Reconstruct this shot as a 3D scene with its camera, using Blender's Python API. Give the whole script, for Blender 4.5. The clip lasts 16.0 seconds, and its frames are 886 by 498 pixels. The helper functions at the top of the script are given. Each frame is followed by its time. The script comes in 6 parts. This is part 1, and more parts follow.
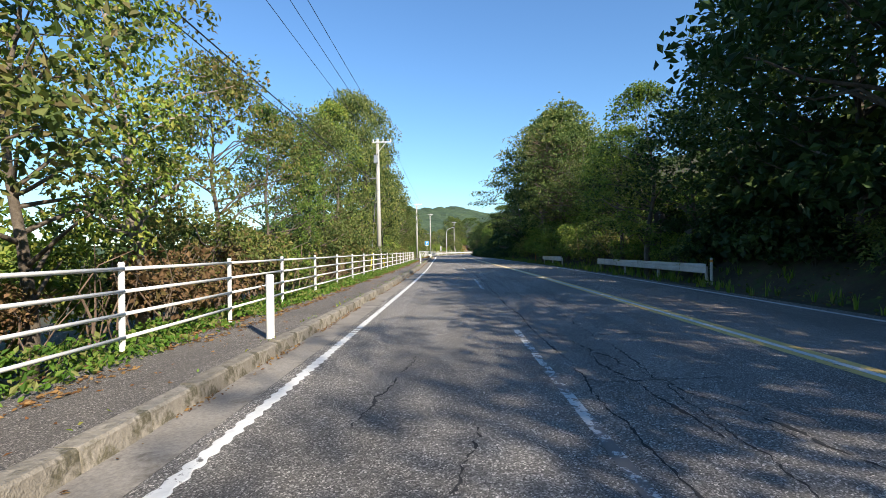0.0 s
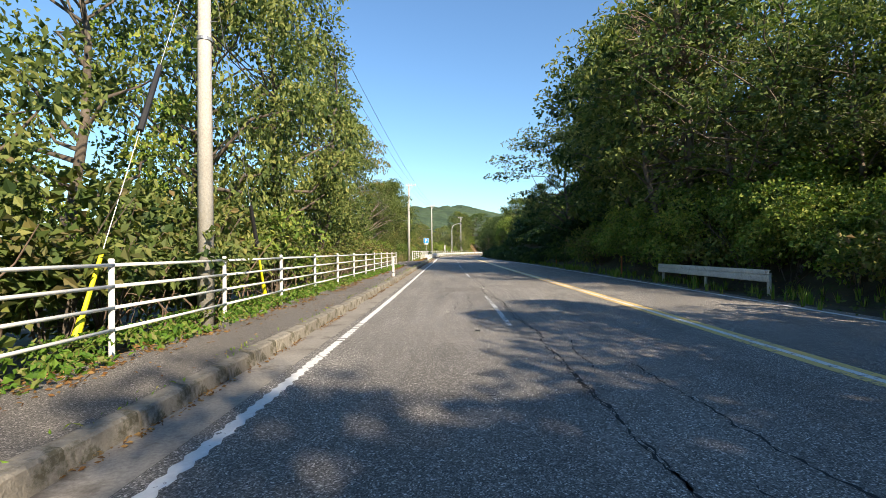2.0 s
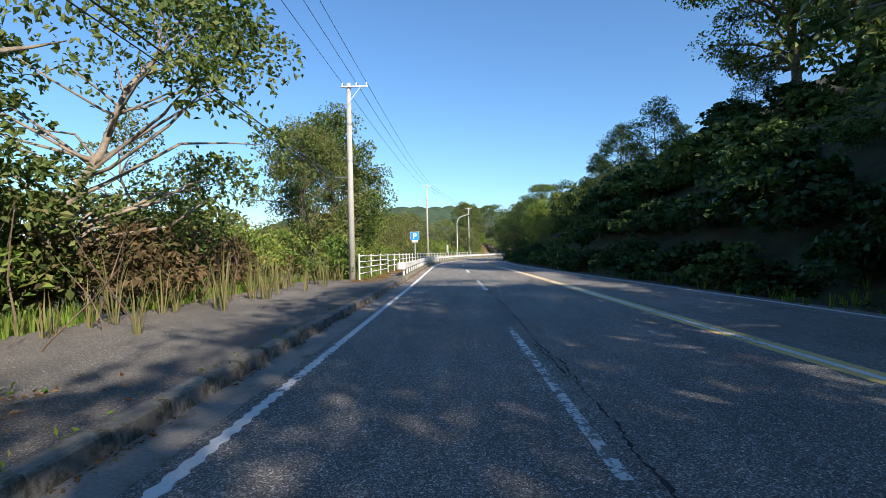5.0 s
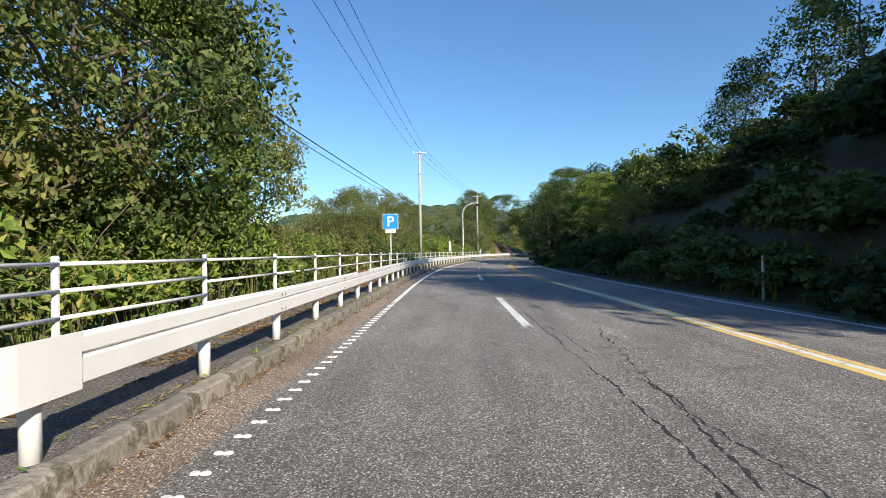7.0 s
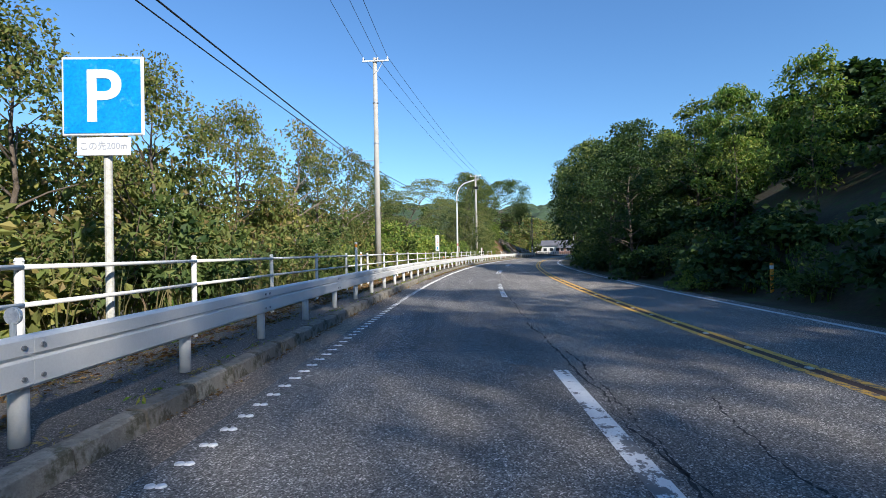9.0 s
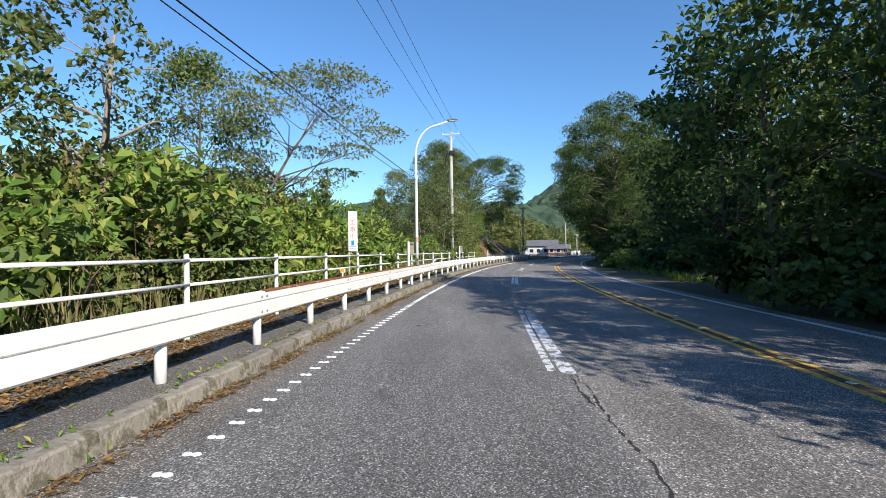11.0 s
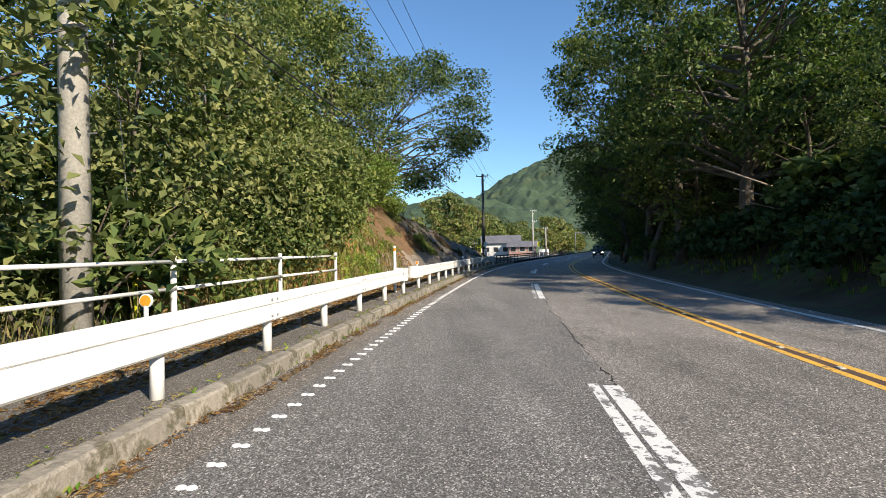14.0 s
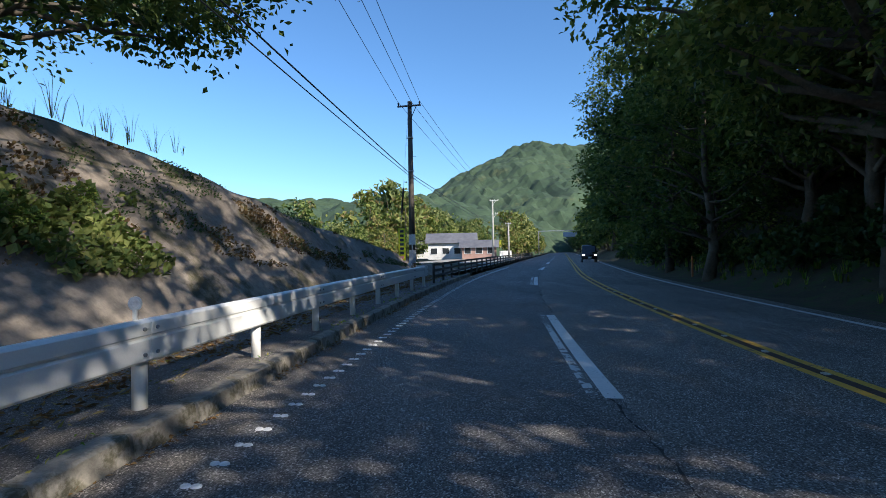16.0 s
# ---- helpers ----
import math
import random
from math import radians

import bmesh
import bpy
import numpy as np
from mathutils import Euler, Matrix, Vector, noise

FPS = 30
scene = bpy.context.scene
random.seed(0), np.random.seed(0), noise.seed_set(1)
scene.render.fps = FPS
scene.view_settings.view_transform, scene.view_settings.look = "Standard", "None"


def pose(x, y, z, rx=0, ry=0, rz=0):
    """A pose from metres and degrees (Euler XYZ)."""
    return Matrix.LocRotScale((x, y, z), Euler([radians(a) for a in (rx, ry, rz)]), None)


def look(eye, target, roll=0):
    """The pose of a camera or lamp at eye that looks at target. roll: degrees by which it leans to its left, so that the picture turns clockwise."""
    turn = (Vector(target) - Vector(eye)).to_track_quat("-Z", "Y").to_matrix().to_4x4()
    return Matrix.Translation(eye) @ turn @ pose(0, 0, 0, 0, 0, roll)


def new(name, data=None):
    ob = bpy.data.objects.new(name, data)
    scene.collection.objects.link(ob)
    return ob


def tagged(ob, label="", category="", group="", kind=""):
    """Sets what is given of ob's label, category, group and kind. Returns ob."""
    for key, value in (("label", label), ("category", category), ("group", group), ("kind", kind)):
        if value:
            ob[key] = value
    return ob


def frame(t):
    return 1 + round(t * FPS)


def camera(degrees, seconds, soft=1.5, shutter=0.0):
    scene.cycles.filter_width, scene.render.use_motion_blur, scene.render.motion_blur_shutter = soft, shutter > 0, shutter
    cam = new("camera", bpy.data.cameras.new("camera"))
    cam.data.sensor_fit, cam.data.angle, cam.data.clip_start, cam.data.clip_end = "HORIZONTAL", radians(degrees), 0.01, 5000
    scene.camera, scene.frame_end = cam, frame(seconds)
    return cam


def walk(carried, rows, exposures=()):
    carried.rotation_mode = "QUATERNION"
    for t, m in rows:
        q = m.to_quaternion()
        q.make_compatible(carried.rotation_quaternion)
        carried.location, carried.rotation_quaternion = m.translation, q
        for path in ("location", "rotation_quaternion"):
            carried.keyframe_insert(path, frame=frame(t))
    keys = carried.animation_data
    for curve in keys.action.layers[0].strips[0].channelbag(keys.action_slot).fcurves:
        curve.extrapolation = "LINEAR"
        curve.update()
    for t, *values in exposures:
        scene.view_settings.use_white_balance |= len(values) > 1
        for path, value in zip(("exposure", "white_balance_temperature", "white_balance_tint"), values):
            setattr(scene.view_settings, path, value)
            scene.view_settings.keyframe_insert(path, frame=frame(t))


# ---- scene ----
cam = camera(86.0, 16.0, 0.6)
PATH = [
    (0, (4.761, 15.318, 1.376), (4.600, 25.317, 1.416), -0.95),
    (0.5, (4.796, 21.395, 1.380), (4.600, 31.392, 1.442), -1.02),
    (1, (4.859, 27.438, 1.382), (4.625, 37.435, 1.424), -0.53),
    (1.5, (4.879, 33.487, 1.380), (4.611, 43.484, 1.457), -0.85),
    (2, (4.843, 39.529, 1.372), (4.551, 49.525, 1.412), -0.44),
    (2.5, (4.775, 45.536, 1.372), (4.473, 55.532, 1.431), -0.72),
    (3, (4.691, 51.536, 1.374), (4.381, 61.531, 1.443), -0.87),
    (3.5, (4.587, 57.517, 1.380), (4.261, 67.512, 1.451), -0.89),
    (4, (4.471, 63.464, 1.383), (4.126, 73.457, 1.461), -1.10),
    (4.5, (4.353, 69.374, 1.380), (3.990, 79.367, 1.457), -1.26),
    (5, (4.231, 75.260, 1.379), (3.849, 85.252, 1.458), -1.19),
    (5.5, (4.087, 81.123, 1.379), (3.683, 91.115, 1.441), -1.09),
    (6, (3.934, 86.964, 1.379), (3.509, 96.955, 1.444), -1.11),
    (6.5, (3.778, 92.786, 1.378), (3.337, 102.776, 1.426), -1.00),
    (7, (3.627, 98.587, 1.377), (3.180, 108.577, 1.442), -0.83),
    (7.5, (3.491, 104.379, 1.381), (3.055, 114.369, 1.445), -0.92),
    (8, (3.401, 110.182, 1.392), (3.001, 120.173, 1.472), -1.06),
    (8.5, (3.330, 115.977, 1.386), (2.984, 125.970, 1.452), -0.82),
    (9, (3.285, 121.781, 1.374), (3.014, 131.777, 1.438), -1.09),
    (9.5, (3.356, 127.589, 1.376), (3.183, 137.588, 1.438), -0.97),
    (10, (3.569, 133.401, 1.379), (3.517, 143.401, 1.442), -1.12),
    (10.5, (3.904, 139.213, 1.379), (3.991, 149.213, 1.441), -1.14),
    (11, (4.346, 145.022, 1.378), (4.581, 155.019, 1.449), -0.72),
    (11.5, (4.875, 150.825, 1.374), (5.258, 160.818, 1.446), -0.55),
    (12, (5.516, 156.619, 1.376), (6.050, 166.604, 1.454), -0.72),
    (12.5, (6.320, 162.390, 1.372), (7.038, 172.364, 1.434), -0.64),
    (13, (7.276, 168.139, 1.377), (8.196, 178.096, 1.449), -0.78),
    (13.5, (8.383, 173.898, 1.383), (9.512, 183.834, 1.433), -0.89),
    (14, (9.658, 179.620, 1.381), (10.997, 189.530, 1.425), -1.06),
    (14.5, (11.064, 185.299, 1.374), (12.622, 195.177, 1.412), -1.21),
    (15, (12.580, 190.950, 1.373), (14.366, 200.789, 1.448), -0.99),
    (15.5, (14.217, 196.538, 1.372), (16.247, 206.330, 1.432), -0.90),
    (16, (15.951, 202.028, 1.379), (18.248, 211.760, 1.438), -1.13),
]
walk(cam, [(t, look(eye, target, roll)) for t, eye, target, roll in PATH], [(0.0, 0.95, 6700, 10), (1.0, 1.05, 7100, 10), (3.2, 1.08, 7500, 10), (4.5, 0.92, 6600, 10), (7.0, 0.72, 6600, 10), (8.5, 0.74, 6250, 10), (12.0, 0.78, 6250, 10), (13.5, 0.85, 6800, 10), (15.0, 0.92, 7150, 10), (16.0, 0.88, 6300, 10)])

# ---- light ----
ELEV = 32.0
SUN = Vector((0.57 * math.cos(radians(ELEV)), -0.82 * math.cos(radians(ELEV)), math.sin(radians(ELEV)))).normalized()
world = bpy.data.worlds.new("sky")
scene.world = world
world.use_nodes = True
wn = world.node_tree.nodes
sky = wn.new("ShaderNodeTexSky")
sky.sky_type = "NISHITA"
sky.sun_disc = False
sky.sun_elevation = radians(ELEV)
sky.sun_rotation = math.atan2(SUN.x, SUN.y)
sky.altitude, sky.air_density, sky.dust_density, sky.ozone_density = 0, 1.3, 0.0, 4.0
wn["Background"].inputs["Strength"].default_value = 0.088
clear = wn.new("ShaderNodeMix")
clear.data_type, clear.blend_type = "RGBA", "MULTIPLY"
clear.inputs["Factor"].default_value, clear.inputs["B"].default_value = 1.0, (0.71, 0.96, 1.20, 1)
world.node_tree.links.new(sky.outputs["Color"], clear.inputs["A"])
world.node_tree.links.new(clear.outputs["Result"], wn["Background"].inputs["Color"])
sun_data = bpy.data.lights.new("sun", "SUN")
sun_data.energy, sun_data.angle, sun_data.color = 4.7, radians(0.6), (1.0, 0.91, 0.78)
sun_lamp = new("sun", sun_data)
sun_lamp.matrix_world = look((0, 0, 60), Vector((0, 0, 60)) - SUN)


# ---- materials ----
def node_mat(name):
    m = bpy.data.materials.new(name)
    m.use_nodes = True
    return m, m.node_tree.nodes, m.node_tree.links, m.node_tree.nodes["Principled BSDF"]


def noise_node(nodes, links, scale, detail=4.0, rough=0.6, coord=None):
    n = nodes.new("ShaderNodeTexNoise")
    n.inputs["Scale"].default_value, n.inputs["Detail"].default_value, n.inputs["Roughness"].default_value = scale, detail, rough
    if coord:
        links.new(coord, n.inputs["Vector"])
    return n


def ramp_node(nodes, links, fac, stops):
    r = nodes.new("ShaderNodeValToRGB")
    while len(r.color_ramp.elements) < len(stops):
        r.color_ramp.elements.new(0.5)
    for e, (p, c) in zip(r.color_ramp.elements, stops):
        e.position, e.color = p, (*c, 1)
    links.new(fac, r.inputs["Fac"])
    return r


def mix_node(nodes, links, a, b, fac, mode="MIX"):
    m = nodes.new("ShaderNodeMix")
    m.data_type, m.blend_type = "RGBA", mode
    for sock, v in ((m.inputs["Factor"], fac), (m.inputs["A"], a), (m.inputs["B"], b)):
        if isinstance(v, (int, float)):
            sock.default_value = v
        elif isinstance(v, tuple):
            sock.default_value = (*v, 1)
        else:
            links.new(v, sock)
    return m.outputs["Result"]


def bump_node(nodes, links, height, bsdf, strength, distance=0.02):
    b = nodes.new("ShaderNodeBump")
    b.inputs["Strength"].default_value, b.inputs["Distance"].default_value = strength, distance
    links.new(height, b.inputs["Height"])
    links.new(b.outputs["Normal"], bsdf.inputs["Normal"])


def surface(name, dark, light, big=0.6, fine=40.0, rough=0.8, metal=0.0, bump=0.3, stain=None, stain_scale=2.0, stain_from=0.6, vary=0.0, grain=0.7):
    """A grained surface: two tones by large noise, fine grain, and stains of another colour."""
    m, nodes, links, bsdf = node_mat(name)
    co = nodes.new("ShaderNodeTexCoord").outputs["Object"]
    a = noise_node(nodes, links, big, 5, 0.6, co)
    f = noise_node(nodes, links, fine, 3, 0.7, co)
    col = ramp_node(nodes, links, a.outputs["Fac"], [(0.3, dark), (0.7, light)]).outputs["Color"]
    g = ramp_node(nodes, links, f.outputs["Fac"], [(0.3, (0.62,) * 3), (0.7, (1.25,) * 3)]).outputs["Color"]
    col = mix_node(nodes, links, col, g, grain, "MULTIPLY")
    if stain:
        s = noise_node(nodes, links, stain_scale, 6, 0.7, co)
        k = ramp_node(nodes, links, s.outputs["Fac"], [(stain_from, (0, 0, 0)), (stain_from + 0.12, (1, 1, 1))]).outputs["Color"]
        col = mix_node(nodes, links, col, stain, k)
    if vary:
        info = nodes.new("ShaderNodeObjectInfo")
        k = ramp_node(nodes, links, info.outputs["Random"], [(0.0, (1 - vary,) * 3), (1.0, (1 + vary,) * 3)]).outputs["Color"]
        col = mix_node(nodes, links, col, k, 1.0, "MULTIPLY")
    links.new(col, bsdf.inputs["Base Color"])
    bsdf.inputs["Roughness"].default_value, bsdf.inputs["Metallic"].default_value = rough, metal
    if bump:
        bump_node(nodes, links, f.outputs["Fac"], bsdf, bump)
    return m


def leaf_mat(name, tones, rough=0.62, through_it=0.27):
    """Leaves in several tones, each leaf its own, with a lighter glow where the sun stands behind them."""
    m, nodes, links, bsdf = node_mat(name)
    geo = nodes.new("ShaderNodeNewGeometry")
    info = nodes.new("ShaderNodeObjectInfo")
    n = len(tones)
    col = ramp_node(nodes, links, geo.outputs["Random Per Island"], [((k + 0.5) / n, c) for k, c in enumerate(tones)]).outputs["Color"]
    tone = ramp_node(nodes, links, info.outputs["Random"], [(0.0, (0.7, 0.78, 0.7)), (1.0, (1.25, 1.15, 1.0))]).outputs["Color"]
    col = mix_node(nodes, links, col, tone, 1.0, "MULTIPLY")
    links.new(col, bsdf.inputs["Base Color"])
    bsdf.inputs["Roughness"].default_value = rough
    bsdf.inputs["Specular IOR Level"].default_value = 0.18
    tr = nodes.new("ShaderNodeBsdfTranslucent")
    links.new(mix_node(nodes, links, col, (1.15, 1.35, 0.6), 1.0, "MULTIPLY"), tr.inputs["Color"])
    mx = nodes.new("ShaderNodeMixShader")
    mx.inputs["Fac"].default_value = through_it
    links.new(bsdf.outputs["BSDF"], mx.inputs[1])
    links.new(tr.outputs["BSDF"], mx.inputs[2])
    links.new(mx.outputs["Shader"], nodes["Material Output"].inputs["Surface"])
    return m


def asphalt_mat(name, dark, light, speck, wear=0.5):
    m, nodes, links, bsdf = node_mat(name)
    co = nodes.new("ShaderNodeTexCoord").outputs["Object"]
    stretch = nodes.new("ShaderNodeMapping")
    stretch.inputs["Scale"].default_value = (1.0, 0.12, 1.0)
    links.new(co, stretch.inputs["Vector"])
    a = noise_node(nodes, links, 0.35, 5, 0.6, co)
    b = noise_node(nodes, links, 1.6, 4, 0.6, stretch.outputs["Vector"])
    v = nodes.new("ShaderNodeTexVoronoi")
    v.inputs["Scale"].default_value = 92
    links.new(co, v.inputs["Vector"])
    f = noise_node(nodes, links, 85, 3, 0.85, co)
    col = ramp_node(nodes, links, a.outputs["Fac"], [(0.3, dark), (0.7, light)]).outputs["Color"]
    tracks = ramp_node(nodes, links, b.outputs["Fac"], [(0.3, (1 - 0.4 * wear,) * 3), (0.7, (1 + 0.4 * wear,) * 3)]).outputs["Color"]
    col = mix_node(nodes, links, col, tracks, 1.0, "MULTIPLY")
    stones = ramp_node(nodes, links, v.outputs["Color"], [(0.0, (0.18,) * 3), (0.4, (0.62,) * 3), (0.68, (1.05,) * 3), (0.82, (2.1,) * 3), (1.0, (4.2,) * 3)]).outputs["Color"]
    col = mix_node(nodes, links, col, stones, speck, "MULTIPLY")
    grain = ramp_node(nodes, links, f.outputs["Fac"], [(0.38, (0.45,) * 3), (0.62, (1.45,) * 3)]).outputs["Color"]
    col = mix_node(nodes, links, col, grain, 0.75, "MULTIPLY")
    oil = noise_node(nodes, links, 1.1, 3, 0.5, co)
    k = ramp_node(nodes, links, oil.outputs["Fac"], [(0.66, (1, 1, 1)), (0.74, (0.7, 0.7, 0.72))]).outputs["Color"]
    col = mix_node(nodes, links, col, k, 1.0, "MULTIPLY")
    links.new(col, bsdf.inputs["Base Color"])
    bsdf.inputs["Roughness"].default_value = 0.82
    bsdf.inputs["Specular IOR Level"].default_value = 0.3
    bump_node(nodes, links, f.outputs["Fac"], bsdf, 0.8, 0.014)
    return m


def paint_mat(name, colour, under, worn=0.5, scale=9.0):
    """Road paint, flaked off down to the asphalt."""
    m, nodes, links, bsdf = node_mat(name)
    co = nodes.new("ShaderNodeTexCoord").outputs["Object"]
    n = noise_node(nodes, links, scale, 6, 0.75, co)
    big = noise_node(nodes, links, 0.5, 2, 0.5, co)
    add = nodes.new("ShaderNodeMath")
    add.operation = "MULTIPLY_ADD"
    links.new(big.outputs["Fac"], add.inputs[0])
    add.inputs[1].default_value = 0.5
    links.new(n.outputs["Fac"], add.inputs[2])
    k = ramp_node(nodes, links, add.outputs[0], [(0.25 + worn, (0, 0, 0)), (0.29 + worn, (1, 1, 1))]).outputs["Color"]
    soil = ramp_node(nodes, links, n.outputs["Fac"], [(0.3, tuple(c * 0.75 for c in colour)), (0.7, colour)]).outputs["Color"]
    col = mix_node(nodes, links, soil, under, k)
    links.new(col, bsdf.inputs["Base Color"])
    bsdf.inputs["Roughness"].default_value = 0.65
    bump_node(nodes, links, n.outputs["Fac"], bsdf, 0.3, 0.01)
    return m


ASPHALT = asphalt_mat("asphalt", (0.185, 0.174, 0.160), (0.262, 0.244, 0.223), 0.95)
WALK_ASPHALT = asphalt_mat("footway_asphalt", (0.125, 0.113, 0.102), (0.20, 0.182, 0.162), 0.7, 0.3)
GUTTER = surface("gutter_concrete", (0.20, 0.18, 0.155), (0.30, 0.275, 0.24), 1.2, 30, 0.9, 0, 0.3, (0.10, 0.085, 0.07), 1.5, 0.55)
KERB = surface("kerb_concrete", (0.18, 0.162, 0.13), (0.345, 0.31, 0.26), 3.5, 22, 0.95, 0, 1.0, (0.10, 0.09, 0.058), 5, 0.50, 0.22)
WHITE_PAINT = paint_mat("road_paint_white", (0.76, 0.76, 0.74), (0.13, 0.125, 0.12), 0.60)
WORN_PAINT = paint_mat("worn_road_paint_white", (0.68, 0.68, 0.66), (0.13, 0.125, 0.12), 0.47, 7.0)
DASH_PAINT = paint_mat("cracked_road_paint_white", (0.76, 0.76, 0.74), (0.14, 0.135, 0.13), 0.52, 7.0)
YELLOW_PAINT = paint_mat("road_paint_yellow", (0.78, 0.45, 0.07), (0.17, 0.13, 0.09), 0.605, 11.0)
PALE_YELLOW_PAINT = paint_mat("faded_road_paint_yellow", (0.80, 0.57, 0.20), (0.22, 0.19, 0.15), 0.59, 11.0)
CENTRE_PAINT = paint_mat("road_paint_between", (0.78, 0.78, 0.76), (0.24, 0.23, 0.21), 0.60, 9.0)
STEEL_WHITE = surface("white_painted_steel", (0.70, 0.70, 0.675), (0.77, 0.77, 0.75), 1.5, 60, 0.38, 0, 0.02, (0.66, 0.64, 0.58), 5.0, 0.70, grain=0.12)
STEEL_RUSTY = surface("rusting_white_steel", (0.72, 0.71, 0.66), (0.82, 0.80, 0.76), 1.5, 14, 0.5, 0, 0.1, (0.20, 0.065, 0.02), 5.0, 0.50)
STEEL_OLD = surface("dulled_painted_steel", (0.42, 0.42, 0.38), (0.60, 0.60, 0.55), 1.2, 20, 0.55, 0, 0.1, (0.20, 0.14, 0.09), 3.0, 0.58)
STEEL_GREY = surface("galvanised_steel", (0.30, 0.31, 0.32), (0.45, 0.46, 0.47), 3, 30, 0.42, 0.6, 0.05)
CONCRETE_POLE = surface("pole_concrete", (0.36, 0.34, 0.30), (0.48, 0.46, 0.42), 0.8, 30, 0.85, 0, 0.15, (0.28, 0.26, 0.22), 1.5, 0.6)
DARK_POLE = surface("dark_brown_pole", (0.055, 0.045, 0.038), (0.09, 0.075, 0.06), 1.0, 30, 0.7, 0, 0.1)
CABLE = surface("black_cable", (0.012, 0.012, 0.013), (0.02, 0.02, 0.021), 1, 10, 0.5, 0, 0)
BARK = surface("bark", (0.075, 0.058, 0.042), (0.17, 0.14, 0.11), 2.5, 18, 0.95, 0, 0.8)
PALE_BARK = surface("pale_bark", (0.20, 0.16, 0.12), (0.34, 0.28, 0.22), 2.5, 18, 0.95, 0, 0.8)
TWIG = surface("dry_twigs", (0.10, 0.066, 0.045), (0.24, 0.17, 0.12), 3, 20, 0.95, 0, 0.2)
SOIL = surface("leafy_soil", (0.035, 0.030, 0.018), (0.085, 0.07, 0.042), 0.7, 12, 1.0, 0, 0.8, (0.05, 0.075, 0.022), 1.6, 0.5)
EARTH = surface("brown_earth", (0.105, 0.060, 0.030), (0.200, 0.118, 0.062), 0.8, 14, 1.0, 0, 0.8, (0.105, 0.095, 0.038), 1.2, 0.54)
SPRAYED = surface("sprayed_concrete", (0.17, 0.140, 0.112), (0.31, 0.262, 0.215), 0.5, 9, 0.95, 0, 0.9, (0.085, 0.075, 0.042), 0.9, 0.52)
LITTER = surface("dry_leaf_litter", (0.10, 0.085, 0.062), (0.21, 0.175, 0.128), 0.9, 22, 1.0, 0, 0.9, (0.07, 0.085, 0.03), 1.4, 0.56)
SIGN_BLUE = surface("sign_blue", (0.0, 0.23, 0.62), (0.01, 0.30, 0.72), 3, 30, 0.4, 0, 0, (0.10, 0.45, 0.75), 5, 0.6)
SIGN_WHITE = surface("sign_white", (0.70, 0.70, 0.70), (0.80, 0.80, 0.79), 3, 30, 0.4, 0, 0)
SIGN_RED = surface("faded_red", (0.62, 0.24, 0.22), (0.70, 0.33, 0.30), 3, 30, 0.5, 0, 0)
SIGN_YELLOW = surface("sign_yellow", (0.72, 0.66, 0.02), (0.80, 0.74, 0.04), 3, 30, 0.45, 0, 0)
SIGN_BACK = surface("weathered_sign_back", (0.26, 0.22, 0.15), (0.40, 0.35, 0.25), 3, 25, 0.7, 0, 0.1)
INK = surface("dark_print", (0.025, 0.03, 0.045), (0.04, 0.045, 0.06), 3, 20, 0.5, 0, 0)
FADED_INK = surface("faded_print", (0.33, 0.36, 0.42), (0.42, 0.45, 0.50), 3, 20, 0.5, 0, 0)
ORANGE = surface("orange_reflector", (0.75, 0.24, 0.02), (0.85, 0.32, 0.03), 3, 20, 0.35, 0, 0)
LITTER = leaf_mat("fallen_leaves", [(0.16, 0.075, 0.03), (0.25, 0.14, 0.06), (0.34, 0.21, 0.10), (0.12, 0.06, 0.03)], 0.8, 0.1)
GREEN = leaf_mat("green_leaves", [(0.076, 0.112, 0.038), (0.114, 0.16, 0.053), (0.159, 0.2, 0.068), (0.207, 0.23, 0.087)])
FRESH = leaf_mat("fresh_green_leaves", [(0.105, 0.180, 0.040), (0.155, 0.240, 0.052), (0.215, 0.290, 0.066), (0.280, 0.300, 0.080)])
AUTUMN = leaf_mat("yellowing_leaves", [(0.115, 0.155, 0.048), (0.170, 0.200, 0.060), (0.250, 0.245, 0.080), (0.215, 0.155, 0.085), (0.140, 0.165, 0.062)])
# dark foliage; as inner leaves it stands in for shade inside crowns
DEEP = leaf_mat("dark_green_and_shade_leaves", [(0.030, 0.058, 0.024), (0.050, 0.086, 0.032), (0.076, 0.118, 0.044)], 0.45)
GREY_GREEN = leaf_mat("dull_green_leaves", [(0.108, 0.138, 0.061), (0.162, 0.19, 0.081), (0.216, 0.232, 0.099)])
DRY = leaf_mat("dry_brown_leaves", [(0.10, 0.065, 0.038), (0.16, 0.10, 0.06), (0.09, 0.075, 0.03), (0.20, 0.13, 0.08)], 0.8, 0.2)
GRASS = leaf_mat("verge_grass", [(0.078, 0.155, 0.025), (0.124, 0.232, 0.034), (0.186, 0.279, 0.046), (0.279, 0.264, 0.093)])
STRAW = leaf_mat("straw", [(0.28, 0.22, 0.12), (0.34, 0.27, 0.15), (0.22, 0.19, 0.09), (0.15, 0.16, 0.05)], 0.8)


# ---- building helpers ----
def mesh_of(name, verts, faces, mats, index=None, smooth=False):
    me = bpy.data.meshes.new(name)
    me.from_pydata([tuple(v) for v in verts], [], [tuple(f) for f in faces])
    for m in mats:
        me.materials.append(m)
    if index is not None:
        me.polygons.foreach_set("material_index", np.asarray(index, dtype=np.int32))
    if smooth:
        me.polygons.foreach_set("use_smooth", np.ones(len(me.polygons), dtype=bool))
    me.update()
    return me


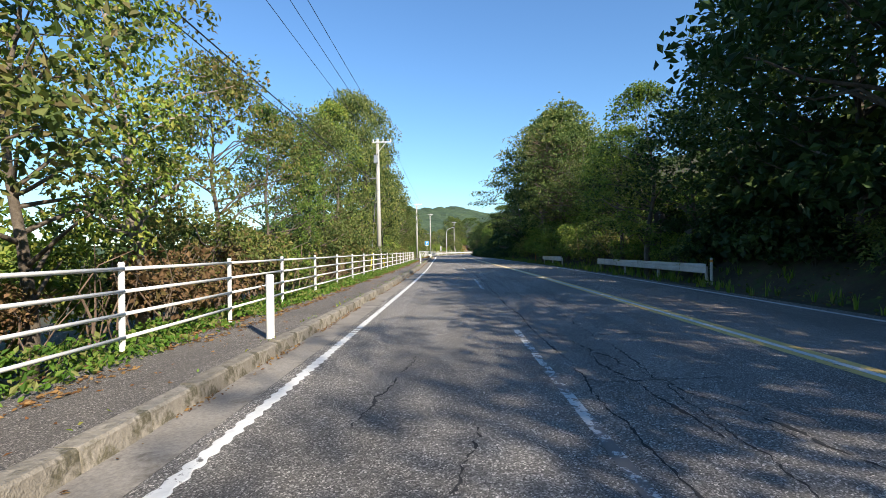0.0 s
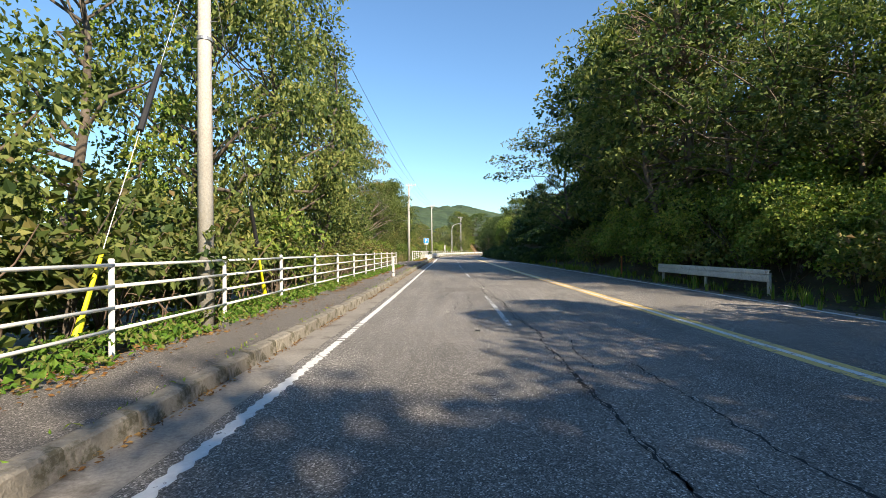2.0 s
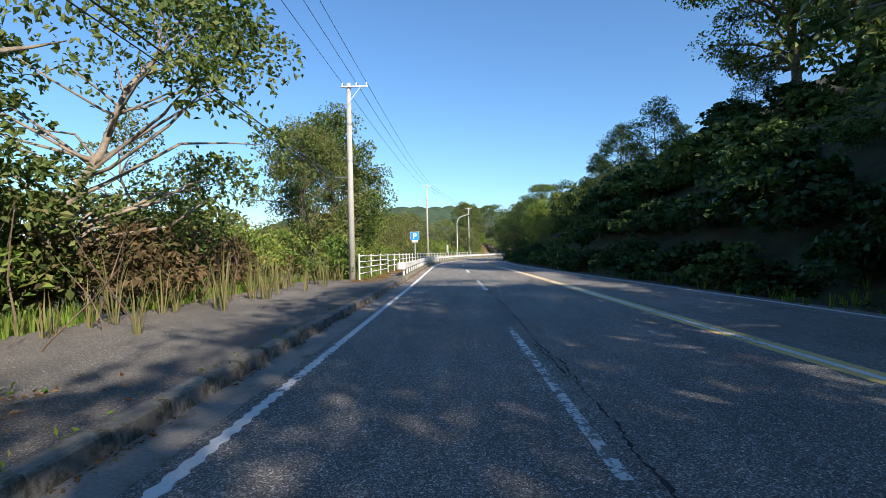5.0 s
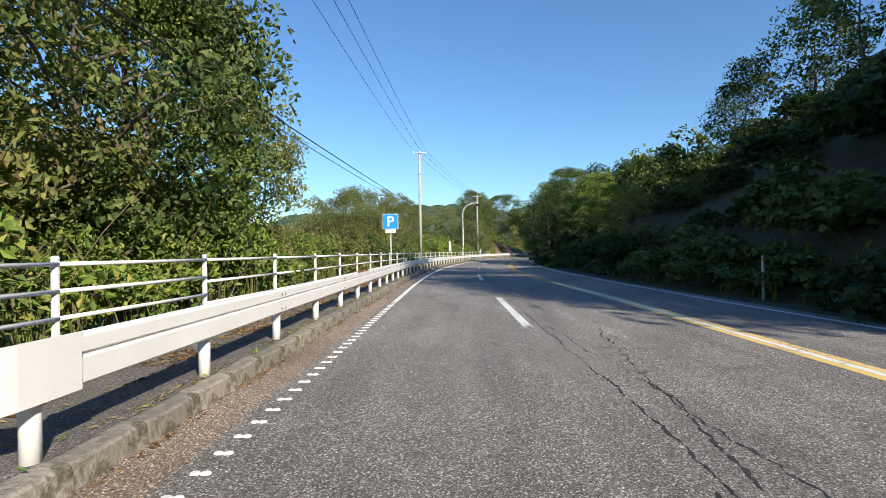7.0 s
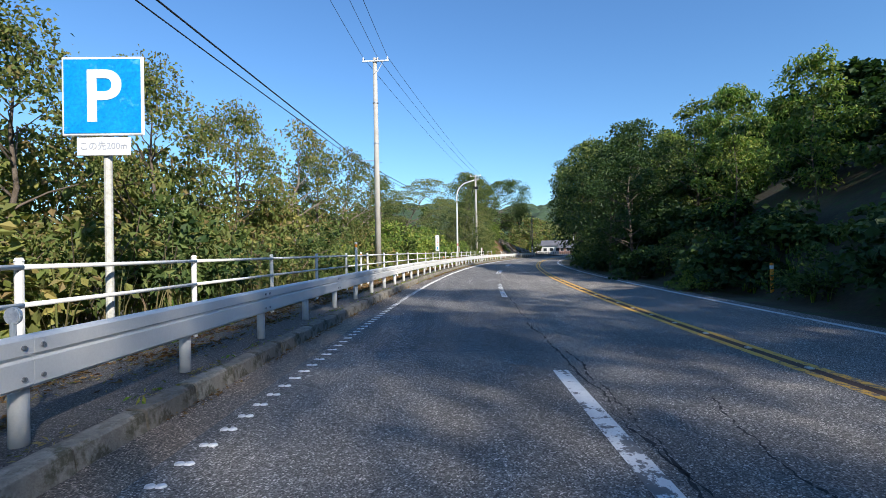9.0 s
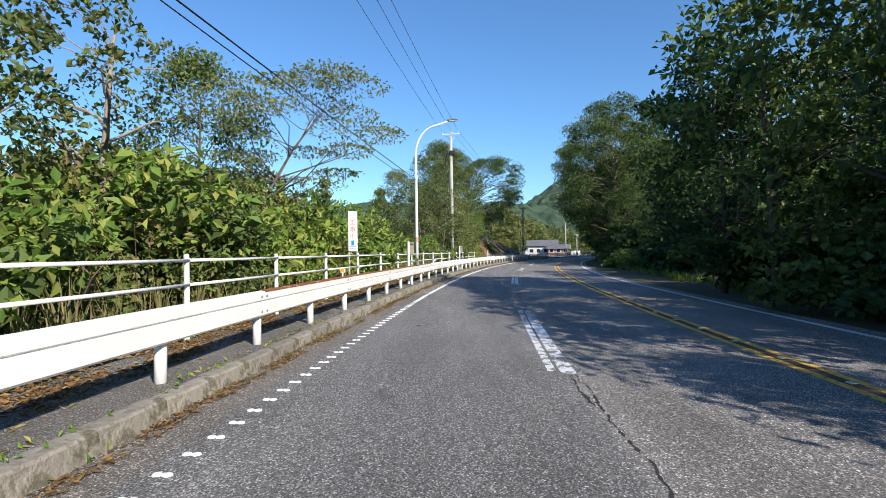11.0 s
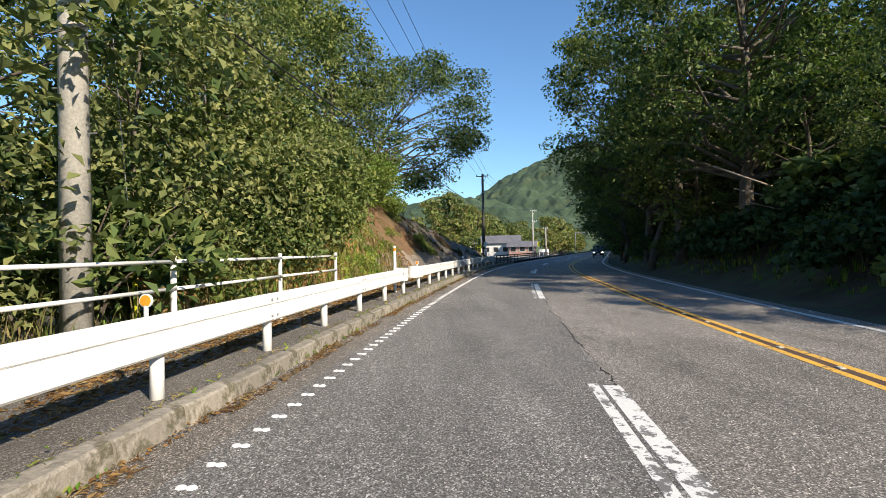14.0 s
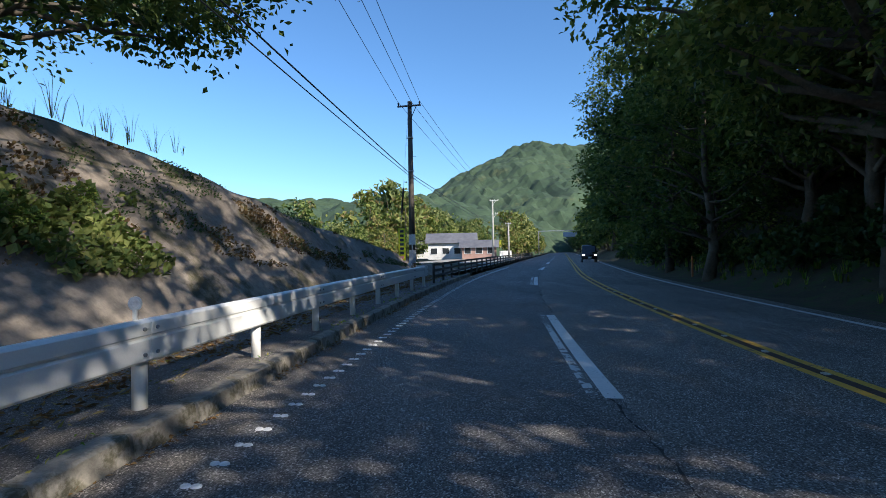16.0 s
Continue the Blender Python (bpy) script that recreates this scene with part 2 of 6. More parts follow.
def part(name, bm, material, parent=None, label="", smooth=False):
    me = bpy.data.meshes.new(name)
    bm.to_mesh(me)
    bm.free()
    me.materials.append(material)
    if smooth:
        me.polygons.foreach_set("use_smooth", np.ones(len(me.polygons), dtype=bool))
    ob = new(name, me)
    ob.parent = parent
    return tagged(ob, label)


def box(size, at=(0, 0, 0), bevel=0.0, bm=None, turn=None):
    bm = bm or bmesh.new()
    m = Matrix.Translation(at) @ (turn or Matrix()) @ Matrix.Diagonal((*size, 1))
    made = bmesh.ops.create_cube(bm, size=1.0, matrix=m)["verts"]
    if bevel:
        edges = {e for v in made for e in v.link_edges}
        bmesh.ops.bevel(bm, geom=list(edges), offset=bevel, segments=1, affect="EDGES")
    return bm


def rod(a, b, r0, r1=None, sides=10, bm=None):
    bm = bm or bmesh.new()
    a, b = Vector(a), Vector(b)
    d = b - a
    m = Matrix.Translation((a + b) / 2) @ d.to_track_quat("Z", "Y").to_matrix().to_4x4()
    bmesh.ops.create_cone(bm, cap_ends=True, segments=sides, radius1=r0, radius2=r0 if r1 is None else r1, depth=d.length, matrix=m)
    return bm


def sweep(points, profile, closed=False, caps=True, bm=None):
    """A profile of (side, up) offsets swept along level points; side is to the right of the way."""
    bm = bm or bmesh.new()
    pts = [Vector(p) for p in points]
    rings = []
    for i, p in enumerate(pts):
        d = pts[min(i + 1, len(pts) - 1)] - pts[max(i - 1, 0)]
        n = Vector((d.y, -d.x, 0)).normalized()
        rings.append([bm.verts.new(p + n * a + Vector((0, 0, b))) for a, b in profile])
    m = len(profile)
    for r, q in zip(rings, rings[1:]):
        for k in range(m if closed else m - 1):
            bm.faces.new((r[k], r[(k + 1) % m], q[(k + 1) % m], q[k]))
    if closed and caps:
        bm.faces.new(rings[0][::-1])
        bm.faces.new(rings[-1])
    bmesh.ops.recalc_face_normals(bm, faces=bm.faces)
    return bm


def tube(points, radii, sides=6, bm=None):
    """A round tapering tube along points."""
    bm = bm or bmesh.new()
    pts = [Vector(p) for p in points]
    rings = []
    for i, p in enumerate(pts):
        d = (pts[min(i + 1, len(pts) - 1)] - pts[max(i - 1, 0)]).normalized()
        u = d.orthogonal().normalized() if i == 0 else (u - d * u.dot(d)).normalized()
        w = d.cross(u)
        rings.append([bm.verts.new(p + (u * math.cos(k * math.tau / sides) + w * math.sin(k * math.tau / sides)) * radii[i]) for k in range(sides)])
    for r, q in zip(rings, rings[1:]):
        for k in range(sides):
            bm.faces.new((r[k], r[(k + 1) % sides], q[(k + 1) % sides], q[k]))
    bm.faces.new(rings[0][::-1])
    bm.faces.new(rings[-1])
    return bm


def empty(name, m=None, label="", category="", group="", kind=""):
    ob = new(name)
    ob.matrix_world = m or Matrix()
    return tagged(ob, label, category, group, kind)


# ---- the road's line ----
# points on the near lane's line, then the bend and the straight beyond
LINE = [(4.81, -60), (4.81, -30), (4.79, 0.32), (4.8, 10.32), (4.82, 20.32), (4.85, 30.32), (4.84, 40.32), (4.74, 50.32), (4.55, 60.32), (4.32, 70.32), (4.11, 80.32), (3.94, 90.32), (3.75, 100.32), (3.48, 110.32), (3.26, 120.32), (3.3, 130.32), (3.77, 140.32), (4.66, 150.32), (5.95, 160.32), (7.64, 170.32), (9.77, 180.32), (12.37, 190.32), (15.39, 200.32)]
dense = []
for i in range(len(LINE) - 1):
    p0, p1, p2, p3 = (np.array(LINE[min(max(j, 0), len(LINE) - 1)], float) for j in (i - 1, i, i + 1, i + 2))
    for u in np.linspace(0, 1, 12, endpoint=False):
        dense.append(0.5 * (2 * p1 + (p2 - p0) * u + (2 * p0 - 5 * p1 + 4 * p2 - p3) * u * u + (3 * p1 - p0 - 3 * p2 + p3) * u**3))
tip, way = dense[-1], math.atan2(dense[-1][0] - dense[-4][0], dense[-1][1] - dense[-4][1])
for k in range(560):
    way += radians(0.3 if k < 34 else 0.0)
    tip = tip + np.array((math.sin(way), math.cos(way)))
    dense.append(tip)
dense = np.array(dense)
run = np.r_[0, np.cumsum(np.linalg.norm(np.diff(dense, axis=0), axis=1))]
run -= run[np.argmin(abs(dense[:, 1] - 15.32))]


def road(s, side=0.0, z=0.0):
    """The place s metres along the road and side metres to the right of the near lane's line."""
    x, y = np.interp(s, run, dense[:, 0]), np.interp(s, run, dense[:, 1])
    a, b = (np.array((np.interp(q, run, dense[:, 0]), np.interp(q, run, dense[:, 1]))) for q in (s - 1.0, s + 1.0))
    d = (b - a) / np.linalg.norm(b - a)
    return Vector((x + d[1] * side, y - d[0] * side, z))


PACE = 1.118


def spot(s, side=0.0, z=0.0):
    """A place among the plants, which are set out by a shorter pace than the metre."""
    return road(s * PACE, side, z)


def heading(s):
    d = road(s + 1) - road(s - 1)
    return math.degrees(math.atan2(-d.x, d.y))


def along(s0, s1, side, z=0.0, step=1.5):
    n = max(2, int(round((s1 - s0) / step)) + 1)
    return [road(s, side(s) if callable(side) else side, z) for s in np.linspace(s0, s1, n)]


def centre(s):
    return float(np.interp(s, [60, 97, 110, 157, 185, 194], [4.4, 4.42, 3.93, 3.95, 3.7, 3.52]))


def edge(s):
    return float(np.interp(s, [8, 20, 45, 70, 96, 115, 143, 156, 197], [7.56, 7.85, 8.03, 8.0, 6.75, 6.5, 6.13, 5.85, 6.25]))


def strip(name, s0, s1, left, right, z, mat, label="", step=1.5, parent=None, kind="structure"):
    a, b = along(s0, s1, left, z, step), along(s0, s1, right, z, step)
    n = len(a)
    ob = new(name, mesh_of(name, a + b, [(k, n + k, n + k + 1, k + 1) for k in range(n - 1)], [mat]))
    ob.parent = parent
    return tagged(ob, label, kind=kind)


# ---- ground, road, footway ----
START, END = -60.0, 470.0


def right_bank(s, l):
    """Height of the ground on the hill side, l metres past the road's edge."""
    s = s / PACE
    steep = np.interp(s, [-40, 45, 60, 88, 98, 112, 128, 140, 150, 165, 230], [0.75, 0.75, 0.98, 0.95, 0.78, 0.78, 0.75, 0.65, 0.6, 0.8, 0.5])
    toe = np.interp(s, [120, 138, 150, 158], [1.6, 3.5, 6.0, 1.8])
    upper = np.interp(s, [50, 62, 118, 130], [0.28, 0.6, 0.6, 0.22])
    rise = max(0.0, min(l, 8.0) - toe) * steep + max(0.0, min(l, 22.0) - 8.0) * upper + max(0.0, min(l, 60) - 22.0) * 0.12
    fall = min(1.0, max(0.0, (l - 60.0) / 70.0))
    return float(rise * (1 - fall) - 2.6 * fall)


def left_ground(s, l):
    """Height of the ground on the valley side, l metres past the fence."""
    base = -0.25 * min(l, 6) if l > 0.8 else 0.0
    return base + 0.15


def terrain(name, label, s_list, offs, place):
    verts, faces = [], []
    for s in s_list:
        for o in offs:
            verts.append(place(s, o))
    m = len(offs)
    for i in range(len(s_list) - 1):
        for k in range(m - 1):
            faces.append((i * m + k, i * m + k + 1, (i + 1) * m + k + 1, (i + 1) * m + k))
    ob = new(name, mesh_of(name, verts, faces, [SOIL], smooth=True))
    return tagged(ob, label, kind="structure")


def wobble(x, y, f, a):
    return noise.noise((x * f, y * f, 3.7)) * a


def right_place(s, o):
    p = road(s, edge(s) + o)
    p.z = right_bank(s, o) + (wobble(p.x, p.y, 0.18, 0.5) * min(1, max(0, o - 1.5) / 3)) - 0.02
    return p


def left_place(s, o):
    p = road(s, -3.2 - o)
    p.z = left_ground(s, o) + (wobble(p.x, p.y, 0.2, 0.25) * min(1, max(0, o - 1.5) / 3)) - 0.06
    return p


S_LIST = list(np.arange(START, 290, 3.0)) + list(np.arange(290, END, 12.0))
terrain("hillside_ground", "leafy soil of the wooded hillside beside the road", S_LIST, [-0.6, 0.3, 0.9, 1.6, 2.4, 3.4, 4.6, 6, 8, 10.5, 14, 20, 30, 45, 60, 78, 100, 131], right_place)
terrain("valley_ground", "leafy soil behind the white fence", S_LIST, [-0.3, 0.0, 0.7, 1.3, 2, 3, 4.5, 7, 11, 17, 26, 40, 70, 120], left_place)

m = 40
gv = [(x * 60.0 - 1200, y * 60.0 - 900, -2.2) for y in range(m + 12) for x in range(m + 1)]
ground = new("ground", mesh_of("ground", gv, [(j * (m + 1) + i, j * (m + 1) + i + 1, (j + 1) * (m + 1) + i + 1, (j + 1) * (m + 1) + i) for j in range(m + 11) for i in range(m)], [SOIL]))
tagged(ground, "dark leafy ground reaching to the horizon", kind="structure")

strip("road", START, END, lambda s: -1.95, lambda s: edge(s) + 0.45, 0.0, ASPHALT, "worn grey asphalt of a three-lane road")
strip("gutter", START, 82, -2.45, -1.95, 0.002, GUTTER, "stained concrete gutter along the kerb")
strip("road_margin", 82, 117, -2.45, -1.95, 0.0, asphalt_mat("gravelly_asphalt", (0.21, 0.165, 0.125), (0.34, 0.275, 0.215), 0.95, 0.4), "sandy gravelled margin under the kerb")
strip("road_margin_beyond", 117, END, -2.45, -1.95, 0.0, asphalt_mat("dusty_asphalt", (0.155, 0.138, 0.118), (0.23, 0.205, 0.178), 0.95, 0.4), "dusty asphalt margin under the kerb")
strip("resurfaced_lane", 113, 370, -1.95, 1.2, 0.0015, asphalt_mat("younger_asphalt", (0.158, 0.152, 0.145), (0.215, 0.206, 0.196), 0.95), "darker resurfaced asphalt of the near lane")
footway = strip("footway", START, 212, -4.0, -2.60, 0.165, WALK_ASPHALT, "dark worn asphalt footway behind the kerb")
strip("forecourt", 63.2, 83.3, -7.2, -4.0, 0.162, WALK_ASPHALT, "dark asphalt apron beside the footway")

# road marks
lr = random.Random(12)
bm = bmesh.new()
prev = None
for s in np.arange(-12, 80.6, 0.035):
    bead = 0.5 + 0.5 * math.sin(s * math.tau / 0.19)
    wear = noise.noise((s * 1.7, 0.3, 0)) + (0.25 if 8 < s < 34 else -0.1)
    w = 0.044 + 0.030 * bead + lr.uniform(-0.006, 0.006) - 0.012 * max(0.0, wear)
    cut = bead < 0.10 and wear > 0.5
    q = [bm.verts.new(road(s, -1.757 + e * w + lr.uniform(-0.004, 0.004), z)) for e, z in ((-1, 0.001), (-0.8, 0.006), (0.8, 0.006), (1, 0.001))]
    if prev and not cut:
        for k in range(3):
            bm.faces.new((prev[k], prev[k + 1], q[k + 1], q[k]))
    prev = None if cut else q
tagged(part("edge_line", bm, WHITE_PAINT), "beaded white edge line worn through in places", kind="structure")
strip("edge_line_behind", START, -12, -1.82, -1.695, 0.004, WHITE_PAINT, "white edge line on the asphalt")
strip("edge_line_opposite", START, 370, lambda s: edge(s) - 0.07, lambda s: edge(s) + 0.07, 0.004, WHITE_PAINT, "thin white edge line on the hill side")
for s0, s1, near, far, mat, look_of in ((START, 101, 0.06, 0.20, PALE_YELLOW_PAINT, "faded yellow centre line"), (101, 370, 0.065, 0.175, YELLOW_PAINT, "worn orange-yellow centre line")):
    strip("centre_line_near", s0, s1, lambda s: centre(s) - far, lambda s: centre(s) - near, 0.004, mat, look_of)
    strip("centre_line_far", s0, s1, lambda s: centre(s) + near, lambda s: centre(s) + far, 0.004, mat, look_of)
strip("centre_line_white", START, 104, lambda s: centre(s) - 0.055, lambda s: centre(s) + 0.055, 0.004, CENTRE_PAINT, "worn white line between two yellow ones")
k = 0
for s0 in (-27.0, -12.2, 2.5, 17.0, 32.8, 48.0, 62.8, 77.2, 91.7, 106.2, 120.7, 135.2, 149.8, 164.0, 178.4, 192.6, 207.0, 221.5, 236.0, 250.5, 265.0, 279.5):
    w = 0.05 if s0 < 70 else 0.085
    c = 1.03 if s0 < 70 else 1.2 if s0 < 175 else 1.14
    strip("lane_dash", s0, s0 + 5.75, c - w, c + w, 0.004, WORN_PAINT if s0 < 70 else DASH_PAINT if s0 < 170 else WHITE_PAINT, "flaking white lane dash")
    if s0 > 134:
        strip("lane_dash_ghost", s0 + 0.1, s0 + 5.8, c - w - 0.14, c - w - 0.04, 0.004, DASH_PAINT if s0 < 170 else WORN_PAINT, "worn half of a dash split by a crack")
# ticks of the raised edge line past the start of the crash barrier
tick_root = tagged(new("raised_edge_line"), "row of short raised white ticks along the lane's edge", kind="structure")
def tick_mesh(bm, m):
    for dx in (-0.034, 0.034):
        bmesh.ops.create_cone(bm, cap_ends=True, segments=8, radius1=0.037, radius2=0.029, depth=0.012, matrix=m @ Matrix.Translation((dx, 0, 0.006)) @ Matrix.Diagonal((1.0, 0.78, 1, 1)))


bm = bmesh.new()
tick_mesh(bm, Matrix())
tick = part("tick", bm, SIGN_WHITE, tick_root)
rest = bmesh.new()
for k, s in enumerate(np.arange(80.8, 228, 0.303)):
    p = road(s, -1.775, 0.0)
    m = pose(p.x, p.y, 0.001, 0, 0, heading(s))
    if k == 0:
        tick.matrix_local = m
    elif k < 300:
        ob = new("tick", tick.data)
        ob.parent, ob.matrix_local = tick_root, m
    else:
        tick_mesh(rest, m)
tagged(part("far_ticks", rest, SIGN_WHITE, tick_root), kind="stuff")
# studs between the yellow lines
stud_root = tagged(new("centre_line_studs"), "row of small pale studs between the yellow lines", kind="structure")
stud = None
for s in np.arange(105, 240, 1.15):
    p = road(s, centre(s))
    if stud is None:
        stud = part("stud", box((0.065, 0.085, 0.018), (0, 0, 0.010), 0.006), STEEL_OLD, stud_root)
        ob = stud
    else:
        ob = new("stud", stud.data)
        ob.parent = stud_root
    ob.matrix_local = pose(p.x, p.y, 0.0, 0, 0, heading(s))
strip("centre_seam", 104, 370, lambda s: centre(s) - 0.06, lambda s: centre(s) + 0.06, 0.003, surface("reddish_seam", (0.06, 0.035, 0.028), (0.10, 0.06, 0.045), 2, 30, 0.9), "dark reddish seam between the yellow lines")

# cracks and joints in the asphalt
TAR = surface("crack_dark", (0.018, 0.018, 0.02), (0.035, 0.035, 0.036), 2, 30, 0.95, 0, 0.3)
rng = random.Random(5)


def crack(s0, s1, l0, l1, width, amp, seed, step=0.045):
    r = random.Random(seed)
    n = max(3, int(abs(s1 - s0 + (l1 - l0) * 0.0) / step) if abs(s1 - s0) > abs(l1 - l0) else int(abs(l1 - l0) / step))
    off, a, b = 0.0, [], []
    for k in range(n + 1):
        u = k / n
        off = off * 0.94 + r.uniform(-amp, amp) * 0.38
        ja, jb = r.uniform(-0.5, 0.5) * width, r.uniform(-0.5, 0.5) * width
        w = width * r.uniform(0.15, 1.1) * max(0.06, min(1.2, 0.75 + 1.3 * noise.noise((u * n * step * 0.9, seed, 0)))) * (1.0 if 0 < k < n else 0.2)
        s, l = s0 + (s1 - s0) * u, l0 + (l1 - l0) * u + off
        if abs(s1 - s0) > abs(l1 - l0):
            a.append(road(s, l - w / 2 + min(ja, 0.0), 0.003))
            b.append(road(s, l + w / 2 + min(jb, 0.3 * w), 0.003))
        else:
            a.append(road(s + off - w / 2, l, 0.003))
            b.append(road(s + off + w / 2, l, 0.003))
    m = len(a)
    ob = new("asphalt_crack", mesh_of("asphalt_crack", a + b, [(k, m + k, m + k + 1, k + 1) for k in range(m - 1)], [TAR]))
    return tagged(ob, "dark crack running through the asphalt", kind="structure")


for i, (s0, s1, l0, l1) in enumerate([(-6, 38, 1.30, 1.34), (22, 67, 1.30, 1.26), (65, 86, 1.3, 1.36), (83, 113, 1.42, 1.46), (109, 138, 1.4, 1.22), (134, 168, 1.20, 1.22), (166, 190, 1.24, 1.2), (188, 224, 1.2, 1.25)]):
    crack(s0, s1, l0, l1, 0.034, 0.045, i)
for i, (s0, s1, l0, l1) in enumerate([(0, 10, 1.9, 2.3), (3.4, 8, 2.4, 1.5), (2.4, 3.7, -0.15, 0.12), (3.7, 6.4, -0.85, -0.5), (18, 27, 2.0, 1.7), (21, 30, 2.5, 2.1), (34.5, 37.5, -0.1, 0.35), (36, 38.5, 0.5, 0.45), (83, 92, 2.0, 1.6), (86, 93, 1.6, 2.6), (94, 103, 1.9, 1.7), (106, 111, 1.7, 2.3), (29.6, 31.5, 1.55, 1.75)]):
    crack(s0, s1, l0, l1, 0.03, 0.06, 40 + i)
strip("asphalt_patch", 40.15, 41.65, -0.24, 1.13, 0.002, asphalt_mat("patched_asphalt", (0.15, 0.138, 0.124), (0.21, 0.192, 0.174), 0.7, 0.2), "darker rectangular patch in the asphalt")
for i, (s0, s1, l0, l1) in enumerate([(38.2, 39.7, -0.30, -0.07), (39.7, 40.3, -0.07, -0.24), (41.5, 42.7, -0.17, -0.03), (38.6, 40.9, 1.05, 1.10), (40.9, 41.5, 1.14, 1.12), (24.4, 25.7, 1.9, 2.2), (10.6, 15.1, 2.3, 2.0), (12, 18, 2.9, 2.4), (3.4, 6.2, 1.9, 1.7), (2.9, 4.7, 2.6, 2.2)]):
    crack(s0, s1, l0, l1, 0.042, 0.05, 140 + i)
for i, (s, l0, l1) in enumerate([(43.3, -0.56, -0.05), (40.3, -0.24, -0.02), (41.65, 0.55, 1.12), (28.7, -0.15, 0.4), (28.6, -0.95, -0.45)]):
    crack(s, s, l0, l1, 0.03, 0.05, 170 + i)
for i, (s, l0, l1) in enumerate([(5.0, 1.3, 3.4), (7.6, 1.4, 2.9), (13.4, 1.4, 3.6), (26.8, 1.4, 3.0), (15.2, -0.3, 0.5), (69, -1.6, 0.4), (50.8, -0.9, 0.3), (90, 1.5, 3.2), (100, 1.4, 2.6), (180, 1.4, 3.6)]):
    crack(s, s, l0, l1, 0.03, 0.08, 80 + i)
for s, l in ((32.35, 0.41), (138.65, -1.0)):
    q = road(s, l)
    tagged(part("cover_plate", rod((q.x, q.y, 0.0), (q.x, q.y, 0.008), 0.05, sides=18), TAR, None), "small round dark cover in the asphalt", "cover")


# ---- white pipe fence ----
def pipe_fence(s_posts, side, heights, label, foot=0.19):
    root = empty("pipe_fence", label=label, category="fence", group="white fences along the footway")
    first = None
    for s in s_posts:
        p = road(s, side(s), foot)
        if first is None:
            bm = rod((0, 0, -0.3), (0, 0, 1.13), 0.038, sides=10)
            bmesh.ops.create_cone(bm, cap_ends=True, segments=10, radius1=0.043, radius2=0.03, depth=0.03, matrix=Matrix.Translation((0, 0, 1.14)))
            first = ob = part("post", bm, STEEL_WHITE, root, smooth=False)
        else:
            ob = new("post", first.data)
            ob.parent = root
        ob.matrix_local = pose(p.x, p.y, p.z, 0, 0, heading(s))
    for h in heights:
        for a, b in zip(s_posts, s_posts[1:]):
            bm = tube([road(a, side(a) + 0.03, foot + h), road((a + b) / 2, (side(a) + side(b)) / 2 + 0.03, foot + h - 0.004), road(b, side(b) + 0.03, foot + h)], [0.024] * 3, 8)
            part("rail", bm, STEEL_WHITE, root, smooth=True)
    return root


FENCE1 = lambda s: float(np.interp(s, [5.8, 12, 24, 36, 48, 64], [-4.14, -4.36, -4.53, -4.45, -4.3, -4.35]))
posts = [5.8 - 3.07 * k for k in range(8, 0, -1)] + [float(v) for v in np.interp(np.arange(20), [0, 10, 19], [5.8, 36.5, 63.6])]
pipe_fence(posts, FENCE1, (1.07, 0.79, 0.51, 0.22), "white four-rail steel pipe fence behind the footway", 0.15)
FENCE2 = lambda s: float(np.interp(s, [82.5, 95, 110, 140, 158, 176.5], [-4.45, -4.0, -3.95, -3.98, -4.0, -4.12]))
posts = [float(v) for v in np.interp(np.arange(34), [0, 4, 6, 10, 12, 21, 25, 27, 29, 33], [82.55, 93.64, 99.4, 110.7, 116.3, 141.9, 153.2, 158.9, 164.6, 176.4])]
pipe_fence(posts[:4], FENCE2, (1.07, 0.79, 0.51, 0.22), "white four-rail steel pipe fence behind the crash barrier", 0.24)
pipe_fence(posts[3:], FENCE2, (1.07, 0.72, 0.37), "white three-rail steel pipe fence behind the crash barrier", 0.24)


def bollard(s, side, band):
    p = road(s, side)
    root = empty("bollard", pose(p.x, p.y, 0.165), "white steel bollard at the footway's edge" + (" with a black band" if band else ""), "bollard", "bollards on the footway")
    bm = rod((0, 0, 0), (0, 0, 0.9), 0.057, sides=16)
    bmesh.ops.create_cone(bm, cap_ends=True, segments=16, radius1=0.057, radius2=0.045, depth=0.015, matrix=Matrix.Translation((0, 0, 0.9075)))
    part("post", bm, STEEL_WHITE, root, smooth=False)
    if band:
        part("band", rod((0, 0, 0.17), (0, 0, 0.205), 0.0595, sides=16), INK, root, "black band")
    return root


bollard(6.75, -2.66, False)
bollard(47.15, -2.74, True)


# ---- crash barrier ----
BEAM = [(0.0, 0.0), (0.045, 0.008), (0.062, 0.028), (0.062, 0.185), (0.040, 0.200), (0.040, 0.214), (0.062, 0.229), (0.062, 0.322), (0.045, 0.342), (0.0, 0.35),
        (-0.006, 0.346), (0.038, 0.336), (0.056, 0.320), (0.056, 0.231), (0.034, 0.216), (0.034, 0.198), (0.056, 0.183), (0.056, 0.030), (0.04, 0.013), (-0.006, 0.004)]
BARRIER = lambda s: float(np.interp(s, [86, 100, 112, 130, 145, 160, 178, 190, 205], [-2.68, -2.73, -2.84, -2.86, -2.75, -2.77, -2.87, -2.79, -2.82]))
BEAM_Z = 0.54


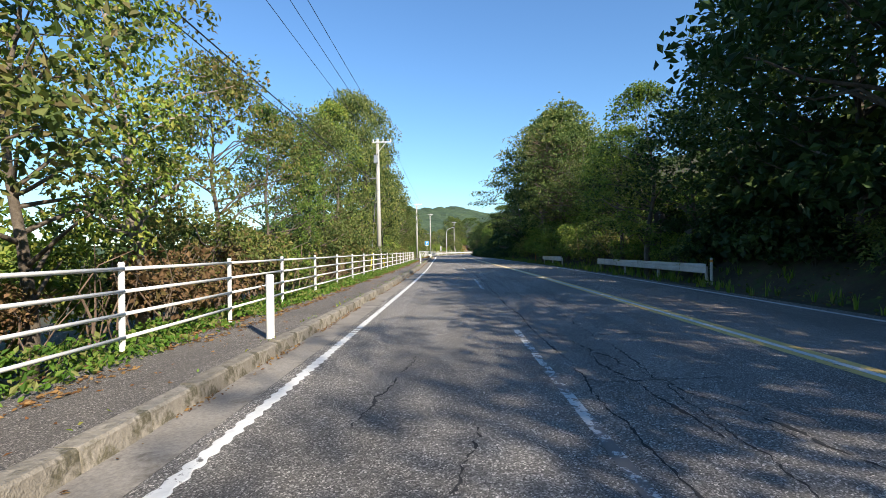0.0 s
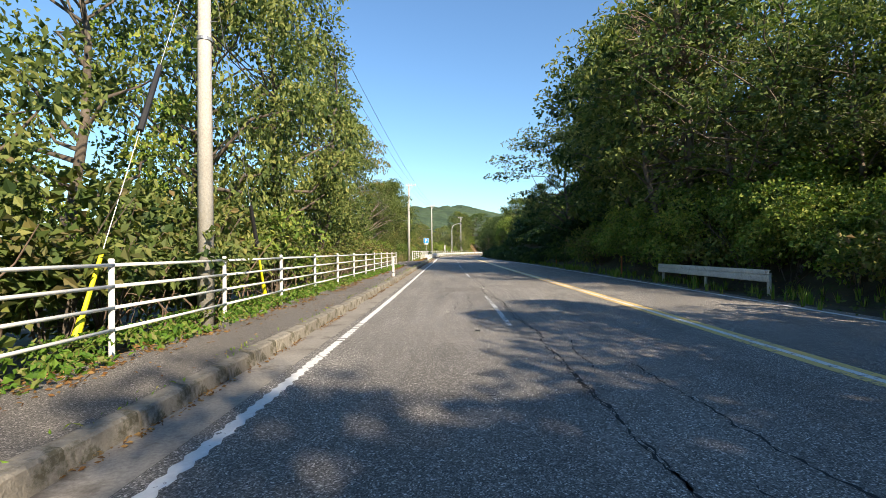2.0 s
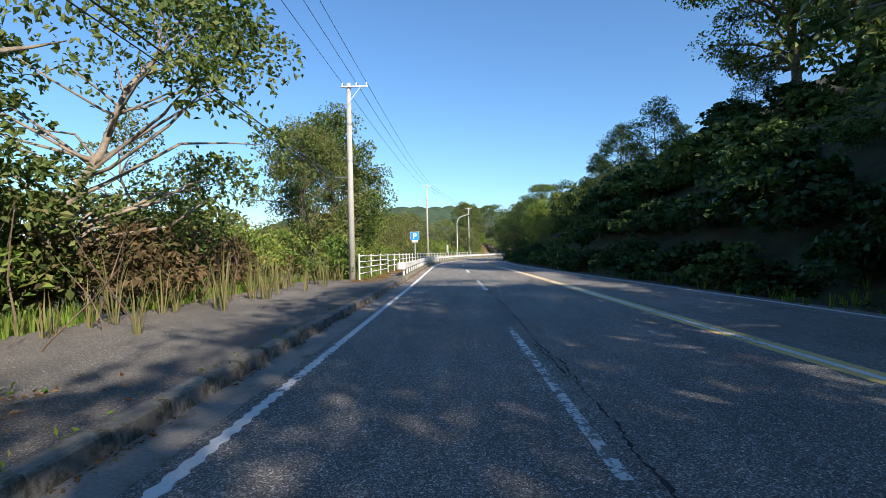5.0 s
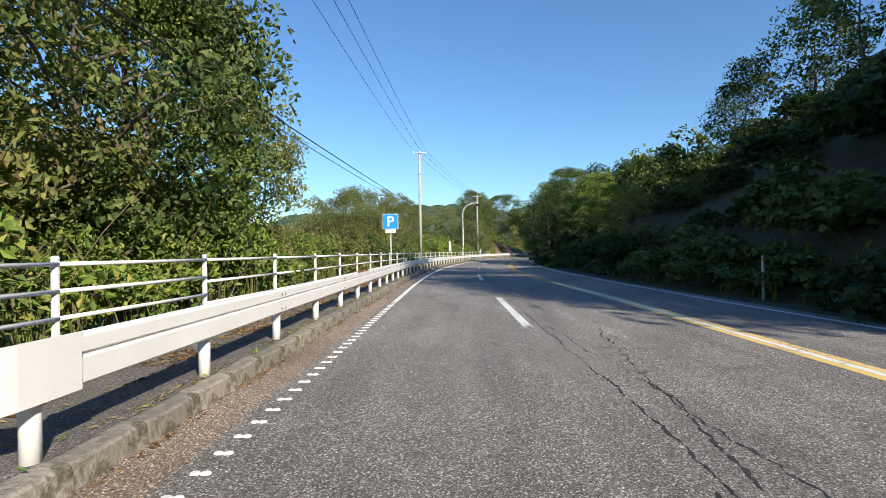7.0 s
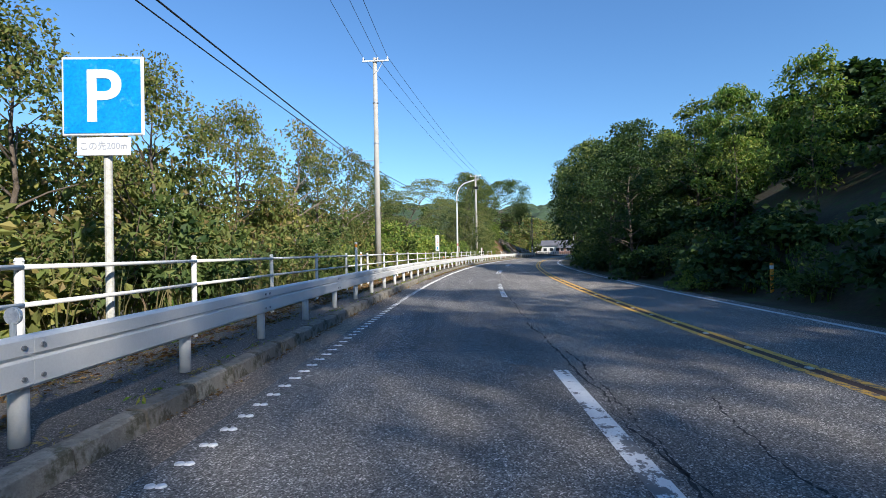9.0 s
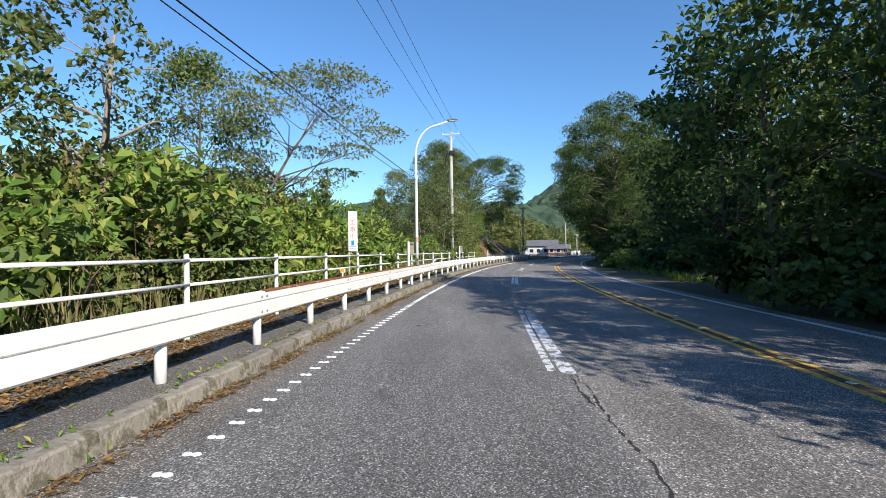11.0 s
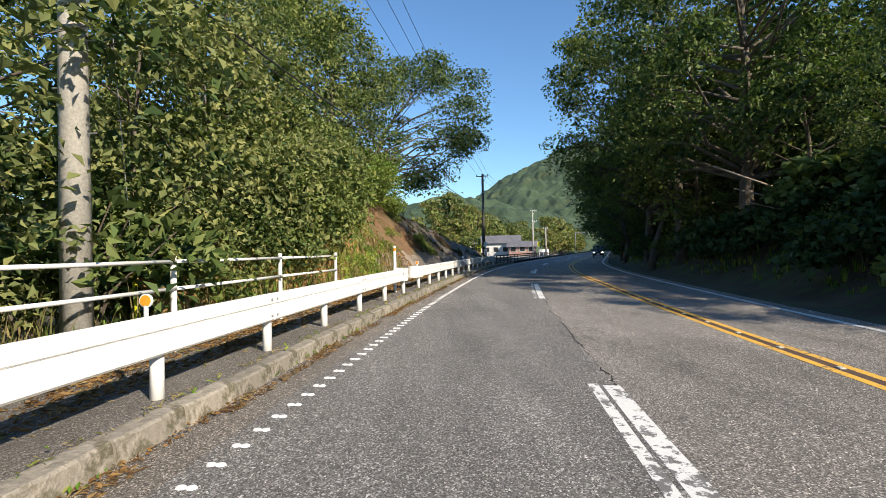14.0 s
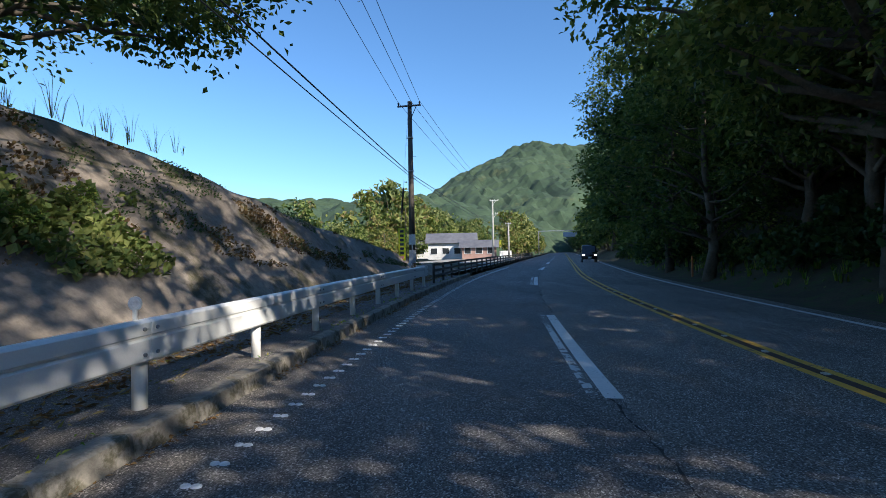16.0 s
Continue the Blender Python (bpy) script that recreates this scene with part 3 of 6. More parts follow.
def crash_barrier(posts, side, label, beam_mat, post_mat=None, start_cap=True, end_cap=True, facing=1.0, rust=(0, 0), radius=0.057, top=0.86):
    line = side if callable(side) else lambda q: side
    root = empty("crash_barrier", label=label, category="crash barrier", group="steel crash barriers")
    first = None
    for s in posts:
        p = road(s, line(s), 0.1)
        if first is None:
            bm = rod((0, 0, -0.05), (0, 0, top - 0.16), radius, sides=14)
            first = ob = part("post", bm, post_mat or STEEL_WHITE, root, smooth=True)
        else:
            ob = new("post", first.data)
            ob.parent = root
        ob.matrix_local = pose(p.x, p.y, p.z, 0, 0, heading(s))
    prof = [(facing * (a + radius - 0.01), b + BEAM_Z - 0.86 + top) for a, b in BEAM]
    marks = [posts[0] - 0.16] + list(posts[2::2]) + ([posts[-1] + 0.12] if posts[-1] not in posts[2::2] else [])
    marks[-1] = posts[-1] + 0.12
    for a, b in zip(marks, marks[1:]):
        beam = part("beam", sweep(along(a, b + 0.12, lambda q, o=facing * 0.003 * (len(root.children) % 2): line(q) + o, 0.0, 0.5), prof, True), STEEL_RUSTY if rust[0] < a < rust[1] else beam_mat, root)
        for sq in (b - 0.08, b + 0.06):
            for zz in (0.075, 0.275):
                p = road(sq, line(sq) + facing * (radius + 0.054), zz + BEAM_Z - 0.86 + top)
                q = road(sq, line(sq) + facing * (radius + 0.068), zz + BEAM_Z - 0.86 + top)
                part("bolt", rod(p, q, 0.016, sides=8), STEEL_GREY, beam, "grey bolt head")
    for s, on, sgn in ((posts[0] - 0.2, start_cap, -1), (posts[-1] + 0.1, end_cap, 1)):
        if not on:
            continue
        pts = []
        for k in range(9):
            a = k / 8 * radians(150)
            pts.append(road(s + sgn * 0.24 * math.sin(a) + sgn * 0.0, line(s) + facing * (radius + 0.055 - 0.24 * (1 - math.cos(a))), BEAM_Z - 0.86 + top - 0.01))
        straight = [road(s - sgn * d, line(s) + facing * (radius + 0.058), BEAM_Z - 0.86 + top - 0.01) for d in (0.45, 0.2)]
        part("end_plate", sweep(straight + pts, [(-0.004, 0), (0.004, 0), (0.004, 0.37), (-0.004, 0.37)], True), beam_mat, root, "rounded end plate", smooth=False)
    return root


marks_s = np.interp(np.arange(0, 49), [0, 3, 7, 13, 28, 37, 46, 48], [86.05, 92.05, 100.0, 111.4, 139.75, 156.93, 174.4, 178.45])
crash_barrier([float(v) for v in marks_s], BARRIER, "white steel crash barrier with round posts along the kerb", STEEL_WHITE, None, True, True, rust=(95, 97.5))
crash_barrier([180.5 + 1.86 * k for k in range(0, 14)], BARRIER, "white steel crash barrier below the concrete slope", STEEL_WHITE, None, True, True)
crash_barrier([17.45 + 4.0 * k for k in range(0, 4)], 9.2, "dulled steel crash barrier half grown over", STEEL_OLD, STEEL_OLD, False, False, -1.0, top=0.72)
crash_barrier([37.65, 40.9, 44.15], 8.9, "short dulled steel crash barrier among weeds", STEEL_OLD, STEEL_OLD, False, False, -1.0, top=0.74)
# rust creeping down the upper edge of some beams
for a, b in ((136.0, 151.2), (95.6, 97.2)):
    ob = part("rust_edge", sweep(along(a, b, BARRIER, 0.0, 0.5), [(0.030, 0.897), (0.112, 0.886), (0.114, 0.868), (0.030, 0.893)], True),
              surface("rust", (0.13, 0.045, 0.016), (0.28, 0.10, 0.03), 2.5, 25, 0.95, 0, 0.4, (0.66, 0.62, 0.56), 2.2, 0.58), None)
    tagged(ob, "crust of red-brown rust on the barrier's upper edge", "rust")


def disc_marker(s, side, mat, label, z=0.88):
    p = road(s, side)
    root = empty("delineator", pose(p.x, p.y, z, 0, 0, heading(s)), label, "delineator", "round reflectors on the barrier")
    part("stem", rod((0, 0, -0.08), (0, 0, 0.09), 0.018, sides=8), STEEL_WHITE, root)
    part("rim", rod((0, 0.012, 0.13), (0, -0.006, 0.13), 0.058, sides=20), STEEL_WHITE, root)
    part("reflector", rod((0, -0.006, 0.13), (0, -0.012, 0.13), 0.048, sides=20), mat, root, "round reflector")
    return root


for s, mat in ((109.5, SIGN_WHITE), (139.75, ORANGE), (153.1, SIGN_WHITE), (168.5, ORANGE), (180.5, ORANGE), (191.66, SIGN_WHITE), (202.8, SIGN_WHITE)):
    disc_marker(s, BARRIER(s) - 0.03, mat, "round orange reflector on a stem on the barrier" if mat is ORANGE else "round white reflector on a stem on the barrier")


def marker_post(s, side, h, mat, label, r=0.03, z=0.0):
    p = road(s, side, z)
    root = empty("marker_post", pose(p.x, p.y, p.z, 0, 0, heading(s)), label, "marker post", "slim marker posts")
    bm = rod((0, 0, -0.1), (0, 0, h), r, sides=10)
    bmesh.ops.create_cone(bm, cap_ends=True, segments=10, radius1=r, radius2=r * 0.5, depth=0.02, matrix=Matrix.Translation((0, 0, h + 0.01)))
    part("post", bm, mat, root)
    part("cap", rod((0, 0, h - 0.14), (0, 0, h - 0.05), r * 1.08, sides=10), ORANGE if mat is not ORANGE else SIGN_WHITE, root, "reflecting band")
    return root


BROWN_POST = surface("red_brown_post", (0.42, 0.13, 0.045), (0.56, 0.18, 0.06), 4, 30, 0.8)
marker_post(119.8, 8.25, 0.9, ORANGE, "orange plastic marker post in the grass", 0.045)
marker_post(64.25, 9.06, 1.06, BROWN_POST, "thin red-brown marker post at the hill's foot", 0.04)
marker_post(49.65, 9.19, 1.06, BROWN_POST, "thin red-brown marker post at the hill's foot", 0.04)
marker_post(96.0, 8.05, 1.15, STEEL_OLD, "grey marker post before the hill", 0.035)
marker_post(17.2, 9.25, 0.95, STEEL_OLD, "grey post at the end of the old barrier", 0.05)
p = road(22.4, 9.75)
turned_sign = empty("road_sign", pose(p.x, p.y, 0, 0, 0, 8), "road sign turned away on a thin dark pole among weeds", "sign")
part("pole", rod((0, 0, -0.1), (0, 0, 3.1), 0.03, sides=10), DARK_POLE, turned_sign)
part("plate", rod((0, 0.03, 2.78), (0, 0.045, 2.78), 0.29, sides=28), DARK_POLE, turned_sign, "dark back of a round plate")
for z in (2.66, 2.9):
    part("clamp", box((0.12, 0.06, 0.035), (0, 0.01, z), 0.004), STEEL_GREY, turned_sign, "steel clamp")
marker_post(199.7, 8.94, 0.75, ORANGE, "orange plastic marker post in the shade", 0.035)
marker_post(211.15, 8.0, 0.95, BROWN_POST, "red-brown marker post in the shade", 0.04)
marker_post(209.8, 8.5, 1.1, STEEL_OLD, "grey wooden stake in the shade", 0.06)
marker_post(121.0, -3.35, 1.55, STEEL_WHITE, "tall white steel post beside the barrier", 0.04, 0.165)
marker_post(124.0, -4.0, 1.25, STEEL_WHITE, "white steel post beside the fence", 0.03, 0.165)


def back_sign(s, side):
    p = road(s, side, 0.165)
    root = empty("traffic_sign", pose(p.x, p.y, p.z, 0, 0, heading(s)), "weathered sign seen from behind on a white post", "sign")
    part("post", rod((0, 0, -0.05), (0, 0, 1.66), 0.045, sides=12), STEEL_WHITE, root)
    b = part("board", box((0.24, 0.02, 0.50), (0.08, 0.09, 1.38), 0.006), SIGN_BACK, root, "tan weathered back of the board")
    for z in (1.16, 1.58):
        part("bracket", box((0.28, 0.05, 0.045), (0.06, 0.055, z), 0.006), STEEL_GREY, b, "grey bracket")
    part("stiffener", box((0.20, 0.012, 0.02), (0.08, 0.105, 1.36)), SIGN_BACK, b)
    return root


back_sign(163.3, -3.02)
back_sign(148.05, -3.0)


# ---- lettering ----
def writing(text, size, m, mat, parent, name="lettering", extrude=0.002, align="CENTER", bold=0.0):
    cu = bpy.data.curves.new(name, "FONT")
    cu.body, cu.size, cu.extrude, cu.align_x, cu.align_y = text, size, extrude, align, "CENTER"
    cu.offset = bold
    cu.materials.append(mat)
    tmp = bpy.data.objects.new(name, cu)
    scene.collection.objects.link(tmp)
    bpy.context.view_layer.update()
    me = bpy.data.meshes.new_from_object(tmp.evaluated_get(bpy.context.evaluated_depsgraph_get()))
    bpy.data.objects.remove(tmp)
    if not me.materials:
        me.materials.append(mat)
    ob = new(name, me)
    ob.parent = parent
    ob.matrix_local = m
    return ob


def parking_sign():
    root = empty("parking_sign", pose(-0.83, 127.29, 0.0, 0, 0, heading(100) + 1.5), "square blue parking sign on a grey-white post", "sign")
    part("post", rod((0, 0.03, 0), (0, 0.03, 3.65), 0.045, sides=12), STEEL_OLD, root)
    board = part("board", box((0.95, 0.025, 0.93), (0, -0.04, 3.28), 0.01), SIGN_WHITE, root, "white rim of the board")
    part("face", box((0.89, 0.004, 0.87), (0, -0.056, 3.28)), SIGN_BLUE, board, "sun-faded blue face")
    writing("P", 0.86, pose(0.0, -0.060, 3.25, 90, 0, 0), SIGN_WHITE, board, bold=0.014)
    plate = part("plate", box((0.62, 0.02, 0.215), (0, -0.04, 2.69), 0.006), SIGN_WHITE, root, "white supplementary plate")
    writing("この先200m", 0.105, pose(0, -0.052, 2.69, 90, 0, 0), FADED_INK, plate, bold=0.001)
    for z in (3.0, 3.52):
        part("bracket", box((0.5, 0.03, 0.04), (0, -0.01, z)), STEEL_GREY, root, "grey bracket")
    return root


parking_sign()


def works_sign():
    p = road(144.75, -4.15)
    root = empty("roadworks_sign", pose(p.x, p.y, 0.0, 0, 0, heading(130)), "tall narrow white roadworks board behind the fence", "sign")
    for x in (-0.13, 0.13):
        part("stake", box((0.04, 0.03, 1.5), (x, 0.03, 0.75)), STEEL_OLD, root)
    board = part("board", box((0.30, 0.02, 1.30), (0, 0, 2.10), 0.004), SIGN_WHITE, root)
    writing("200", 0.13, pose(0, -0.013, 2.63, 90, 0, 0), FADED_INK, board)
    for t, z in (("工", 2.38), ("事", 2.15), ("中", 1.92)):
        writing(t, 0.20, pose(0, -0.013, z, 90, 0, 0), SIGN_RED, board)
    part("picture", box((0.10, 0.003, 0.16), (0, -0.012, 1.72)), SIGN_BLUE, board, "small blue picture")
    for z in (1.60, 1.53):
        part("print_line", box((0.22, 0.003, 0.035), (0, -0.012, z)), FADED_INK, board, "line of small print")
    return root


works_sign()


# ---- street lamp, utility poles, cables ----
def street_lamp():
    p = road(157.1, -4.6)
    root = empty("street_lamp", pose(p.x, p.y, 0.0, 0, 0, heading(157.1)), "tall white curved street lamp behind the fence", "street lamp")
    pts = [(0, 0, 0), (0, 0, 3), (0, 0, 7.2)] + [(1.35 * (1 - math.cos(a)), 0, 7.2 + 1.6 * math.sin(a)) for a in np.linspace(0.2, 1.3, 7)] + [(2.0, 0, 9.02)]
    part("pole", tube(pts, [0.09, 0.085, 0.07] + [0.055] * 7 + [0.045], 12), STEEL_WHITE, root, smooth=True)
    part("base", rod((0, 0, 0), (0, 0, 0.35), 0.12, sides=14), STEEL_WHITE, root)
    part("label_plate", rod((0, 0, 2.0), (0, 0, 2.28), 0.091, sides=14), SIGN_RED, root, "faded red band with a number plate")
    head = part("head", box((0.62, 0.24, 0.12), (2.2, 0, 9.08), 0.045), STEEL_GREY, root, "grey lamp head")
    part("lens", box((0.44, 0.17, 0.05), (2.23, 0, 9.01), 0.02), SIGN_WHITE, head, "pale lamp glass")
    return root


street_lamp()


def utility_pole(x, y, top, mat, label, turn, arms, dark=False):
    """arms: (height below the top, reach left, reach right)."""
    root = empty("utility_pole", pose(x, y, -0.3, 0, 0, turn), label, "utility pole", "utility poles")
    h = top + 0.3
    part("pole", rod((0, 0, 0), (0, 0, h), 0.17, 0.105, 16), mat, root, smooth=True)
    tips = []
    for drop, a, b in arms:
        z = h - drop
        arm = part("crossarm", box((a + b, 0.075, 0.075), ((b - a) / 2, -0.13, z), 0.01), STEEL_WHITE if not dark else DARK_POLE, root, "steel crossarm")
        for xx in (-a + 0.06, (b - a) / 2 * 0.9 + 0.12, b - 0.06):
            ins = part("insulator", rod((xx, -0.13, z + 0.03), (xx, -0.13, z + 0.14), 0.03, 0.045, 10), SIGN_WHITE if not dark else DARK_POLE, arm, "white porcelain insulator")
            part("pin", rod((xx, -0.13, z + 0.13), (xx, -0.13, z + 0.2), 0.055, 0.03, 10), SIGN_WHITE if not dark else DARK_POLE, arm)
            tips.append((xx, -0.13, z + 0.2))
        part("brace", rod((0.02, -0.1, z - 0.75), (b * 0.62, -0.13, z - 0.03), 0.018, sides=6), STEEL_WHITE if not dark else DARK_POLE, arm)
    for z in (h * 0.62, h * 0.8):
        part("band", rod((0, 0, z), (0, 0, z + 0.06), 0.15, sides=16), STEEL_GREY, root, "steel band")
    for k in range(9):
        z = 2.6 + k * 0.55
        if z < h - 1.5:
            part("step_bolt", rod((0, 0, z), (0.27 if k % 2 else -0.27, 0, z), 0.009, sides=5), STEEL_GREY, root, "climbing step")
    m = pose(x, y, -0.3, 0, 0, turn)
    return root, [m @ Vector(t) for t in tips], m


def pole_box(root, z, x=-0.1):
    part("switch_box", box((0.26, 0.3, 0.55), (x, -0.26, z), 0.02), STEEL_GREY, root, "grey switch box")
    for k in range(3):
        part("lead", rod((x - 0.1 + 0.1 * k, -0.26, z + 0.27), (x - 0.1 + 0.1 * k, -0.26, z + 0.42), 0.025, sides=8), CABLE, root)


def guy_wire(a, b, cover_at=(0.05, 0.3), sleeve_at=None, label="steel guy wire with a yellow cover"):
    a, b = Vector(a), Vector(b)
    root = empty("guy_wire", label=label, category="guy wire", group="guy wires")
    part("wire", rod(a, b, 0.006, sides=5), STEEL_GREY, root)
    part("cover", rod(a.lerp(b, cover_at[0]), a.lerp(b, cover_at[1]), 0.035, 0.03, 8), SIGN_YELLOW, root, "yellow plastic cover")
    part("guard", rod(a.lerp(b, 0.004), a.lerp(b, cover_at[0] + 0.02), 0.06, 0.05, 8), SIGN_YELLOW, root, "thicker yellow foot of the cover")
    if sleeve_at:
        part("sleeve", rod(a.lerp(b, sleeve_at[0]), a.lerp(b, sleeve_at[1]), 0.055, 0.045, 10), CABLE, root, "black insulating sleeve")
    return root


POLES = []
for x, y, top, mat, label, turn, arms in (
    (-0.3, 2.5, 9.4, CONCRETE_POLE, "pale concrete utility pole behind the fence", 0, [(0.25, 0.35, 1.0)]),
    (-0.34, 49.19, 9.45, CONCRETE_POLE, "pale concrete utility pole among trees with a crossarm", 0, [(0.25, 0.35, 1.0)]),
    (-1.07, 98.11, 9.7, CONCRETE_POLE, "pale concrete utility pole at the footway's end", 1, [(0.2, 0.35, 0.95)]),
    (-0.79, 146.64, 11.65, CONCRETE_POLE, "pale concrete utility pole above bushes", -2, [(0.2, 0.65, 0.75)]),
    (6.11, 185.77, 11.7, CONCRETE_POLE, "pale concrete utility pole in front of trees", -10, [(0.2, 0.75, 0.75)]),
    (19.9, 225.4, 8.9, DARK_POLE, "dark brown utility pole beside the barrier", -24, [(0.25, 0.6, 0.6)]),
    (39.8, 270.0, 9.1, CONCRETE_POLE, "pale utility pole near houses", -28, [(0.15, 0.4, 0.9), (2.2, 0.1, 0.8)]),
    (44.6, 276.0, 6.0, CONCRETE_POLE, "pale utility pole far along the road", -30, [(0.2, 0.5, 0.5)])):
    root, tips, m = utility_pole(x, y, top, mat, label, turn, arms, mat is DARK_POLE)
    POLES.append((root, tips, m, top))
pole_box(POLES[1][0], 8.25)
part("switch_box", box((0.5, 0.35, 0.35), (0.1, -0.1, 10.2), 0.03), CABLE, POLES[4][0], "dark cable joint box")


def cable(a, b, sag, r, label):
    a, b = Vector(a), Vector(b)
    pts = [a.lerp(b, u) - Vector((0, 0, sag * 4 * u * (1 - u))) for u in np.linspace(0, 1, 17)]
    ob = part("overhead_cable", tube(pts, [r] * 17, 5), CABLE, None, smooth=True)
    return tagged(ob, label, "cable", "overhead cables")


PHONE = [(6.9, 0.6), (6.9, 0.55), (5.4, 0.7), (6.5, 0.78), (5.85, 0.14), (5.7, 0.14), (5.8, 0.14), (5.8, 0.14)]
for (ra, ta, ma, ha), (z, out) in zip(POLES, PHONE):
    if out > 0.3:
        part("bracket", rod((0, 0, z + 0.04), (-out - 0.05, -0.1, z + 0.04), 0.022, sides=6), STEEL_GREY, ra, "thin steel bracket")
for (ra, ta, ma, ha), (rb, tb, mb, hb) in zip(POLES, POLES[1:]):
    for k in range(3):
        cable(ta[k], tb[k], 0.45, 0.011, "thin black power line between utility poles")
    ia = [q[0] for q in POLES].index(ra)
    for drop, r in ((0.0, 0.02), (0.14, 0.014)):
        cable(ma @ Vector((-PHONE[ia][1], -0.1, PHONE[ia][0] - drop)), mb @ Vector((-PHONE[ia + 1][1], -0.1, PHONE[ia + 1][0] - drop)), 0.14 + drop, r, "thicker black telephone cable between utility poles")
for k in range(3):
    cable(POLES[0][1][k] + Vector((0, -48, 0)), POLES[0][1][k], 0.4, 0.011, "thin black power line between utility poles")
guy_wire(road(30.6, -5.2, 0.1), (-0.34, 48.95, 7.6), (0.03, 0.17), (0.44, 0.61))
guy_wire(road(37.4, -5.2, 0.1), (-0.34, 49.45, 7.6), (0.03, 0.15), (0.19, 0.33))
guy_wire(road(164.4, -4.6, 0.1), (6.11, 185.57, 9.6), (0.02, 0.10))
guy_wire(road(170.9, -4.9, 0.1), (6.11, 185.87, 9.8), (0.02, 0.12))
guy_wire(road(170.0, -7.4, 0.1), (6.00, 185.78, 11.0), (0.02, 0.10), (0.80, 0.925))
guy_wire(road(214.0, -6.6, 0.1), (19.8, 225.4, 8.2), (0.02, 0.12), (0.42, 0.58))



def yellow_banner(x, y, z0, z1, w, turn, label):
    root = empty("banner_sign", pose(x, y, 0, 0, 0, turn), label, "sign")
    board = part("board", box((w, 0.02, z1 - z0), (0, 0, (z0 + z1) / 2), 0.004), SIGN_YELLOW, root)
    n = 7
    for k in range(n):
        z = z0 + (k + 0.7) * (z1 - z0) / (n + 0.4)
        part("print_mark", box((w * 0.55, 0.006, (z1 - z0) / n * 0.55), (0, -0.011, z)), INK if k else SIGN_RED, board, "bar of print")
    return root


yellow_banner(19.29, 224.76, 1.0, 2.55, 0.34, -24, "narrow yellow banner with dark print on a pole")
yellow_banner(40.7, 269.5, 1.9, 2.9, 0.35, -28, "narrow yellow-green banner with dark print")
p = road(208.6, -4.2)
blue_stand = empty("notice_board", pose(p.x, p.y, 0, 0, 0, -25), "small white and blue notice on a post", "sign")
part("post", rod((0, 0, 0), (0, 0, 2.2), 0.03), STEEL_GREY, blue_stand)
part("board", box((0.3, 0.02, 0.45), (0, -0.03, 1.95), 0.004), SIGN_WHITE, blue_stand)
part("lower_board", box((0.3, 0.02, 0.55), (0, -0.03, 1.2), 0.004), FADED_INK, blue_stand, "blue-grey lower board")


# ---- concrete slope ----
def crest(s):
    return float(np.interp(s, [150, 157, 163, 170, 175.5, 177.3, 179, 182, 186, 190, 196, 208], [0.4, 2.6, 4.2, 4.1, 3.65, 3.3, 2.95, 2.25, 1.6, 0.75, 0.1, 0.05]))


def on_slope(s, u):
    p = spot(s, -4.35 - 0.85 * crest(s) * u)
    p.z = 0.14 + crest(s) * u
    return p


def slope():
    ss = np.arange(153, 208.1, 0.3)
    vs = [0, 0.04] + [0.08 + 0.06 * k for k in range(16)] + [1.03, 1.25, 1.8, 3.0]
    verts, faces, idx = [], [], []
    for s in ss:
        h = crest(s)
        for v in vs:
            z = h * min(v, 1.0) if v <= 1 else h + 0.1 * (v - 1)
            w = 0.85 * h * v if v <= 1 else 0.85 * h + (v - 1) * 2.5
            p = spot(s, -4.35 - w)
            b = noise.noise((p.x * 0.8, p.y * 0.8, z)) * 0.16 + noise.noise((p.x * 2.6, p.y * 2.6, z * 2.6)) * 0.05
            verts.append((p.x + b * 0.6 * (v > 0), p.y, 0.12 + z + b * 0.5 * (v > 0)))
    m = len(vs)
    for i in range(len(ss) - 1):
        for k in range(m - 1):
            faces.append((i * m + k, (i + 1) * m + k, (i + 1) * m + k + 1, i * m + k + 1))
            u = (vs[k] + vs[k + 1]) / 2
            jag = noise.noise((ss[i] * 0.35, u * 3, 1)) * 0.2 + noise.noise((ss[i] * 1.7, u * 9, 4)) * 0.12
            earth = 164.5 < ss[i] < 173.5 - u * 1.5 and u > 0.30 + jag
            idx.append(2 if u > 1 else 3 if ss[i] < 163.2 + jag * 6 else 1 if earth else 0)
    ob = new("embankment", mesh_of("embankment", verts, faces, [SPRAYED, EARTH, SOIL, LITTER], idx, True))
    return tagged(ob, "sprayed-concrete slope with moss and bare earth", kind="structure")


slope()


# ---- dark rail fence past the slope ----
def dark_fence():
    root = empty("rail_fence", label="dark brown low rail fence along the road", category="fence")
    first = None
    posts = [206.2 + 2.0 * k for k in range(36)]
    for s in posts:
        p = road(s, -2.75, 0.1)
        if first is None:
            first = ob = part("post", rod((0, 0, -0.1), (0, 0, 0.82), 0.05, sides=8), DARK_POLE, root)
        else:
            ob = new("post", first.data)
            ob.parent = root
        ob.matrix_local = pose(p.x, p.y, p.z)
    for h in (0.34, 0.56, 0.78):
        part("rail", sweep(along(posts[0], posts[-1], -2.72, 0.1 + h, 2.0), [(-0.02, -0.05), (0.02, -0.05), (0.02, 0.05), (-0.02, 0.05)], True), DARK_POLE, root)
    return root


dark_fence()
strip("yard", 207, 292, -16, -3.0, 0.09, surface("pale_gravel", (0.26, 0.24, 0.21), (0.36, 0.34, 0.30), 0.7, 20, 0.95, 0, 0.4), "pale gravel yard behind the dark fence")


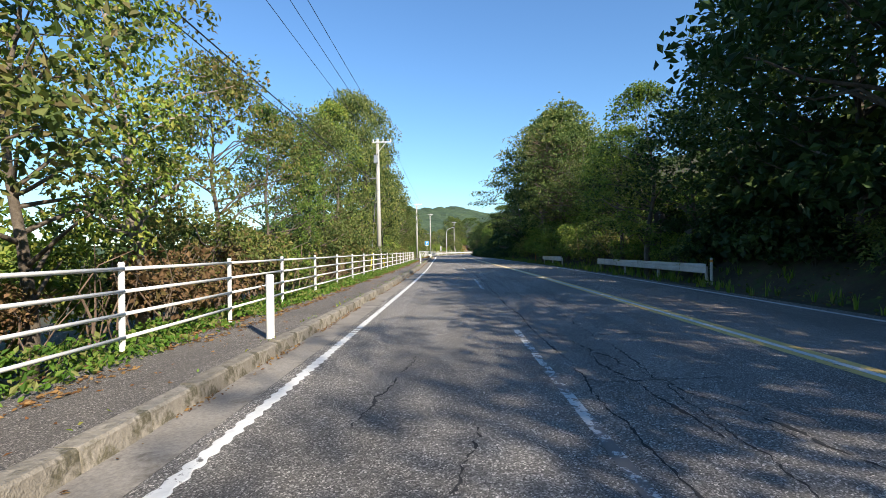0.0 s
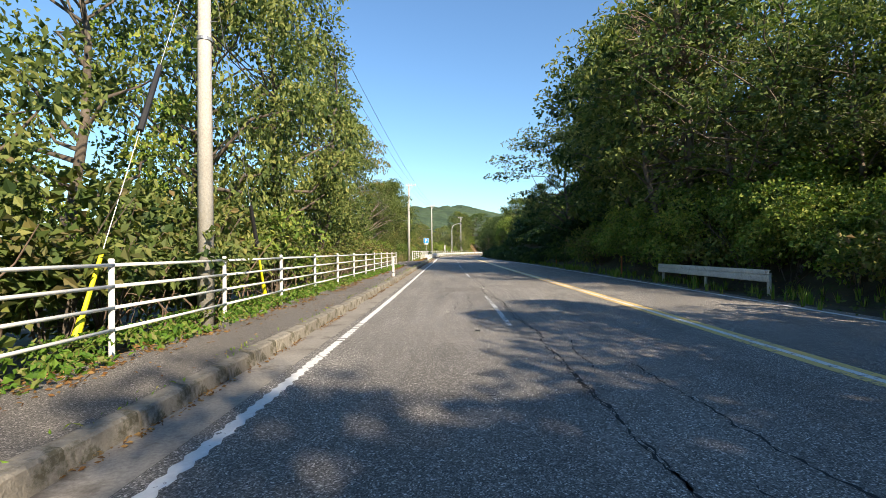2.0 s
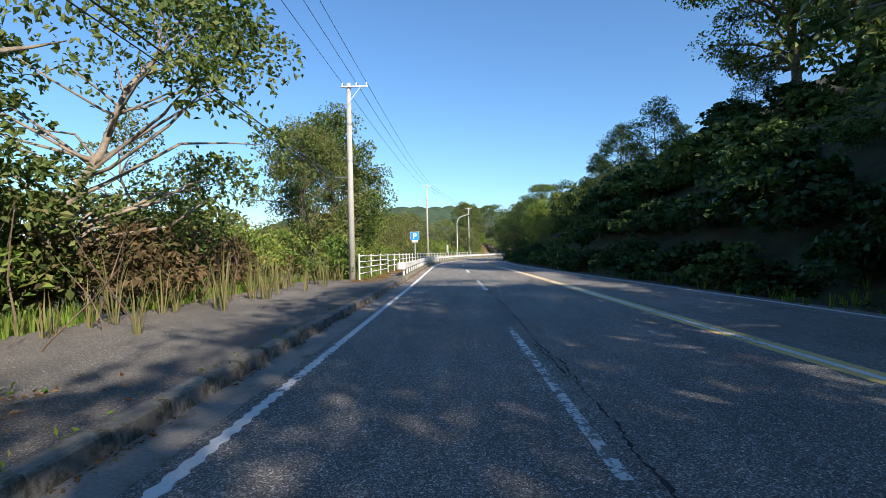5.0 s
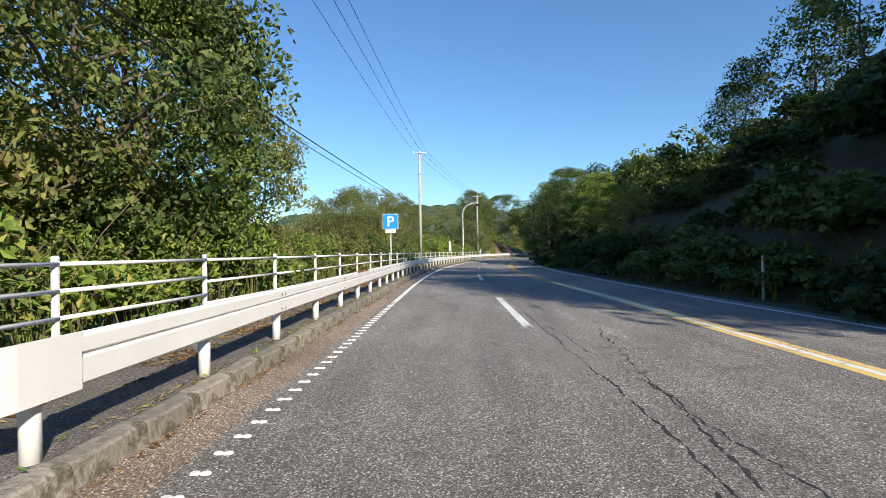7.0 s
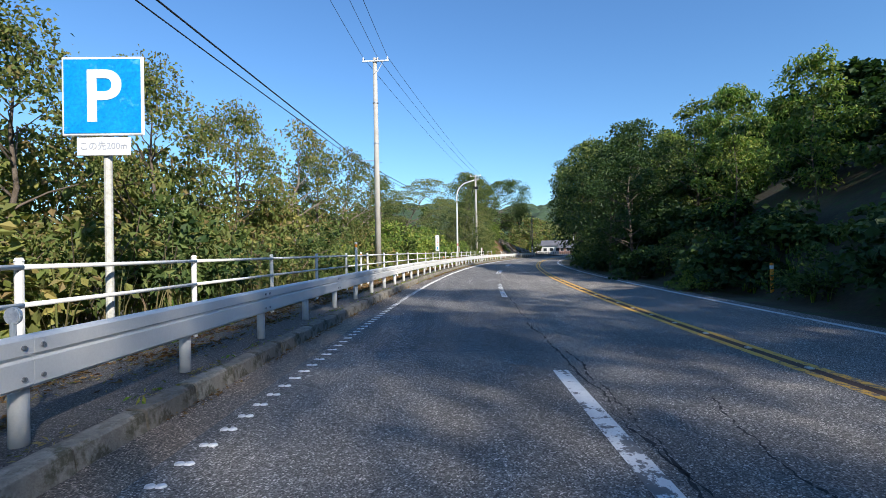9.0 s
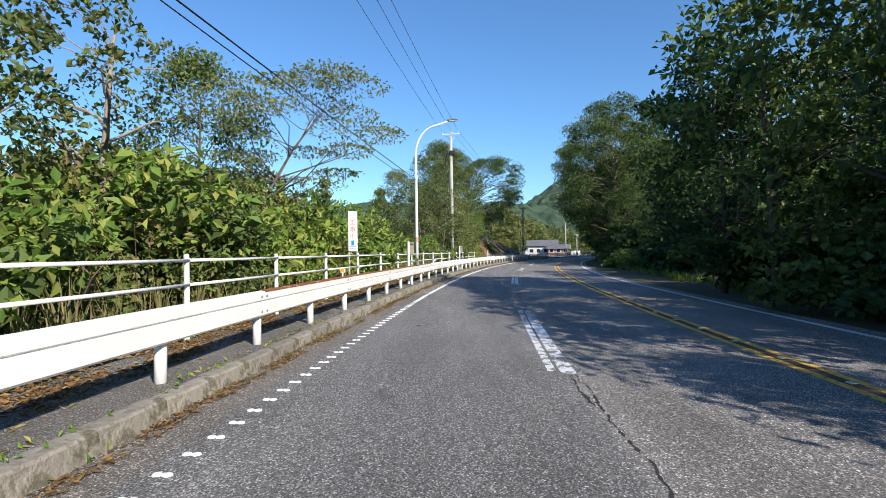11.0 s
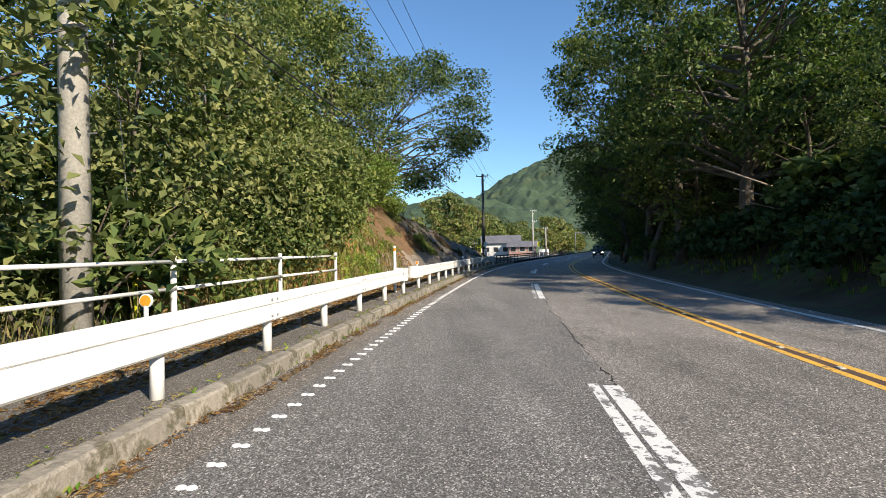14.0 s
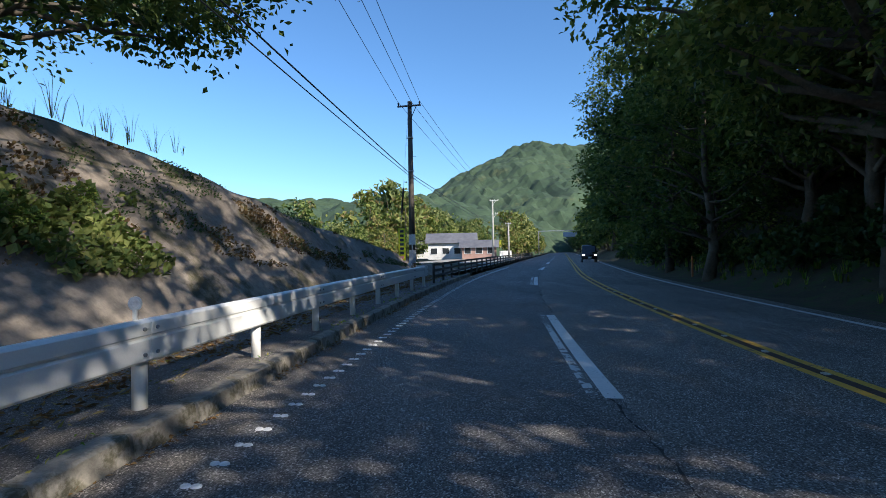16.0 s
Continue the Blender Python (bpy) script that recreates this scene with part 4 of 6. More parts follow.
# ---- hut on the hill side ----
MOSS_ROOF = surface("mossy_roof", (0.09, 0.085, 0.06), (0.17, 0.16, 0.12), 1.5, 20, 0.95, 0, 0.5, (0.17, 0.19, 0.03), 2.0, 0.45)
PLASTER = surface("stained_plaster", (0.30, 0.29, 0.30), (0.44, 0.42, 0.42), 0.8, 15, 0.9, 0, 0.2, (0.20, 0.19, 0.18), 1.2, 0.6)


def hut():
    p = road(160.6, 11.5)
    root = empty("hut", pose(p.x, p.y, 0.05, 0, 0, heading(160.6)) @ Matrix.Diagonal((1, 1, 1.15, 1)), "pale plastered hut with a mossy corrugated roof", "hut")
    # local x: away from the road, y: along it
    wall = bmesh.new()
    box((0.14, 1.3, 2.15), (0.07, 2.55, 1.075), bm=wall)
    box((0.14, 2.6, 2.15), (0.07, -1.9, 1.075), bm=wall)
    box((0.14, 2.5, 0.55), (0.07, 0.65, 1.875), bm=wall)
    box((0.14, 2.5, 0.15), (0.07, 0.65, 0.075), bm=wall)
    part("wall", wall, PLASTER, root)
    part("side_wall", box((3.2, 0.14, 2.15), (1.74, 3.13, 1.075)), PLASTER, root)
    part("side_wall", box((3.2, 0.14, 2.5), (1.74, -3.13, 1.25)), PLASTER, root)
    part("back_wall", box((0.14, 6.4, 2.4), (3.4, 0, 1.2)), PLASTER, root)
    shutter = bmesh.new()
    for k in range(14):
        box((0.02, 1.56, 0.05), (0.05, 0.55, 0.5 + k * 0.083), bm=shutter, turn=Matrix.Rotation(0.5, 4, "Y"))
    part("louvre", shutter, FADED_INK, root, "grey-blue louvred shutter")
    part("jamb", box((0.16, 0.12, 1.5), (0.03, 1.62, 0.85), 0.01), SIGN_WHITE, root, "pale post beside the opening")
    part("jamb", box((0.16, 0.08, 1.5), (0.03, -0.35, 0.85), 0.01), SIGN_WHITE, root)
    # dark sheet stands in for the unlit room behind the opening
    part("inside_shade_sheet", box((0.05, 2.4, 1.5), (0.35, 0.6, 0.9)), INK, root)
    prof = []
    roof = bmesh.new()
    n = 60
    rows = []
    for z0 in (0.0, -0.035):
        for x0, zz in ((-0.75, 2.16), (3.8, 3.65)):
            rows.append([roof.verts.new((x0, -3.7 + 7.4 * k / n, zz + z0 + 0.30 * (1 - k / n) + 0.022 * math.sin(k * 2.1))) for k in range(n + 1)])
    for a, b in ((rows[0], rows[1]), (rows[2], rows[3]), (rows[0], rows[2]), (rows[1], rows[3])):
        for k in range(n):
            roof.faces.new((a[k], a[k + 1], b[k + 1], b[k]))
    bmesh.ops.recalc_face_normals(roof, faces=roof.faces)
    part("roof", roof, MOSS_ROOF, root, "mossy corrugated roof")
    part("lean_to_roof", box((1.5, 2.4, 0.05), (-0.35, -3.0, 1.75), 0.01, turn=Matrix.Rotation(0.22, 4, "Y")), STEEL_OLD, root, "rusting sheet-metal lean-to roof")
    part("bracket", box((0.9, 0.06, 0.06), (-0.3, -1.85, 1.66)), DARK_POLE, root)
    return root


hut()
marker_post(178.8, -3.2, 1.55, SIGN_WHITE, "slim white stake behind the barrier", 0.045)
marker_post(158.6, 9.6, 0.95, SIGN_YELLOW, "yellow post before the hut", 0.035)


OLD_BOARD = surface("weathered_boards", (0.10, 0.082, 0.064), (0.21, 0.175, 0.14), 2.5, 30, 0.9, 0, 0.3, (0.06, 0.06, 0.03), 2.0, 0.55)


def stake_fence():
    root = empty("board_fence", label="grey weathered board fence under the trees", category="fence")
    for k in range(7):
        s = 167.4 + k * 1.55
        p = road(s, 8.85)
        part("post", box((0.12, 0.12, 1.1), (p.x, p.y, 0.5), 0.01), OLD_BOARD, root)
    r = random.Random(3)
    for k in range(6):
        for j in range(5):
            s = 167.4 + k * 1.55
            a, b = road(s, 8.9), road(s + 1.55, 8.9)
            z = 0.25 + j * 0.16 + r.uniform(-0.015, 0.015)
            part("board", sweep([(a.x, a.y, z), (b.x, b.y, z + r.uniform(-0.02, 0.02))], [(-0.012, -0.045), (0.012, -0.045), (0.012, 0.045), (-0.012, 0.045)], True), OLD_BOARD, root)
    return root


stake_fence()


# ---- distant houses, gantry, van ----
TILE_GREY = surface("grey_roof_tiles", (0.10, 0.10, 0.11), (0.17, 0.17, 0.18), 1.2, 8, 0.6, 0, 0.4)
PINK_WALL = surface("brown_pink_wall", (0.30, 0.18, 0.15), (0.40, 0.26, 0.22), 1, 12, 0.8, 0, 0.2)
PALE_WALL = surface("pale_wall", (0.55, 0.54, 0.51), (0.68, 0.67, 0.64), 0.8, 15, 0.8, 0, 0.1)
PANE = surface("dark_pane", (0.02, 0.025, 0.03), (0.04, 0.045, 0.05), 1, 5, 0.1, 0, 0)


def house(x, y, turn, w, d, h, ridge, wall_mat, label, bays):
    root = empty("house", pose(x, y, 0.05, 0, 0, turn), label, "house", "houses beyond the yard")
    part("wall", box((w, d, h), (0, 0, h / 2)), wall_mat, root)
    bm = bmesh.new()
    o = 0.5
    pts = [(-w / 2 - o, -d / 2 - o, h - 0.1), (w / 2 + o, -d / 2 - o, h - 0.1), (w / 2 + o, d / 2 + o, h - 0.1), (-w / 2 - o, d / 2 + o, h - 0.1), (-w / 2 - o, 0, h + ridge), (w / 2 + o, 0, h + ridge)]
    v = [bm.verts.new(q) for q in pts]
    for f in ((0, 1, 5, 4), (2, 3, 4, 5), (0, 4, 3), (1, 2, 5), (3, 2, 1, 0)):
        bm.faces.new([v[k] for k in f])
    part("roof", bm, TILE_GREY, root, "grey tiled gable roof")
    for k in range(bays):
        xx = -w / 2 + (k + 0.5) * w / bays
        win = part("window", box((w / bays * 0.62, 0.06, 1.1), (xx, -d / 2 - 0.02, 1.45), 0.01), SIGN_WHITE, root, "pale window frame")
        part("pane", box((w / bays * 0.54, 0.03, 0.98), (xx, -d / 2 - 0.045, 1.45)), PANE, win, "dark glass")
    return root


house(36.8, 283.4, -16, 8.0, 6, 2.9, 1.7, PALE_WALL, "low white house with a grey tiled roof", 4)
house(40.2, 278.3, -18, 5.6, 5, 2.0, 1.2, PINK_WALL, "low brown-pink shed with a grey roof", 3)
house(37.1, 299.8, -14, 8, 6, 3.0, 1.9, PALE_WALL, "pale house behind the shed", 3)
wall_low = empty("low_wall", pose(45.1, 278.7, 0, 0, 0, 55), "low white board wall by the road", "wall")
for k in range(8):
    part("panel", box((0.95, 0.08, 1.3), (-3.6 + k * 1.0, 0, 0.7), 0.01), SIGN_WHITE, wall_low)

p = road(316, 0)
gantry = empty("sign_gantry", pose(p.x, p.y, 0, 0, 0, heading(316)), "overhead road sign on a steel frame", "sign gantry")
for x in (-3.4, 10.2):
    part("leg", rod((x, 0, 0), (x, 0, 6.4), 0.13), STEEL_GREY, gantry)
part("beam", box((13.8, 0.2, 0.22), (3.4, 0, 6.3)), STEEL_GREY, gantry)
part("board", box((3.4, 0.08, 1.3), (4.6, -0.18, 5.3), 0.02), FADED_INK, gantry, "pale blue-grey sign board")


def van():
    p = road(240.0, centre(200) + 1.7)
    root = empty("van", pose(p.x, p.y, 0, 0, 0, heading(240.0) + 180), "black compact van driving with its headlights on", "van")
    black = surface("black_car_paint", (0.008, 0.008, 0.01), (0.014, 0.014, 0.016), 1, 5, 0.15, 0, 0)
    # local +y is the front
    prof = [(-1.75, 0.32), (1.62, 0.32), (1.72, 0.55), (1.66, 0.88), (1.15, 1.02), (0.62, 1.72), (0.35, 1.80), (-1.6, 1.78), (-1.74, 1.1)]
    bm = bmesh.new()
    sides = []
    for x, k in ((-0.74, 1), (0.74, 1)):
        sides.append([bm.verts.new((x * (0.86 if z > 1.2 else 1.0), y, z)) for y, z in prof])
    m = len(prof)
    bm.faces.new(sides[0])
    bm.faces.new(sides[1][::-1])
    for k in range(m):
        bm.faces.new((sides[0][k], sides[0][(k + 1) % m], sides[1][(k + 1) % m], sides[1][k]))
    bmesh.ops.recalc_face_normals(bm, faces=bm.faces)
    bmesh.ops.bevel(bm, geom=list(bm.edges), offset=0.05, segments=2, affect="EDGES")
    body = part("body", bm, black, root, smooth=True)
    part("windscreen", sweep([(0, 1.14, 1.06), (0, 0.68, 1.66)], [(-0.58, 0.0), (0.58, 0.0), (0.58, 0.02), (-0.58, 0.02)], True), PANE, body, "dark windscreen")
    for x in (-0.755, 0.755):
        part("side_window", box((0.02, 1.7, 0.45), (x * 0.93, -0.4, 1.4), 0.005), PANE, body)
        part("mirror", box((0.16, 0.1, 0.14), (x * 1.1, 0.85, 1.12), 0.03), black, body)
        lit = bpy.data.materials.new("headlight_glow")
        lit.use_nodes = True
        lit.node_tree.nodes["Principled BSDF"].inputs["Emission Color"].default_value = (1, 0.95, 0.85, 1)
        lit.node_tree.nodes["Principled BSDF"].inputs["Emission Strength"].default_value = 6.0
        part("headlight", box((0.2, 0.05, 0.12), (x * 0.76, 1.70, 0.78), 0.02), lit, body, "lit headlight")
        for y in (-1.1, 1.1):
            wheel = part("wheel", rod((x * 0.84, y, 0.29), (x * 1.01, y, 0.29), 0.29, sides=20), CABLE, root, "black tyre")
            part("rim", rod((x * 1.0, y, 0.29), (x * 1.03, y, 0.29), 0.18, sides=14), STEEL_GREY, wheel, "grey rim")
    part("plate", box((0.33, 0.015, 0.16), (0, 1.735, 0.5)), SIGN_WHITE, body, "blank pale plate")
    return root


van()


# ---- vegetation ----
def unit(v):
    return v / np.maximum(np.linalg.norm(v, axis=-1, keepdims=True), 1e-6)


def leaf_cards(rs, at, axis, size, wide=0.62, fold=0.18):
    """Folded four-cornered leaves at given places, pointing along axis."""
    n = len(at)
    axis = unit(axis)
    side = unit(np.cross(axis, rs.normal(size=(n, 3)) * 0.7 + np.array((0, 0, 1.0))))
    up = np.cross(side, axis)
    l = (size * rs.uniform(0.65, 1.35, n))[:, None]
    v = np.empty((n, 4, 3))
    v[:, 0] = at - axis * l * 0.5
    v[:, 1] = at + side * l * wide / 2 + up * l * fold
    v[:, 2] = at + axis * l * 0.5
    v[:, 3] = at - side * l * wide / 2 + up * l * fold
    return v.reshape(-1, 3), np.arange(4 * n).reshape(n, 4)


def foliage(name, rs, clumps, per, size, mat, inner_shade_mat=None, core=0.66, droop=0.25, wide=0.62, inner=0.16):
    """Clumps: centre and three radii each."""
    verts, faces, idx, n0 = [], [], [], 0
    for c, r in clumps:
        c, r = np.array(c), np.array(r)
        d = unit(rs.normal(size=(per, 3)))
        d[:, 2] = np.where(rs.random(per) < 0.55, abs(d[:, 2]), d[:, 2])
        rad = rs.uniform(0.72, 1.06, (per, 1))
        stray = rs.random((per, 1)) < 0.05
        p = c + d * r * np.where(stray, rad * 1.3, rad)
        v, f = leaf_cards(rs, p, d * 0.7 + rs.normal(size=(per, 3)) * 0.65 + np.array((0, 0, -droop)), size, wide)
        verts.append(v)
        faces += (f + n0).tolist()
        idx += [0] * len(f)
        n0 += len(v)
        # inner leaves, mostly of a darker tone, stand for the clump's inner shade
        if inner_shade_mat:
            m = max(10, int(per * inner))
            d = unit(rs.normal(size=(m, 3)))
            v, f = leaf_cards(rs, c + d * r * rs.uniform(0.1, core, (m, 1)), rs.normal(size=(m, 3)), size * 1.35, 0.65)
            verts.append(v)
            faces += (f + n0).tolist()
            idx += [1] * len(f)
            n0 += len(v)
    return mesh_of(name, np.concatenate(verts), faces, [mat] + ([inner_shade_mat] if inner_shade_mat else []), idx)


def limbs(name, rs, height, clumps, mat, girth=0.16, start=0.25, bend=0.35, every=1, lean=(0, 0)):
    bm = bmesh.new()
    n = 7
    axis = []
    off = np.zeros(2)
    for k in range(n):
        u = k / (n - 1)
        off = off + rs.normal(size=2) * bend * height * 0.03
        axis.append(np.array((off[0] + lean[0] * u * u, off[1] + lean[1] * u * u, height * 0.86 * u)))
    tube(axis, [girth * (1.25 if k == 0 else 1.0) * (1 - 0.85 * k / (n - 1)) for k in range(n)], 8, bm)
    for c, r in clumps[::every]:
        c = np.array(c)
        u = min(0.95, max(start, (c[2] - 0.25 * np.hypot(*c[:2]) - 0.6) / (height * 0.86)))
        i = min(n - 2, int(u * (n - 1)))
        w = u * (n - 1) - i
        a = axis[i] * (1 - w) + axis[i + 1] * w
        g = girth * (1 - 0.85 * u) * 0.55
        mid = a * 0.5 + c * 0.5 + rs.normal(size=3) * 0.12 * np.linalg.norm(c - a) + np.array((0, 0, 0.06 * np.linalg.norm(c - a)))
        tube([a, a * 0.72 + mid * 0.28 + rs.normal(size=3) * 0.05, mid, mid * 0.45 + c * 0.55 + rs.normal(size=3) * 0.08, c], [g, g * 0.8, g * 0.6, g * 0.4, g * 0.15], 5, bm)
    me = bpy.data.meshes.new(name)
    bm.to_mesh(me)
    bm.free()
    me.materials.append(mat)
    me.polygons.foreach_set("use_smooth", np.ones(len(me.polygons), dtype=bool))
    return me


def crown_clumps(rs, n, height, z0, radius, clump, flat=0.75, shape=1.0, lean=(0, 0)):
    """Clump places filling an uneven crown: an egg from z0 to the top."""
    out = []
    while len(out) < n:
        u = rs.uniform(0, 1)
        z = z0 + (height - z0) * u
        lim = radius * (math.sin(math.pi * min(1, max(0.06, u * 0.86 + 0.1))) ** shape)
        a, q = rs.uniform(0, math.tau), rs.uniform(0.45, 1.0) ** 0.5
        s = rs.uniform(0.7, 1.35) * clump
        out.append(((lim * q * math.cos(a) + lean[0] * u, lim * q * math.sin(a) + lean[1] * u, z), (s, s, s * flat * rs.uniform(0.8, 1.2))))
    return out


def tree_kind(seed, height, z0, radius, n, clump, per, size, mat, inner_shade_mat, bark, label, girth=0.17, flat=0.75, shape=1.0, droop=0.25, every=2, lean=(0, 0), wide=0.62, bend=0.35):
    rs = np.random.RandomState(seed)
    cl = crown_clumps(rs, n, height, z0, radius, clump, flat, shape, lean)
    return (limbs("trunk", rs, height, cl, bark, girth, 0.2, bend, every, lean), foliage("crown", rs, cl, per, size, mat, inner_shade_mat, droop=droop, wide=wide), height, label)


def place_tree(kind, at, height, turn=0.0, squash=1.0, label=None, group="roadside trees", name="tree", category="tree"):
    trunk, crown, h, lab = kind
    k = height / h
    root = empty(name, Matrix.LocRotScale(at, Euler((0, 0, radians(turn))), None), label or lab, category, group)
    for nm, me in (("trunk", trunk), ("crown", crown)):
        if me is None:
            continue
        ob = new(nm, me)
        ob.parent = root
        ob.scale = (k * squash, k * squash, k)
    return root


def bush_kind(seed, height, radius, n, clump, per, size, mat, inner_shade_mat, label, flat=0.8, droop=0.2, wide=0.62):
    rs = np.random.RandomState(seed)
    cl = []
    for k in range(n):
        a, q = rs.uniform(0, math.tau), rs.uniform(0.0, 1.0) ** 0.6
        top = height * (1 - 0.55 * q * q)
        s = clump * rs.uniform(0.75, 1.3)
        cl.append(((radius * q * math.cos(a), radius * q * math.sin(a), rs.uniform(0.2, 1.0) ** 0.7 * top * 0.92), (s, s, s * flat)))
    bm = bmesh.new()
    for k in range(9):
        a, q = rs.uniform(0, math.tau), rs.uniform(0.3, 0.9) * radius
        tip = np.array((q * math.cos(a), q * math.sin(a), height * rs.uniform(0.5, 0.85)))
        tube([tip * np.array((0.15, 0.15, 0)), tip * np.array((0.4, 0.4, 0.5)) + rs.normal(size=3) * 0.06, tip], [0.022, 0.016, 0.006], 4, bm)
    me = bpy.data.meshes.new("rootstock")
    bm.to_mesh(me)
    bm.free()
    me.materials.append(BARK)
    return (me, foliage("foliage", rs, cl, per, size, mat, inner_shade_mat, droop=droop, wide=wide), height, label)


def place_bush(kind, at, height, turn=0.0, squash=1.0, group="roadside bushes", name="bush", category="bush"):
    stem, me, h, lab = kind
    k = height / h
    root = empty(name, Matrix.LocRotScale(at, Euler((0, 0, radians(turn))), None), lab, category, group)
    for nm, data in (("rootstock", stem), ("foliage", me)):
        ob = new(nm, data)
        ob.parent = root
        ob.scale = (k * squash, k * squash, k)
    return root


def joined(name, label, mats, rows):
    """Many mounds of foliage as one mesh. Rows: kind, place, height, turn, squash; the kinds share one order of materials."""
    verts, faces, idx, n0 = [], [], [], 0
    for kind, at, height, turn, squash in rows:
        me, k = kind[1], height / kind[2]
        v = np.empty(len(me.vertices) * 3)
        me.vertices.foreach_get("co", v)
        v = v.reshape(-1, 3) * np.array((k * squash, k * squash, k))
        c, s = math.cos(radians(turn)), math.sin(radians(turn))
        v = np.c_[v[:, 0] * c - v[:, 1] * s, v[:, 0] * s + v[:, 1] * c, v[:, 2]] + np.array(at)
        slot = [mats.index(m) for m in me.materials]
        faces.append(np.arange(len(v)).reshape(-1, 4) + n0)
        mi = np.empty(len(me.polygons), dtype=np.int32)
        me.polygons.foreach_get("material_index", mi)
        idx.append(np.array(slot)[mi])
        verts.append(v)
        n0 += len(v)
    return tagged(new(name, mesh_of(name, np.concatenate(verts), np.concatenate(faces).tolist(), mats, np.concatenate(idx))), label, "vines", kind="stuff")


# the second leaf material of each kind paints the shade inside its crown
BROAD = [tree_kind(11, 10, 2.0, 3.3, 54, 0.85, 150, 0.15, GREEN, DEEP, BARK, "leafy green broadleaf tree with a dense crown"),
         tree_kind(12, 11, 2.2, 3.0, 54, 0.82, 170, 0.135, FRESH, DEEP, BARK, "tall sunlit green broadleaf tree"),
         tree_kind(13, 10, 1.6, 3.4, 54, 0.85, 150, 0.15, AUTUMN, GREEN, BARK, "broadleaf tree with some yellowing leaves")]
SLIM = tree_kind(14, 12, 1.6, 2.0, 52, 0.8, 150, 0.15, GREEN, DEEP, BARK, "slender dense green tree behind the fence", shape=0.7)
OPEN = [tree_kind(15, 9, 3.0, 3.2, 34, 0.75, 120, 0.16, GREEN, None, PALE_BARK, "thin tree with bare limbs and sparse leaves", 0.2, every=1, bend=0.7),
        tree_kind(16, 9, 3.2, 2.8, 30, 0.7, 115, 0.16, AUTUMN, None, PALE_BARK, "thin tree with a pale trunk and sparse autumn leaves", 0.2, every=1, bend=0.8)]
LEAN_TREE = tree_kind(17, 8.5, 2.8, 3.4, 46, 0.8, 215, 0.145, GREEN, None, PALE_BARK, "leaning tree whose leafy boughs reach over the fence", 0.17, every=1, lean=(2.8, 0.8), bend=0.6)
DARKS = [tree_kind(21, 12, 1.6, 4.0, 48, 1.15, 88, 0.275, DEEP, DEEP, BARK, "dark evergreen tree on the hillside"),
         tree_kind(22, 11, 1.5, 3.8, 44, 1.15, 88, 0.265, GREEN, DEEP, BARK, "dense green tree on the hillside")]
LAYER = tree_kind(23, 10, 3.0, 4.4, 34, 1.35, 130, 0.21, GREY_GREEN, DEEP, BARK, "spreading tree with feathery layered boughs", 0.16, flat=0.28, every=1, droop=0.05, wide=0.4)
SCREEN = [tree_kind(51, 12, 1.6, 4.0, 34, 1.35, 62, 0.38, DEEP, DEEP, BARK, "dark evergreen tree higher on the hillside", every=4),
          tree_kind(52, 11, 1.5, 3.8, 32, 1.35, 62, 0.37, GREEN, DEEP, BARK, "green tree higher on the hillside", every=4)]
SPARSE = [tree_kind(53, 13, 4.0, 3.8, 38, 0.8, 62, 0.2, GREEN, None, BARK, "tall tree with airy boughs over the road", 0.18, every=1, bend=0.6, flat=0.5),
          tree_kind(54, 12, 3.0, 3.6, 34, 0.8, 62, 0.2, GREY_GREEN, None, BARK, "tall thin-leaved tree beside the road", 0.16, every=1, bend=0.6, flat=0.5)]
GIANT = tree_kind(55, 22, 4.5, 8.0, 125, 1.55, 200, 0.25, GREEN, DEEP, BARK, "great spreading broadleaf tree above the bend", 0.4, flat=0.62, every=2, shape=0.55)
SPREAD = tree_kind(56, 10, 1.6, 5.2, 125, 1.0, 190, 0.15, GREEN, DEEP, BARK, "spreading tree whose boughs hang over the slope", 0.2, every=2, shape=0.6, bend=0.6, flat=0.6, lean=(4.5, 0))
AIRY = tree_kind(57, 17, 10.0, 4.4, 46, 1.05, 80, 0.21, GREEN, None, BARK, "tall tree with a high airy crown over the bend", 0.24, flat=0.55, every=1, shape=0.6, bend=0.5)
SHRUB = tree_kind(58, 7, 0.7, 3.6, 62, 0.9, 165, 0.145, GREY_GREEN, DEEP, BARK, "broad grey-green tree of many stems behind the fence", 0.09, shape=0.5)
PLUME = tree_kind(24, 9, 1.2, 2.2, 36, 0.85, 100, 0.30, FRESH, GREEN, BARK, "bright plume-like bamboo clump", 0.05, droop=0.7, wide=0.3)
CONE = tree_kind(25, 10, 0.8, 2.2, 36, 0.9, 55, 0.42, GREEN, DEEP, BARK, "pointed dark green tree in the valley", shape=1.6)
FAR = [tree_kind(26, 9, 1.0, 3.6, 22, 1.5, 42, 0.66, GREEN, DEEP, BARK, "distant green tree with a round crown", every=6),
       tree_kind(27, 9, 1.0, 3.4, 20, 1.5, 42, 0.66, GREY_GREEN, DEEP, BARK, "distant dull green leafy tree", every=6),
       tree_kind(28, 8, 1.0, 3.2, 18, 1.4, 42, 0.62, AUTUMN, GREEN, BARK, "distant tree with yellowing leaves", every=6)]
